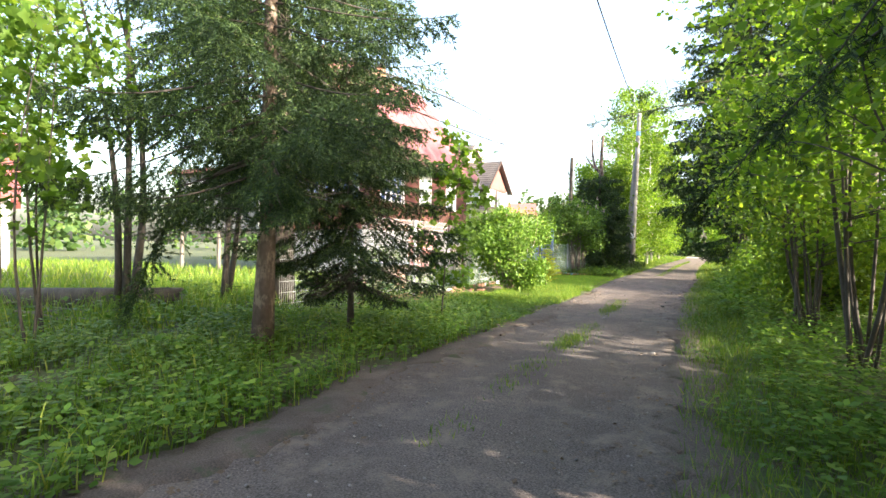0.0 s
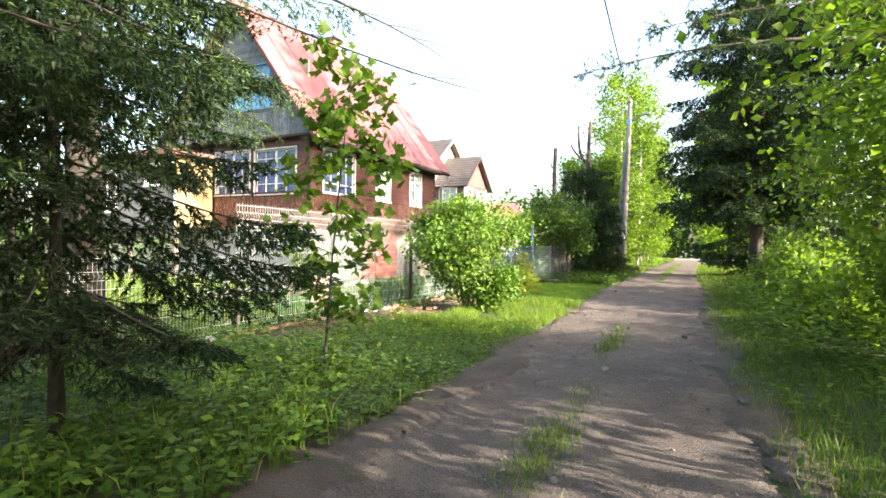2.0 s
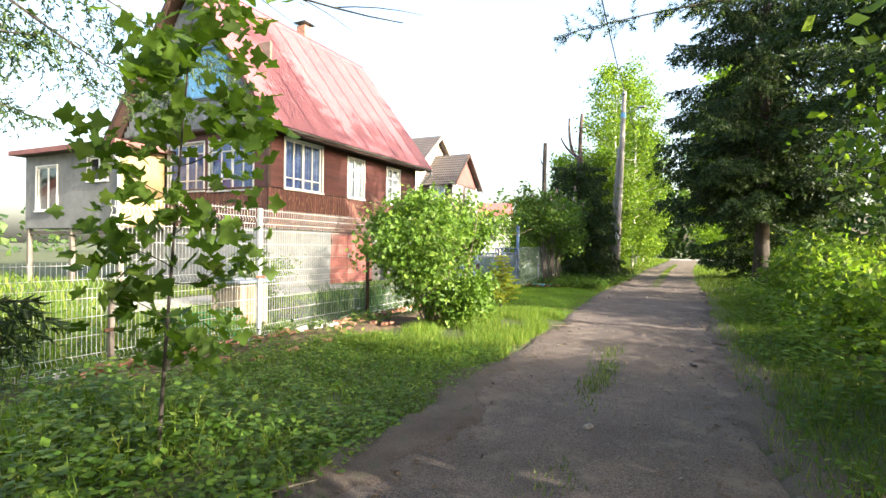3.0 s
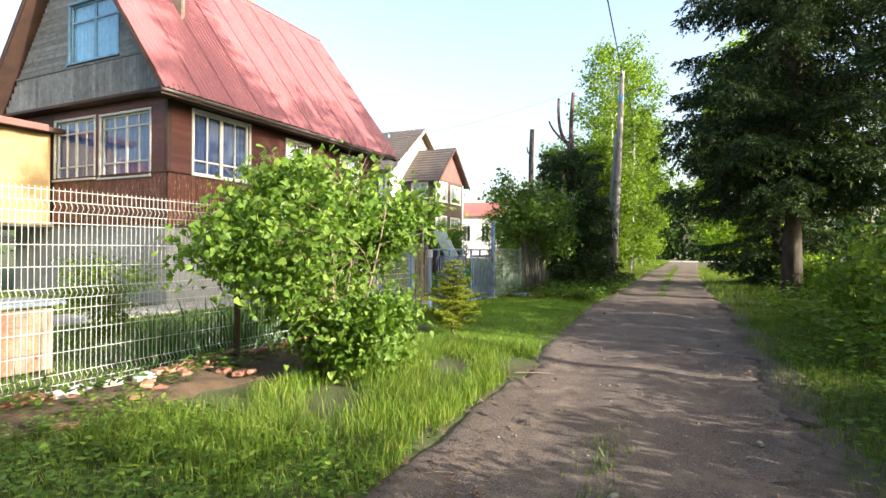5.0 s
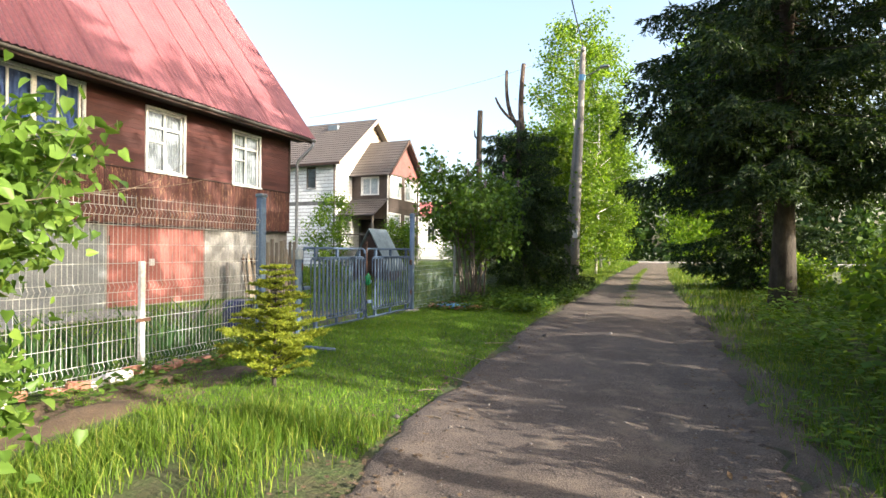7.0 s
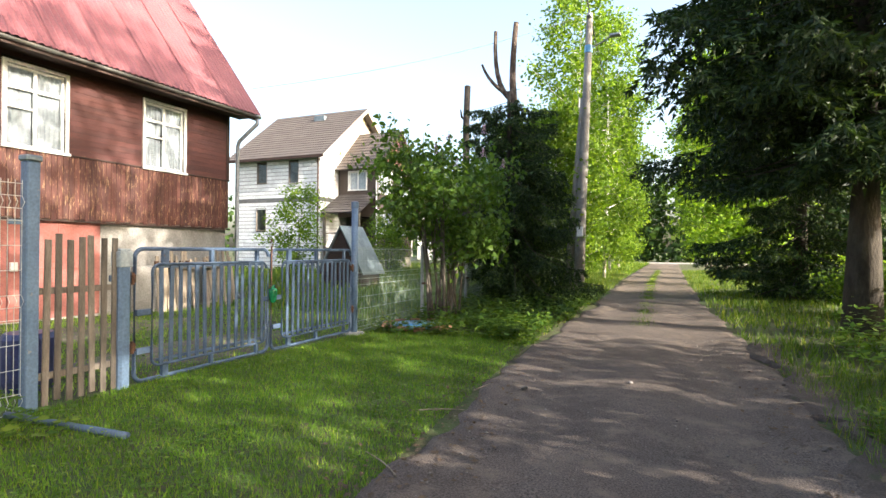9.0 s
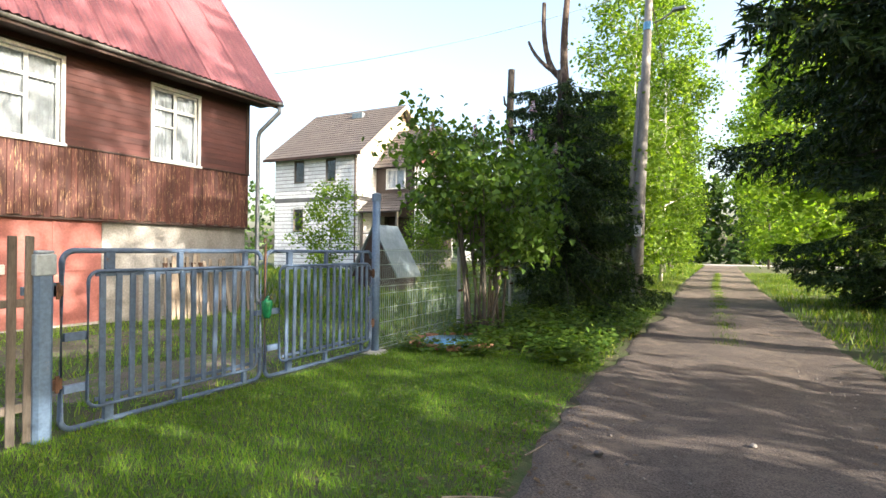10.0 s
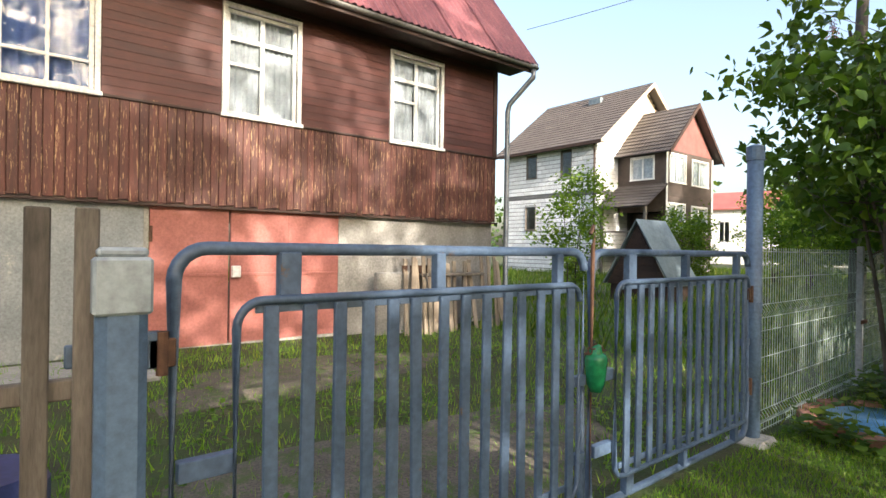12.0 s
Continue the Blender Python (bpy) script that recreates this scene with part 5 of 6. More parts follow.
# far houses
def far_house(at, w, d, h, ridge, turn, label, wall, roof_mat):
    m = pose(*at, 0, 0, turn)
    hs = thing("far_house", at, label, "house", m=m)
    part("wall", holed(1, 0, 0.2, (0, w), (-0.2, h), [(w * 0.2, w * 0.35, h * 0.4, h * 0.75), (w * 0.6, w * 0.75, h * 0.4, h * 0.75)]).box((0, 0.2, -0.2), (0.2, d, h)).box((w - 0.2, 0.2, -0.2), (w, d, h)).box((0.2, d - 0.2, -0.2), (w - 0.2, d, h)), wall, hs)
    part("gable", Geo().prism([(0, h), (d, h), (d / 2, ridge)], 0, 0, 0.2).prism([(0, h), (d, h), (d / 2, ridge)], 0, w - 0.2, w), wall, hs)
    for s in (0, 1):
        ye, yr = (-0.4, d / 2) if s == 0 else (d + 0.4, d / 2)
        part("roof", Geo().prism([(ye, h - 0.25), (yr, ridge), (yr, ridge + 0.12), (ye, h - 0.12)], 0, -0.4, w + 0.4), roof_mat, hs)
    for a in (0.2, 0.6):
        wn_ = part("window", Geo().box((w * a - 0.06, -0.03, h * 0.4 - 0.06), (w * (a + 0.15) + 0.06, 0.0, h * 0.4)).box((w * (a + 0.075) - 0.03, 0.02, h * 0.4), (w * (a + 0.075) + 0.03, 0.06, h * 0.75)), M_white, hs)
        pn = part("pane", Geo().box((w * a, 0.06, h * 0.4), (w * (a + 0.15), 0.07, h * 0.75)), M_glass, wn_)
        pn.visible_shadow = False
    return hs


far_house((-27.0, 2.2, 0), 8.5, 7, 3.0, 5.6, 66, "white rendered house with a red roof behind the garden", M_whitewash, M_redroof)
far_house((-35.5, 84.0, 0), 7, 7, 6.6, 8.6, 15, "pale house with a red roof farther along the lane", M_whitewash, M_redroof)

# ---- trees and shrubs ----
# the two spruces beside the lane's start
first = spruce((-4.68, 4.45, 0), 12.0, 2.45, 21, "tall spruce with a bare reddish lower trunk", bare=0.165, branches=126, twigs=34, per=20, long=0.055, wide=0.0125, bark=M_spruce_bark, trunk=0.105, droop=0.28, bare_twigs=14, weep=0.8, crowd=1.25, skirt=0.8)
spruce((-4.44, 5.77, 0), 6.0, 1.6, 22, "slim young spruce with sparse hanging twigs", bare=0.14, branches=80, twigs=26, per=14, long=0.05, wide=0.013, trunk=0.042, droop=0.28, bare_twigs=80, weep=0.6, crowd=1.0, skirt=0.7)
old = spruce((-7.6, 7.7, 0), 16.0, 3.9, 29, "old spruce with a thick grey trunk and hanging boughs", bare=0.2, branches=72, twigs=30, per=10, long=0.085, wide=0.02, trunk=0.21, droop=0.26, weep=0.9, crowd=1.35, skirt=0.8)
# big spruces on the other side
spruce((0.64, 27.4, 0), 18.5, 4.0, 23, "large dark spruce with a stout grey trunk", bare=0.175, branches=160, twigs=36, per=8, long=0.14, wide=0.05, trunk=0.23, droop=0.22, weep=0.8, crowd=1.25, skirt=0.85, full=0.6)
spruce((2.6, 17.9, 0), 17.0, 3.0, 24, "large dark spruce with dense drooping branches", bare=0.3, branches=124, twigs=24, per=7, long=0.14, wide=0.055, trunk=0.22, droop=0.24, weep=0.65, crowd=0.9, full=0.62)
spruce((5.2, 31.5, 0), 17.0, 3.8, 30, "tall dark spruce behind the lane's edge", bare=0.26, branches=96, twigs=24, per=6, long=0.15, wide=0.06, trunk=0.22, droop=0.24, weep=0.65, crowd=1.1)
spruce((1.1, 35.0, 0), 13.5, 3.0, 25, "dark spruce with branches down to the ground", bare=0.02, branches=110, twigs=26, per=7, long=0.14, wide=0.05, trunk=0.2, droop=0.24, weep=0.6, crowd=1.2)
# the topped spruce beside the lane
tp = spruce((-6.1, 30.2, 0), 7.0, 2.4, 26, "topped spruce with a dead forked crown", bare=0.05, branches=104, twigs=30, per=10, long=0.09, wide=0.032, trunk=0.17, top=0.8, droop=0.45, weep=1.3, crowd=0.9, full=0.6)
fk = Geo().tube(curve3((0, 0, 5.0), (-0.2, 0, 5.8), (-0.05, 0.1, 7.5), 8), np.linspace(0.11, 0.07, 8), 8)
fk.tube(curve3((-0.05, 0, 5.4), (-0.7, 0.1, 5.7), (-0.62, 0.1, 7.35), 8), np.linspace(0.08, 0.05, 8), 8)
fk.tube(curve3((-0.35, 0, 5.65), (-0.8, 0, 6.0), (-1.0, 0.1, 6.5), 6), np.linspace(0.06, 0.03, 6), 6)
part("dead_fork", fk, M_spruce_bark, tp, "bare forked dead stems", smooth=True)
sn = thing("dead_tree", (-8.6, 33.0, 0), "bare dead trunk cut off at the top", "tree")
part("trunk", Geo().tube([(0, 0, 0), (0.03, 0, 3), (0.0, 0, 5.5), (0.04, 0, 6.85)], [0.16, 0.13, 0.11, 0.1], 10), M_bark, sn, smooth=True)
part("snag", Geo().tube([(0, 0, 5.7), (-0.16, 0, 5.85), (-0.2, 0, 6.1)], [0.05, 0.04, 0.02], 6), M_bark, sn)

# lilacs on the verge
broadleaf((-5.4, 14.2, 0), 2.4, 1.5, 31, "sunlit lilac bush with fresh heart-shaped leaves", stems=16, per=11, leaf=0.07, template=LEAF_HEART, leaves=M_lilac, bark=M_pale_bark, singles=300,
          trunk=0.016, clear=0.08, limbs=96, depth=1, name="lilac_bush", category="bush", loose=0.11, side=2, hang=0.8,
          keep=lambda p: p[:, 2] < 2.35 - 0.3 * ((p[:, 0] + 5.4) ** 2 + (p[:, 1] - 14.2) ** 2))
broadleaf((-6.35, 26.2, 0), 3.7, 1.7, 32, "tall lilac bush with bare stems and pale blossoms", stems=20, per=4, leaf=0.1, template=LEAF_HEART, leaves=M_lilac, bark=M_lilac_bark,
          trunk=0.028, clear=0.36, limbs=100, depth=1, name="lilac_bush", category="bush", loose=0.13, side=2, hang=0.8, foot_width=0.26)
# maple sapling
broadleaf((-4.3, 8.1, 0), 3.1, 0.7, 33, "slender maple sapling with broad lobed leaves", stems=1, per=4, leaf=0.125, template=LEAF_MAPLE, leaves=M_maple, bark=M_bark, singles=300,
          trunk=0.02, clear=0.2, limbs=16, depth=1, name="maple_sapling", loose=0.1, lean=(0.1, 0.0), side=1)
# little spruce by the gate lawn
spruce((-5.3, 17.35, 0), 1.3, 0.62, 34, "small yellow-green young spruce", bare=0.08, branches=56, twigs=14, per=13, long=0.034, wide=0.014, trunk=0.022, droop=-0.4, needles=M_needle_young, name="young_spruce", weep=-0.15, kids=4)

# leafy wall along the lane's other side: overhanging trees, then bushes at their feet
hedge = [(2.3, -3.2, 5.5, 2.2), (1.9, -0.6, 5.4, 2.1), (2.2, 2.2, 5.8, 2.2), (1.5, 4.8, 5.6, 2.1), (1.3, 7.2, 5.8, 2.1), (1.15, 9.6, 4.4, 1.7), (1.6, 11.6, 1.7, 1.1)]
for i, (x, y, h, s) in enumerate(hedge):
    broadleaf((x, y, 0), h, s, 40 + i, "tall leafy bush with thin dark stems", stems=8, per=10, leaf=0.085, template=LEAF_DIAMOND, leaves=M_hedge, bark=M_bark, trunk=0.03, clear=0.26, limbs=48,
              depth=1, name="hedge_bush", category="bush", loose=0.22)
low = [(0.9, 13.4, 1.3, 0.9), (0.9, 15.0, 1.25, 0.8), (0.8, 17.0, 1.45, 0.8), (0.85, 19.0, 1.9, 0.95), (1.0, 21.0, 1.8, 0.95), (2.6, 14.5, 1.5, 1.1), (2.7, 18.0, 1.6, 1.1), (1.6, 25.4, 1.0, 0.8), (1.6, 30.6, 1.2, 0.9), (2.9, 26.8, 1.5, 1.1), (3.2, 29.6, 1.6, 1.2), (4.4, 28.4, 1.9, 1.3)]
for i, (x, y, h, s) in enumerate(low):
    broadleaf((x, y, 0), h, s, 60 + i, "low thicket bush with broad leaves", stems=10, per=3, leaf=0.115, template=LEAF_OVAL, leaves=M_hedge, bark=M_bark, trunk=0.014, clear=0.08, limbs=40,
              depth=1, name="thicket_bush", category="bush", loose=0.14, side=2)
# woods behind them, with a gap where the sun comes through
# past x 5 mostly out of view, added to shade lane, weeds and house
wood = [(6.5, -3, 5.0), (6.8, 4.0, 5.0), (7.0, 9.5, 3.6), (5.4, 0.6, 5.6), (5.2, -3.6, 5.6), (6.6, 18.9, 6.2), (6.8, 22.2, 7.0), (17.0, 28.0, 6.0), (17.0, 35, 6.5), (12.8, 17.0, 15.6), (12.6, 21.2, 16.0), (13.5, 25.6, 16.5), (1.2, 41.5, 12), (0.9, 47.5, 13), (0.7, 55.0, 14), (0.4, 64.0, 15), (0.4, 74, 15), (-7.4, 70, 14), (-7.6, 79, 15)]
for i, (x, y, h) in enumerate(wood):
    broadleaf((x, y, 0), h, 3.7 if h > 11 else 2.9, 110 + i, "dense green tree, by the lane or added out of view for shade", stems=1, per=5 if 5 < x < 12 and y > 12 else 12 if x < 2 else 4 if x == 12.6 else 9, leaf=0.28, template=LEAF_DIAMOND, leaves=M_birch if x < 2 else M_far, bark=M_bark, trunk=0.13, clear=0.5 if x > 12 and h > 15 else 0.06, limbs=26,
              depth=1, name="lane_or_shade_tree", loose=0.4)
# trees on the left at the start
for i, (x, y, h, s, ln_, st_, tk_) in enumerate([(-9.0, 5.6, 8.5, 2.4, (0.02, 0.02), 3, 0.085), (-9.3, 7.9, 8.0, 2.2, (0.02, 0.05), 2, 0.075), (-11.5, 2.5, 8.0, 2.4, (0, 0), 1, 0.08), (-14.5, 6.0, 7.0, 2.5, (0, 0), 1, 0.08)]):
    broadleaf((x, y, 0), h, s, 80 + i, "dark-stemmed deciduous tree in young leaf", stems=st_, per=3, leaf=0.085, template=LEAF_DIAMOND, leaves=M_maple, bark=M_bark, trunk=tk_, clear=0.42, limbs=18,
              depth=2, name="deciduous_tree", loose=0.25, lean=ln_)
for i, (x, y, h) in enumerate([(-6.55, 2.95, 4.6), (-6.9, 2.5, 4.2), (-7.3, 3.6, 5.2), (-6.1, 1.0, 4.6), (-8.2, 3.3, 5.0)]):
    broadleaf((x, y, 0), h, 0.95, 85 + i, "thin maple sapling with dark bent stems", stems=2, per=2, leaf=0.13, template=LEAF_MAPLE, leaves=M_maple, bark=M_bark, trunk=0.024, clear=0.42, limbs=16,
              depth=1, name="maple_sapling", loose=0.16, lean=(0.05 * (i % 3 - 1), 0.04), side=2)
# birches past the pole
for i, (x, y, h, s) in enumerate([(-5.9, 39.5, 12.5, 2.9), (-5.6, 45.0, 13, 3.1), (-7.4, 49.0, 11.0, 2.6), (-6.4, 55.0, 12.5, 2.5), (-6.5, 62.0, 12, 2.6), (-6.4, 36.6, 6.5, 1.9), (-9.5, 42, 7.5, 2.4)]):
    broadleaf((x, y, 0), h, s, 90 + i, "fresh green birch with a light airy crown", stems=1, per=15, leaf=0.17, template=LEAF_DIAMOND, leaves=M_birch, bark=M_birch_bark, trunk=0.1, clear=0.06, limbs=36,
              depth=1, name="birch_tree", loose=0.3, shape=0.85)
# a small garden tree and shrubs in the yard
broadleaf((-15.6, 33.0, 0), 4.0, 1.3, 95, "small bright green garden tree", stems=3, per=4, leaf=0.13, leaves=M_birch, bark=M_bark, trunk=0.03, clear=0.1, limbs=36, depth=1, name="garden_tree", loose=0.16)
for x, y, h in ((-14.2, 45.0, 4.5), (-11.8, 41.0, 4.0), (-17.5, 43.5, 3.2)):
    broadleaf((x, y, 0), h, 1.5, int(97 + h * 10), "leafy garden bush beside the neighbouring plot", stems=4, per=6, leaf=0.13, template=LEAF_DIAMOND, leaves=M_birch, bark=M_bark, trunk=0.03, clear=0.08, limbs=40, depth=1, name="garden_bush", category="bush", loose=0.2)
broadleaf((-9.9, 14.6, 0), 1.15, 0.75, 96, "rounded yellow-green garden shrub", stems=8, per=5, leaf=0.06, leaves=M_birch, bark=M_bark, trunk=0.012, clear=0.08, limbs=40, depth=1, name="garden_shrub", category="bush", loose=0.09, side=2)

# a spruce and a thin pine among the bushes, reaching over the lane
over = spruce((2.5, 2.9, 0), 8.5, 2.5, 27, "spruce in the thicket with boughs hanging over the lane", bare=0.32, branches=48, twigs=24, per=6, long=0.06, wide=0.018, trunk=0.1, droop=0.35, weep=0.6)
pine = spruce((3.0, 15.6, 0), 11.0, 3.3, 28, "tall thin conifer with high sparse boughs", bare=0.4, branches=26, twigs=20, per=7, long=0.1, wide=0.03, trunk=0.13, droop=0.1, weep=0.2)




def bough(tree, at, path, seed, twigs, per, long, wide, twig_len, rad=0.022):
    """One long bough with needle sprays, in the place's metres, as parts of a tree."""
    r_ = rng(seed)
    p = curve3(*[np.asarray(q, float) - np.asarray(at, float) for q in path], 12)
    b = part("bough", Geo().tube(p, np.linspace(rad, 0.004, 12), 6), M_bark, tree, smooth=True)
    if twigs:
        s_ = r_.uniform(0.35, 1.0, twigs)
        st_ = np.stack([np.interp(s_, np.linspace(0, 1, 12), p[:, c]) for c in range(3)], 1)
        ah_ = (p[-1] - p[0]) / np.linalg.norm(p[-1] - p[0]) * 0.6 + r_.normal(0, 0.55, (twigs, 3)) - [0, 0, 0.35]
        v_, f_ = needle_mesh(st_, ah_, twig_len * r_.uniform(0.5, 1.3, twigs), r_, per, long, wide)
        tagged(part("needle_spray", mesh_fast("needle_spray", v_, f_, M_needle), None, b), kind="stuff")
    else:
        for i in range(7):
            j = 3 + i
            e_ = p[j] + (p[-1] - p[0]) * 0.12 + r_.normal(0, 0.16, 3)
            part("twig", Geo().tube(curve3(p[j], (p[j] + e_) / 2 + [0, 0, 0.05], e_, 5), [0.006, 0.005, 0.004, 0.003, 0.002], 5), M_bark, b)


bough(first, (-4.68, 4.45, 0), ((-4.68, 4.45, 2.3), (-6.1, 4.3, 2.2), (-6.9, 4.3, 0.4)), 507, 110, 60, 0.05, 0.014, 0.42, 0.03)
bough(old, (-7.6, 7.7, 0), ((-7.5, 7.7, 4.9), (-4.6, 9.2, 3.5), (-3.05, 9.0, 2.96)), 501, 0, 0, 0, 0, 0)
bough(old, (-7.6, 7.7, 0), ((-7.5, 7.7, 5.2), (-4.5, 9.0, 4.2), (-3.4, 9.0, 3.3)), 502, 0, 0, 0, 0, 0)
bough(pine, (3.0, 15.6, 0), ((3.0, 15.6, 4.6), (0.5, 14.2, 5.2), (-2.9, 13.0, 4.3)), 503, 90, 40, 0.08, 0.012, 0.3, 0.045)
bough(pine, (3.0, 15.6, 0), ((3.0, 15.6, 5.2), (0.8, 14.0, 5.6), (-1.9, 12.8, 4.75)), 504, 80, 40, 0.08, 0.012, 0.3, 0.04)
bough(over, (2.5, 2.9, 0), ((2.5, 2.9, 3.1), (0.9, 3.4, 3.0), (0.0, 3.5, 1.75)), 505, 80, 40, 0.05, 0.008, 0.28)
bough(over, (2.5, 2.9, 0), ((2.5, 2.9, 3.5), (1.2, 2.6, 3.5), (0.35, 2.9, 2.1)), 506, 80, 40, 0.05, 0.008, 0.28)

# far woods all round the horizon
r = rng(77)
pts = []
for i in range(150):
    a = r.uniform(0, 2 * math.pi)
    d = r.uniform(70, 120)
    x, y = -8 + d * math.cos(a) * 0.75, 35 + d * math.sin(a)
    if -12 < x < 6 and 0 < y < 96:
        continue
    h = r.uniform(7, 12) if y > 20 else r.uniform(8, 13)
    k = 170
    u = r.uniform(0.03, 1, k)
    rad = 3.6 * np.sqrt(np.clip(1 - u, 0.03, 1)) * r.uniform(0.3, 1, k)
    t_ = r.uniform(0, 6.28, k)
    pts.append(np.stack([x + rad * np.cos(t_), y + rad * np.sin(t_), h * u], 1))
for i in range(26):
    x, y, h = -30 + i * 2.2 + r.normal(0, 0.5), 97 + r.uniform(0, 5), r.uniform(9, 14)
    k = 500
    u = r.uniform(0.01, 1, k)
    rad = 2.6 * np.sqrt(np.clip(1 - u, 0.03, 1)) * r.uniform(0.2, 1, k)
    t_ = r.uniform(0, 6.28, k)
    pts.append(np.stack([x + rad * np.cos(t_), y + rad * np.sin(t_), h * u], 1))
pts = np.concatenate(pts)
n = len(pts)
ah = r.normal(0, 1, (n, 3))
v, f = leaf_mesh(LEAF_DIAMOND, pts, ah, r.normal(0, 0.5, (n, 3)) + [0, 0, 0.6], r.uniform(0.6, 1.2, n))
solid("far_woods", mesh_fast("far_woods", v, f, M_far), None, "distant dark green mixed woods round the settlement", "woods", kind="stuff")

# ---- grass, weeds and litter ----
def blades(points, rand, height, width, segs=1):
    """Bent grass blades at rows of x, y."""
    n = len(points)
    x, y = points[:, 0], points[:, 1]
    base = np.stack([x, y, ground_z(x, y) - 0.01], 1)
    h = height * rand.uniform(0.45, 1.15, n)
    a = rand.uniform(0, 6.28, n)
    side = np.stack([np.cos(a), np.sin(a), np.zeros(n)], 1) * (width * rand.uniform(0.6, 1.3, n) / 2)[:, None]
    b = rand.uniform(0, 6.28, n)
    bend = np.stack([np.cos(b), np.sin(b), np.zeros(n)], 1) * (h * rand.uniform(0.1, 0.7, n))[:, None]
    up = np.zeros((n, 3))
    up[:, 2] = h
    if segs == 1:
        v = np.stack([base - side, base + side, base + up + bend], 1)
        f = np.arange(3 * n).reshape(-1, 3)
    else:
        midp = base + up * 0.6 + bend * 0.3
        v = np.stack([base - side, base + side, midp - side * 0.7, midp + side * 0.7, base + up * 0.95 + bend], 1)
        f = (np.array([[0, 1, 3], [0, 3, 2], [2, 3, 4]])[None] + (np.arange(n) * 5)[:, None, None]).reshape(-1, 3)
    return v.reshape(-1, 3), f


def scatter(rand, n, x0, x1, y0, y1, clump=0.0, edge=0.0):
    """Points in a stretch of ground, kept off the lane; x0 and x1 may follow the lane's edges by name."""
    y = rand.uniform(y0, y1, n)
    lo = interp(ROAD_L, y) if x0 == "left" else interp(ROAD_R, y) if x0 == "right" else np.full(n, float(x0))
    if isinstance(x1, tuple):
        lo, hi = interp(ROAD_R, y) - 0.05, interp(ROAD_R, y) + x1[0]
    else:
        hi = interp(ROAD_L, y) if x1 == "left" else np.full(n, float(x1))
    x = lo + (hi - lo) * rand.uniform(0, 1, n)
    p = np.stack([x, y], 1)
    wob = 0.14 * np.sin(y * 2.3) + 0.1 * np.sin(y * 5.1 + 1)
    l, r_ = interp(ROAD_L, y) + 0.08 + wob + abs(rand.normal(0, 0.2, n)) - 0.1 - edge, interp(ROAD_R, y) + wob * 0.8 - abs(rand.normal(0, 0.16, n)) + 0.08 + edge
    ok = (x < l) | (x > r_)
    if clump:
        q = np.sin(x * 2.1 + 0.7 * np.sin(y * 1.3)) * np.sin(y * 1.7 + 1.1 * np.sin(x * 0.9)) + 0.5 * np.sin(x * 5.3 + y * 3.1)
        ok &= q + rand.uniform(-0.8, 0.8, n) > clump
    return p[ok]


def meadow(name, points, seed, height, width, material, label, segs=1):
    v, f = blades(points, rng(seed), height, width, segs)
    return solid(name, mesh_fast(name, v, f, material), None, label, "grass", kind="stuff")


def weeds(name, points, seed, height, size, material, label, per=5, template=LEAF_OVAL):
    """Leafy ground plants: leaves stacked over each point."""
    r_ = rng(seed)
    n = len(points)
    hh = height * r_.uniform(0.25, 1.0, n)
    pts_ = np.repeat(points, per, 0)
    zz = np.repeat(hh, per) * r_.uniform(0.3, 1.0, n * per)
    at = np.stack([pts_[:, 0], pts_[:, 1], ground_z(pts_[:, 0], pts_[:, 1]) + zz], 1) + r_.normal(0, size * 0.6, (n * per, 3)) * [1, 1, 0.3]
    ah_ = r_.normal(0, 1, (n * per, 3))
    ah_[:, 2] = abs(ah_[:, 2]) * 0.25 - 0.1
    v, f = leaf_mesh(template, at, ah_, r_.normal(0, 0.25, (n * per, 3)) + [0, 0, 1], size * r_.uniform(0.6, 1.3, n * per))
    return solid(name, mesh_fast(name, v, f, material), None, label, "weeds", kind="stuff")


r = rng(200)
# shaded weeds along the start, on the house side
meadow("tall_grass", scatter(r, 15000, -7.2, "left", -2.0, 8.6, -0.1), 201, 0.34, 0.011, M_grass, "tall uncut grass in the shade under the spruces", 2)
meadow("tall_grass", scatter(r, 22000, -14, -7.2, -1.0, 12.0, -0.2), 202, 0.45, 0.02, M_grass, "tall uncut grass under the garden trees")
weeds("weed_patch", scatter(r, 10500, -7.0, "left", -1.0, 9.0, -0.4, 0.02), 203, 0.36, 0.068, M_weed, "leafy nettles and goutweed under the spruces", 4, LEAF_DIAMOND)
weeds("weed_patch", scatter(r, 3500, -13, -7.0, 0.0, 12, -0.1), 204, 0.4, 0.1, M_weed, "leafy weeds in the wild garden corner", 4, LEAF_DIAMOND)
# sunny verge
meadow("verge_grass", scatter(r, 30000, -5.5, "left", 11.6, 16.8, -0.3), 205, 0.19, 0.007, M_grass, "bright sunlit tufts of verge grass", 2)
meadow("verge_grass", scatter(r, 14000, -6.0, "left", 8.0, 12.5, 0.0), 218, 0.12, 0.007, M_grass, "short thin verge grass among the weeds")
weeds("weed_patch", scatter(r, 3300, -6.2, "left", 7.5, 12.6, 0.0, 0.1), 206, 0.14, 0.055, M_weed, "low goutweed on the verge", 4)
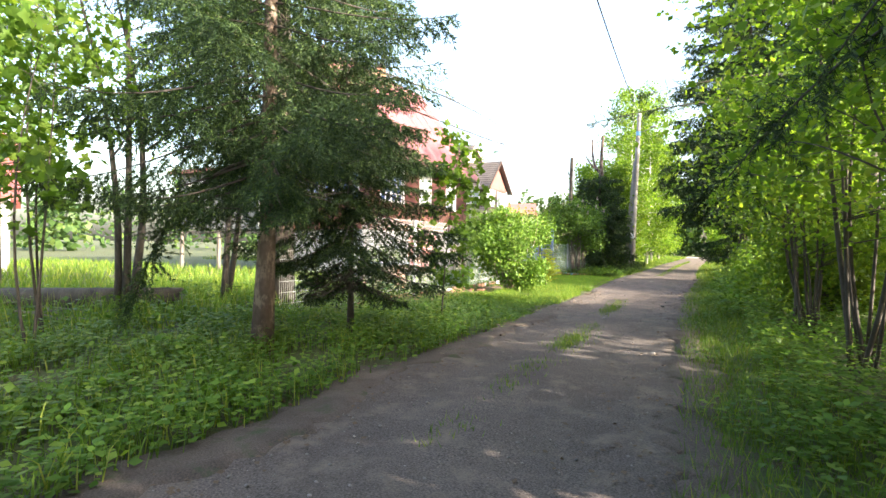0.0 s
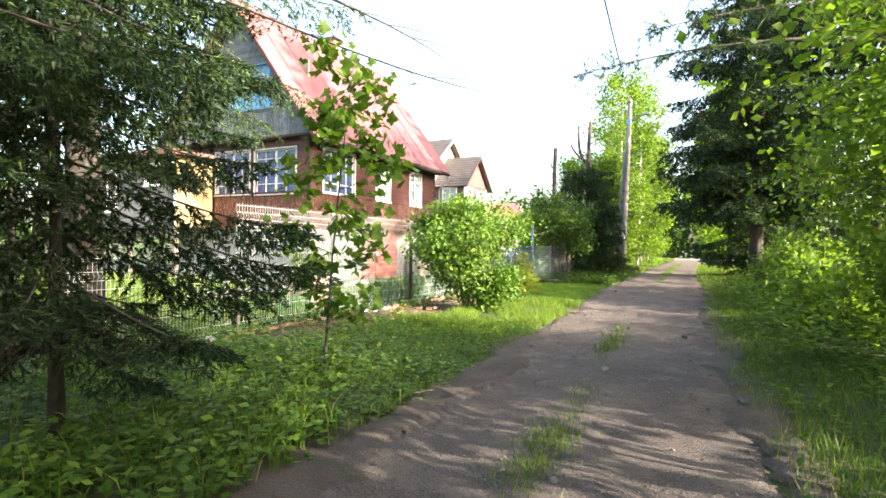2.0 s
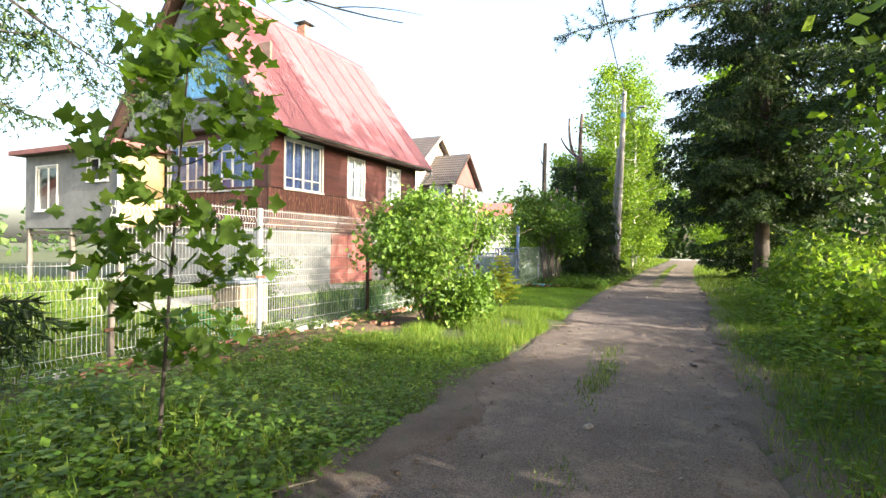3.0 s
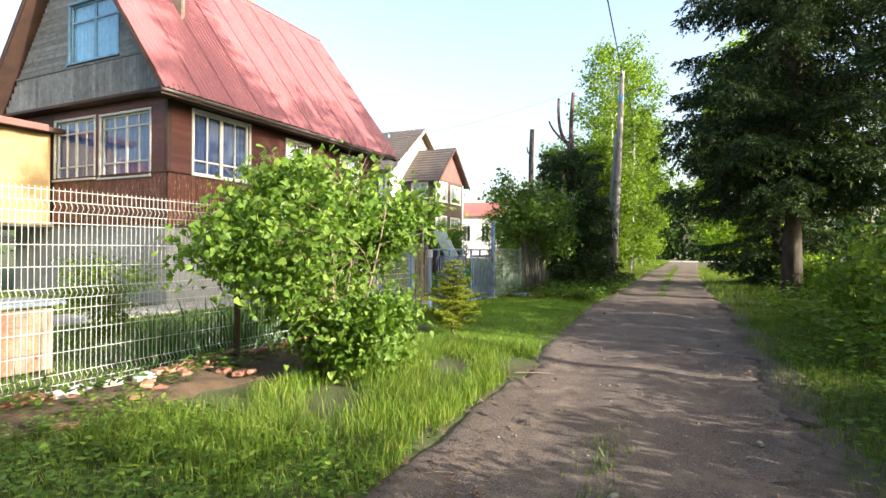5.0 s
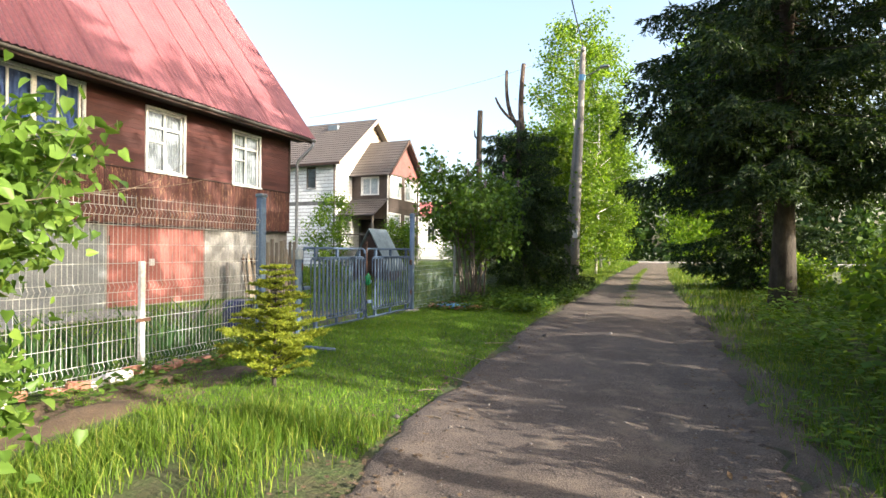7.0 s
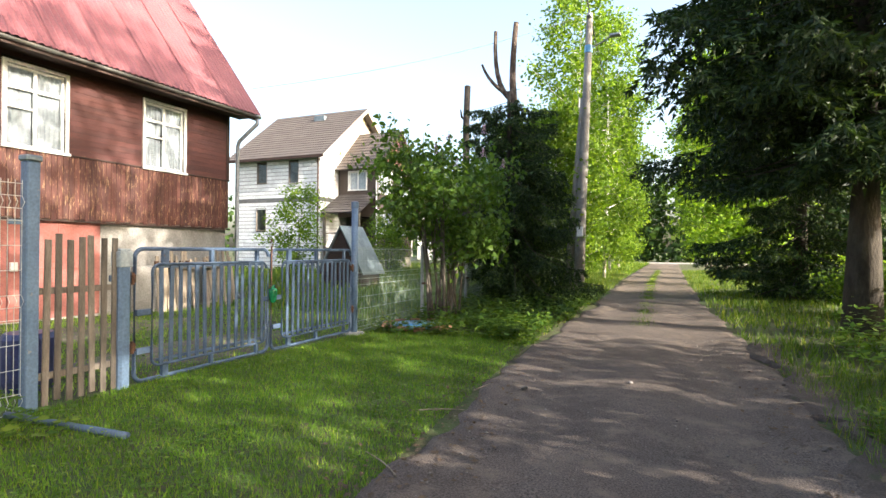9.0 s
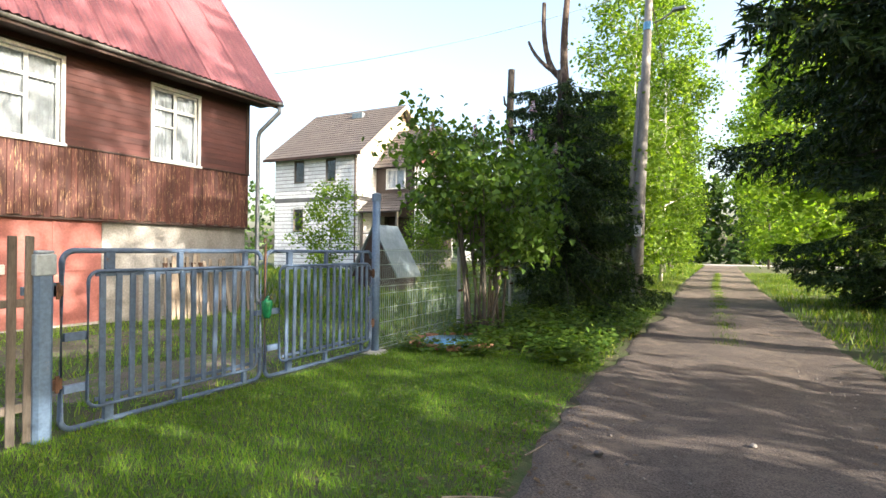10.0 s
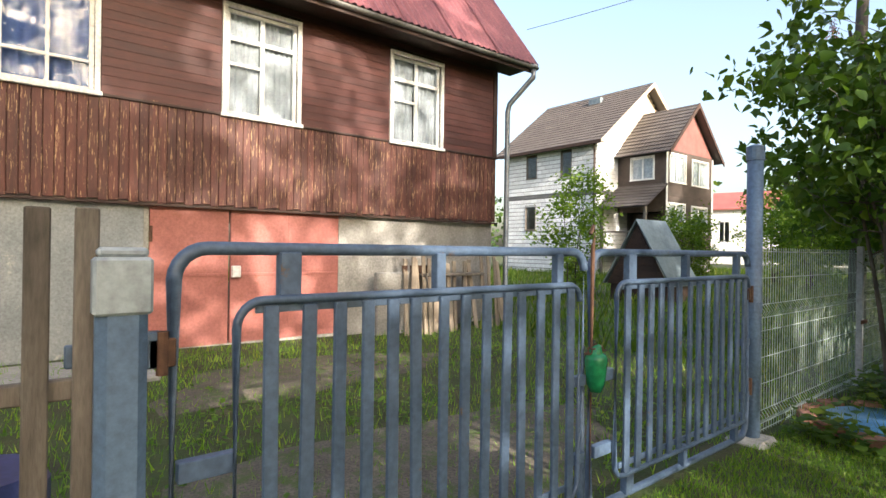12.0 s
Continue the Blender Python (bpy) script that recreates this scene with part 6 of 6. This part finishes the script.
# lawn before the gate
meadow("lawn", scatter(r, 95000, -7.0, "left", 16.2, 25.0, 0), 207, 0.062, 0.008, M_lawn, "short green lawn in front of the gate")
meadow("lawn", scatter(r, 44000, -12.8, -7.1, 9.0, 34.0, 0), 208, 0.1, 0.011, M_lawn, "yard lawn behind the gate, partly trodden")
weeds("clover_patch", scatter(r, 5200, -7.0, "left", 16.4, 25.0, 0.1), 220, 0.06, 0.034, M_weed, "low clover and plantain leaves in the lawn", 3, LEAF_DIAMOND)
weeds("clover_patch", scatter(r, 2600, -12.4, -7.2, 18.6, 25.0, 0.2), 221, 0.08, 0.05, M_weed, "low clover and dandelion leaves in the yard lawn", 3, LEAF_DIAMOND)
# other side
meadow("verge_grass", scatter(r, 22000, "right", (1.3,), 0.0, 24.0, 0.0), 209, 0.17, 0.009, M_grass, "thin grass on the shaded verge")
weeds("weed_patch", scatter(r, 4500, "right", (1.6,), 0.5, 24.0, 0.2, 0.25), 210, 0.2, 0.07, M_weed, "leafy plants at the foot of the thicket", 4)
weeds("weed_patch", scatter(r, 2600, -0.3, 3.0, 11.0, 26.0, 0.0, 0.45), 211, 0.8, 0.1, M_weed, "tall nettles and raspberry shoots along the verge", 5, LEAF_DIAMOND)
weeds("weed_patch", scatter(r, 2600, 0.3, 3.0, 3.6, 11.5, 0.0, 0.5), 219, 0.5, 0.065, M_weed, "shaded nettles under the overhanging bushes", 5, LEAF_DIAMOND)
# farther along the lane
meadow("verge_grass", scatter(r, 24000, -8.5, "left", 24.5, 50.0, -0.2), 212, 0.2, 0.02, M_grass, "grass along the lane")
meadow("verge_grass", scatter(r, 20000, "right", (3.0,), 24.0, 60.0, -0.2), 213, 0.2, 0.025, M_grass, "grass along the lane under the spruces")
meadow("verge_grass", scatter(r, 16000, -11, "left", 50, 86, -0.3), 214, 0.3, 0.05, M_grass, "far verge grass")
under = scatter(r, 3800, -6.9, -4.2, 24.3, 33.0, -0.6)
under = under[np.hypot((under[:, 0] + 6.5) / 0.5, (under[:, 1] - 25.0) / 0.5) > 1]
weeds("weed_patch", under, 215, 0.36, 0.1, M_weed, "dense dark goutweed beneath the lilac", 5, LEAF_DIAMOND)
meadow("yard_grass", scatter(r, 40000, -34, -7.2, 26, 62, -0.4), 216, 0.35, 0.05, M_grass, "rough grass in the neighbouring gardens")
meadow("yard_grass", scatter(r, 20000, -34, -13, -6, 17, -0.4), 217, 0.35, 0.05, M_grass, "rough grass in the garden behind the trees")
# tufts on the crown of the lane
pts = []
for y0, y1, n in ((2.0, 9.0, 16), (10.5, 13.8, 12), (26.5, 60, 90)):
    for i in range(n):
        y = r.uniform(y0, y1)
        c = interp(ROAD_L, y) * 0.53 + interp(ROAD_R, y) * 0.47
        pts.append(np.array([c, y]) + r.normal(0, [0.1, 0.22], (70, 2)))
pts = np.concatenate(pts)
v, f = blades(pts, r, 0.07, 0.009)
v[:, 2] += 0.035
solid("lane_tufts", mesh_fast("lane_tufts", v, f, M_grass), None, "grass tufts along the crown of the lane", "grass", kind="stuff")
# grit and pebbles on the lane
n = 5000
y = np.concatenate([r.uniform(0, 26, 4200), r.uniform(26, 50, 800)])
u = r.uniform(0.02, 0.98, n)
x = interp(ROAD_L, y) * (1 - u) + interp(ROAD_R, y) * u
s = 0.004 + 0.012 * r.uniform(0, 1, n) ** 4
oct_v = np.array([[1, 0, 0], [-1, 0, 0], [0, 1, 0], [0, -1, 0], [0, 0, 0.6], [0, 0, -0.6]])
oct_f = np.array([[0, 2, 4], [2, 1, 4], [1, 3, 4], [3, 0, 4], [2, 0, 5], [1, 2, 5], [3, 1, 5], [0, 3, 5]])
v = np.stack([x, y, np.full(n, 0.022)], 1)[:, None] + s[:, None, None] * oct_v[None] * r.uniform(0.6, 1.4, (n, 1, 3))
f = (oct_f[None] + (np.arange(n) * 6)[:, None, None]).reshape(-1, 3)
solid("lane_grit", mesh_fast("lane_grit", v.reshape(-1, 3), f, M_stone), None, "loose grit and small stones on the lane", "gravel", kind="stuff")
# fallen leaves and twigs at the lane's edges
n = 5000
y = r.uniform(0, 24, n)
sd = r.uniform(0, 1, n) < 0.5
x = np.where(sd, interp(ROAD_L, y) + r.normal(0.1, 0.25, n), interp(ROAD_R, y) + r.normal(0.0, 0.35, n))
at = np.stack([x, y, ground_z(x, y) + 0.03], 1)
v, f = leaf_mesh(LEAF_DIAMOND, at, r.normal(0, 1, (n, 3)) * [1, 1, 0.15], r.normal(0, 0.2, (n, 3)) + [0, 0, 1], r.uniform(0.02, 0.06, n))
solid("leaf_litter", mesh_fast("leaf_litter", v, f, M_litter), None, "brown fallen leaves and bark crumbs at the lane's edge", "leaf litter", kind="stuff")


def strip(name, table, y0, y1, inner, outer, material, label, seed):
    """A thin ragged ribbon of litter along a lane edge, from inner to outer metres beside it."""
    rr_ = rng(seed)
    yy = np.arange(y0, y1, 0.12)
    e = interp(table, yy)
    a = e + inner + 0.12 * np.sin(yy * 2.7) + rr_.normal(0, 0.06, len(yy))
    b = e + outer + 0.1 * np.sin(yy * 1.9 + 2) + rr_.normal(0, 0.06, len(yy))
    k = 7
    xs_ = a[:, None] + (b - a)[:, None] * np.linspace(0, 1, k)[None]
    zs_ = np.full(xs_.shape, 0.046) + rr_.normal(0, 0.004, xs_.shape)
    zs_[:, 0] = zs_[:, -1] = 0.0
    ys_ = np.repeat(yy[:, None], k, 1)
    ii = np.arange(xs_.size).reshape(xs_.shape)
    ff = np.stack([ii[:-1, :-1], ii[:-1, 1:], ii[1:, 1:], ii[1:, :-1]], -1).reshape(-1, 4)
    ob = solid(name, mesh_fast(name, np.stack([xs_, ys_, zs_], -1).reshape(-1, 3), ff, material), None, label, "leaf litter", kind="structure")
    ob.data.shade_smooth()


strip("litter_strip", ROAD_L, -3.0, 12.0, -0.2, 0.36, M_needle_litter, "brown needle litter along the lane's edge", 401)
strip("litter_strip", ROAD_R, -3.0, 26.0, -0.14, 0.3, M_needle_litter, "brown trodden litter along the shaded edge", 402)

# ---- utility pole and cables ----
pole = thing("utility_pole", (-5.2, 36.0, 0), "grey tapered utility pole with a short lamp bracket", "pole")
part("shaft", Geo().tube([(-0.2, 0, -0.2), (-0.12, 0, 3.0), (0.0, 0, 6.2), (0.12, 0, 9.9)], [0.2, 0.18, 0.15, 0.11], 10), M_polewood, pole, smooth=True)
part("brace", Geo().tube([(-0.62, 0.1, -0.1), (-0.1, 0.05, 6.9)], [0.15, 0.1], 8), M_polewood, pole, "leaning grey brace", smooth=True)
part("band", Geo().tube([(0.08, 0, 8.5), (0.09, 0, 8.75)], 0.145, 10), M_bluepaint, pole, "blue painted band")
part("tag_plate", Geo().box((-0.24, -0.24, 1.95), (-0.02, -0.19, 2.3), 0.01), M_white, pole, "white number plate")
part("lamp_arm", Geo().tube(curve3((0.1, 0, 8.7), (0.5, -0.05, 8.7), (0.85, -0.1, 8.95), 6), 0.03, 6), M_zinc, pole)
part("lamp_head", Geo().box((0.8, -0.2, 8.9), (1.2, -0.02, 9.02), 0.04), M_zinc, pole, "small grey street lamp head")
part("insulator", Geo().tube([(0.12, -0.14, 9.75), (0.12, -0.14, 9.95)], 0.04, 8).box((0.05, -0.3, 9.7), (0.2, 0.3, 9.76), 0.01), M_zinc, pole)


def cable(a, b, sag, label, rad=0.02):
    s = np.linspace(0, 1, 24)[:, None]
    p = np.asarray(a) * (1 - s) + np.asarray(b) * s - np.array([0, 0, 1.0]) * sag * 4 * s * (1 - s)
    solid("power_cable", Geo().tube(p, rad, 5), M_cable, label, "cable", "overhead cables")


cable((-5.08, 36.0, 9.9), (-1.6, -6.0, 8.6), 0.9, "black twisted overhead power cable along the lane", 0.022)
cable((-5.08, 36.0, 9.9), (-12.4, 27.3, 5.6), 0.3, "thin overhead cable from the pole to the house", 0.006)
cable((-5.08, 36.0, 9.8), (-6.0, 70.0, 9.4), 0.8, "black overhead power cable running on along the lane", 0.022)

# ---- the yard ----
# leaning planks against the basement
r = rng(300)
for i in range(20):
    y = 24.55 + i * 0.112 + r.normal(0, 0.02)
    w, h = r.uniform(0.05, 0.1), r.uniform(1.15, 1.45)
    m = pose(-12.28 + r.uniform(-0.05, 0.08), y, 0.03, r.normal(-8, 4), -14 + r.normal(0, 2), 0)
    solid("plank", Geo().box((-0.012, -w / 2, 0), (0.012, w / 2, h), 0.004), M_plank, "weathered plank leaning against the basement wall", "plank", "planks leaning on the wall", m=m)
solid("concrete_slab", Geo().box((-12.75, 24.2, 0), (-12.62, 25.0, 1.02), 0.02), M_concrete, "grey sheet of fibre cement leaning on the basement", "slab", m=pose(0, 0, 0))
solid("plank_rack", Geo().box((-12.8, 25.0, 0.95), (-12.4, 26.3, 1.0), 0.01).box((-12.8, 25.1, 0), (-12.7, 25.2, 0.95)).box((-12.8, 26.1, 0), (-12.7, 26.2, 0.95)), M_oldwood, "rough wooden rack behind the leaning planks", "rack")
for i in range(6):
    y = 24.7 + i * 0.16
    solid("flower_pot", Geo().tube([(-12.6, y, 1.0), (-12.6, y, 1.13)], [0.035, 0.05], 10), M_rust, "small dark flower pot on the rack", "flower pot", "flower pots on the rack")

# A-frame hut
hut = thing("well_house", (-13.5, 33.0, 0), "dark A-frame well house with pale sheet metal slopes", "well house")
for sgn in (-1, 1):
    ex, ez, az_2 = 1.0 * sgn, 0.5, 2.25
    part("slope", Geo().prism([(0, az_2), (ex, ez), (ex * 1.02, ez + 0.0), (ex * 1.02, ez + 0.04), (0, az_2 + 0.05)], 1, -0.06, 1.5), M_tin, hut, "pale blue sheet metal slope")
part("front_boarding", Geo().prism([(-0.92, 0.5), (0.92, 0.5), (0, 2.15)], 1, 0.0, 0.04), M_darkwood, hut)
for i in range(9):
    z = 0.55 + i * 0.17
    hw = (2.15 - z - 0.15) * 0.92 / 1.65
    if hw > 0.06:
        part("board", Geo().box((-hw, -0.02, z), (hw, 0.0, z + 0.155), 0.004), M_darkwood, hut)
part("base", Geo().box((-0.85, 0.05, -0.1), (0.85, 1.4, 0.5), 0.02), M_darkwood, hut)

# box with a grey lid behind the wire fence
hv = thing("wooden_box_table", (-8.3, 12.55, 0), "pinkish wooden box on legs with a grey metal lid", "box")
for x0 in (-0.3, 0.26):
    for y0 in (-0.3, 0.26):
        part("leg", Geo().box((x0, y0, -0.05), (x0 + 0.06, y0 + 0.06, 0.78), 0.005), M_plank, hv)
for i in range(5):
    part("board", Geo().box((0.322, -0.29 + i * 0.12, 0.1), (0.34, -0.18 + i * 0.12, 0.76), 0.004), M_brick if i % 2 else M_plank, hv)
    part("board", Geo().box((-0.29 + i * 0.12, -0.34, 0.1), (-0.18 + i * 0.12, -0.322, 0.76), 0.004), M_plank, hv)
part("lid", Geo().box((-0.4, -0.4, 0.78), (0.42, 0.4, 0.83), 0.01), M_tin, hv, "grey metal lid")

# concrete path beside the house and trodden ground behind the gate
solid("concrete_path", Geo().box((-12.7, 12.0, -0.05), (-11.4, 20.9, 0.1), 0.02), M_concrete, "pale concrete path along the house", "path", kind="structure")
def earth(name, x0, x1, y0, y1, seed, label):
    """A low uneven patch of trodden earth with a ragged outline."""
    rr_ = rng(seed)
    k = 28
    a = np.linspace(0, 2 * math.pi, k, endpoint=False)
    rim = 1 + 0.14 * np.sin(a * 3 + seed) + rr_.normal(0, 0.07, k)
    v_, f_ = [((x0 + x1) / 2, (y0 + y1) / 2, 0.085)], []
    for q, z_ in ((0.45, 0.088), (0.8, 0.082), (1.0, 0.03)):
        v_ += [((x0 + x1) / 2 + (x1 - x0) / 2 * q * r0 * math.cos(t_), (y0 + y1) / 2 + (y1 - y0) / 2 * q * r0 * math.sin(t_), z_ + rr_.normal(0, 0.004)) for t_, r0 in zip(a, rim)]
    f_ += [(0, 1 + i, 1 + (i + 1) % k) for i in range(k)]
    for j in (0, 1):
        f_ += [(1 + j * k + i, 1 + (j + 1) * k + i, 1 + (j + 1) * k + (i + 1) % k, 1 + j * k + (i + 1) % k) for i in range(k)]
    solid(name, Geo().add(v_, f_), M_earth, label, "soil", kind="structure", smooth=True)


earth("bare_earth", -9.0, -7.3, 20.2, 23.6, 2, "trodden pale earth of the drive behind the gate")
earth("bare_earth", -11.6, -10.0, 20.6, 24.2, 4, "trodden pale earth before the garage doors")

# padlock cover on the gate
bt = thing("green_bottle_cover", (FX + 0.05, 21.97, 0.82), "green plastic bottle half hung over the gate lock", "lock cover")
part("body", Geo().tube([(0, 0, -0.1), (0, 0, -0.06), (0, 0, 0.06), (0, 0, 0.085)], [0.03, 0.046, 0.058, 0.05], 12), M_greenplastic, bt, smooth=True)
part("rim", Geo().tube([(0, 0, 0.08), (0, 0, 0.1), (0.02, 0, 0.13)], [0.05, 0.035, 0.012], 10), M_greenplastic, bt)
links = thing("gate_chain", (FX + 0.03, 21.9, 0.93), "rusty chain holding the gate leaves together", "chain")
for i in range(7):
    a = radians(i * 26 - 80)
    pth = [(0.012 * math.cos(t_), 0.018 * math.sin(t_), 0) for t_ in np.linspace(0, 2 * math.pi, 9)]
    part("link", Geo().tube(pth, 0.004, 5, False), M_rust, links, m=pose(0.02, i * 0.022, 0.03 * math.cos(a) - 0.02, 90 * (i % 2), 0, 0))
solid("gate_latch_rod", Geo().tube([(FX + 0.03, 21.96, 0.1), (FX + 0.03, 21.96, 1.44), (FX + 0.03, 21.98, 1.5), (FX + 0.03, 21.96, 1.54), (FX + 0.03, 21.94, 1.5)], 0.012, 6), M_rust, "rusty drop rod between the gate leaves", "latch")
# loose pipe on the lawn
solid("loose_pipe", Geo().tube([(-7.0, 18.95, 0.1), (-5.75, 19.05, 0.085)], 0.028, 10), M_gate, "grey painted steel pipe lying on the lawn", "pipe", smooth=True)

# bed at the foot of the wire fence: bricks, rubble, soil
gx2, gy2 = np.meshgrid(np.linspace(-6.95, -5.7, 14), np.linspace(8.6, 18.2, 70), indexing='ij')
fall = np.minimum(np.minimum(gx2 + 6.95, -5.7 - gx2) / 0.3, np.minimum(gy2 - 8.6, 18.2 - gy2) / 0.5).clip(0, 1)
gz2 = ground_z(gx2, gy2) - 0.02 + fall * (0.05 + 0.03 * np.sin(gx2 * 9) * np.sin(gy2 * 4)) + r.normal(0, 0.008, gx2.shape)
idx = np.arange(gx2.size).reshape(gx2.shape)
bf = np.stack([idx[:-1, :-1], idx[1:, :-1], idx[1:, 1:], idx[:-1, 1:]], -1).reshape(-1, 4)
solid("soil_bed", mesh_fast("soil_bed", np.stack([gx2, gy2, gz2], -1).reshape(-1, 3), bf, M_litter), None, "dry brown soil bed along the fence foot", "soil", kind="structure")
for i in range(44):
    y = 8.9 + i * 0.215 + r.normal(0, 0.03)
    mat_ = M_paleblock if 12.2 < y < 13.1 or r.uniform() < 0.12 else M_brick
    sx, sy, sz = r.uniform(0.08, 0.13), r.uniform(0.15, 0.25), r.uniform(0.06, 0.1)
    m = pose(-6.82 + r.normal(0, 0.04), y, 0.06, r.normal(0, 8), r.normal(0, 8), r.normal(0, 20))
    solid("border_stone", Geo().box((-sx / 2, -sy / 2, 0), (sx / 2, sy / 2, sz), 0.018), mat_,
          "white rubble block edging the fence bed" if mat_ is M_paleblock else "old brick lying along the fence bed", "brick", "bricks edging the fence bed", m=m)
for i in range(16):
    m = pose(r.uniform(-6.6, -5.8), r.uniform(9.5, 13.8), 0.07, r.normal(0, 10), r.normal(0, 10), r.uniform(0, 180))
    solid("brick_shard", Geo().box((-0.06, -0.08, 0), (0.06, 0.08, 0.05), 0.015), M_brick, "broken brick lying on the bed", "brick", "broken bricks", m=m)

# irises along the inner side of the fence
n = 420
pts = np.stack([r.uniform(-7.6, -7.15, n), r.uniform(13.4, 18.6, n)], 1)
v, f = blades(pts, r, 0.75, 0.04, 2)
solid("iris_clump", mesh_fast("iris_clump", v, f, M_iris), None, "tall sword-shaped iris leaves behind the fence", "irises", kind="stuff")
# plants at the fence foot
weeds("weed_patch", np.stack([r.uniform(-7.0, -6.2, 420), r.uniform(9.0, 19.0, 420)], 1), 301, 0.25, 0.09, M_weed, "leafy weeds at the fence foot", 5)
# green plastic netting by the stake
net = thing("green_net_roll", (-7.3, 10.6, 0), "green plastic garden netting against the fence", "netting")
nm2 = Geo()
for i in range(12):
    nm2.tube([(0, i * 0.09, 0.02), (0.02, i * 0.09, 0.5)], 0.006, 4, False)
for i in range(7):
    nm2.tube([(0.0, 0, 0.04 + i * 0.075), (0.01, 1.0, 0.04 + i * 0.075)], 0.006, 4, False)
part("mesh", nm2, M_greenplastic, net)

# blue basin and bricks past the gate
bs = thing("garden_pond", (-6.45, 25.1, 0.03), "shallow blue garden basin edged with bricks", "basin")
part("bowl", Geo().tube([(0, 0, 0.0), (0, 0, 0.03), (0, 0, 0.075), (0, 0, 0.08), (0, 0, 0.04)], [0.3, 0.4, 0.45, 0.42, 0.36], 20), M_bluepaint, bs, smooth=True)
for i in range(12):
    a = i * math.pi / 6
    part("brick", Geo().box((-0.1, -0.055, 0), (0.1, 0.055, 0.07), 0.012), M_brick, bs, m=pose(0.58 * math.cos(a), 0.58 * math.sin(a), 0.02, r.normal(0, 5), 0, math.degrees(a) + 90))
solid("plastic_tub", Geo().tube([(0, 0, 0), (0, 0, 0.1), (0, 0, 0.5), (0, 0, 0.55)], [0.2, 0.23, 0.23, 0.2], 14), M_navy, "navy plastic tub behind the pickets", "tub", m=pose(-7.9, 19.6, 0.05))

# dark veg debris and white bundle under the first trees
solid("fallen_log", Geo().tube([(-11.0, 4.6, 0.28), (-9.8, 5.4, 0.3), (-8.6, 6.3, 0.33)], [0.2, 0.19, 0.17], 12), M_bark, "old log lying in the wild garden", "log", smooth=True)
g = Geo()
for i in range(30):
    a0 = np.array([r.uniform(-10.8, -8.4), r.uniform(4.0, 5.6), r.uniform(0.06, 0.3)])
    g.tube([a0, a0 + [r.uniform(-0.9, 0.9), r.uniform(-0.4, 0.4), r.uniform(-0.05, 0.1)]], 0.014, 4)
solid("brushwood_pile", g, M_oldwood, "grey pile of cut brushwood under the trees", "brushwood", kind="stuff")

# lilac blossoms
r = rng(310)
for i in range(9):
    a, d = r.uniform(0, 6.28), r.uniform(0.4, 1.2)
    at = np.array([-6.2 + d * math.cos(a), 26.2 + d * math.sin(a), 3.1 + r.uniform(-0.5, 0.55)])
    k = 90
    u = r.uniform(0, 1, k)
    pts_ = np.stack([r.normal(0, 0.03, k) * (1.2 - u), r.normal(0, 0.03, k) * (1.2 - u), u * 0.17], 1)
    v, f = leaf_mesh(LEAF_DIAMOND, pts_, r.normal(0, 1, (k, 3)), r.normal(0, 1, (k, 3)), np.full(k, 0.022))
    solid("lilac_blossom", mesh_fast("lilac_blossom", v, f, M_bloom), None, "pale mauve lilac blossom at a branch tip", "blossom", "lilac blossoms", m=Matrix.Translation(at))

# dead wood and dark stones on the lane
for i in range(14):
    y = r.uniform(6, 24)
    x = interp(ROAD_L, y) * 0.5 + interp(ROAD_R, y) * 0.5 + r.normal(0, 0.8)
    s_ = r.uniform(0.02, 0.045)
    solid("lane_stone", Geo().box((-s_, -s_ * 0.7, -s_ * 0.3), (s_, s_ * 0.7, s_ * 0.7), s_ * 0.4), M_stone, "small dark stone on the lane", "stone", "stones on the lane", m=pose(x, y, 0.03, r.normal(0, 10), r.normal(0, 10), r.uniform(0, 180)))
for i in range(22):
    y = r.uniform(2, 24)
    x = interp(ROAD_L, y) + r.normal(0.1, 0.2) if i % 2 else interp(ROAD_R, y) + r.normal(0.1, 0.25)
    a = r.uniform(0, 6.28)
    ln_ = r.uniform(0.15, 0.5)
    d = np.array([math.cos(a), math.sin(a), 0]) * ln_
    p0 = np.array([x, y, float(ground_z(x, y)) + 0.035])
    solid("fallen_twig", Geo().tube(curve3(p0, p0 + d * 0.5 + [0.02, 0.03, 0.01], p0 + d, 5), [0.007, 0.006, 0.005, 0.004, 0.002], 5), M_pale_bark, "dry fallen twig beside the lane", "twig", "fallen twigs")
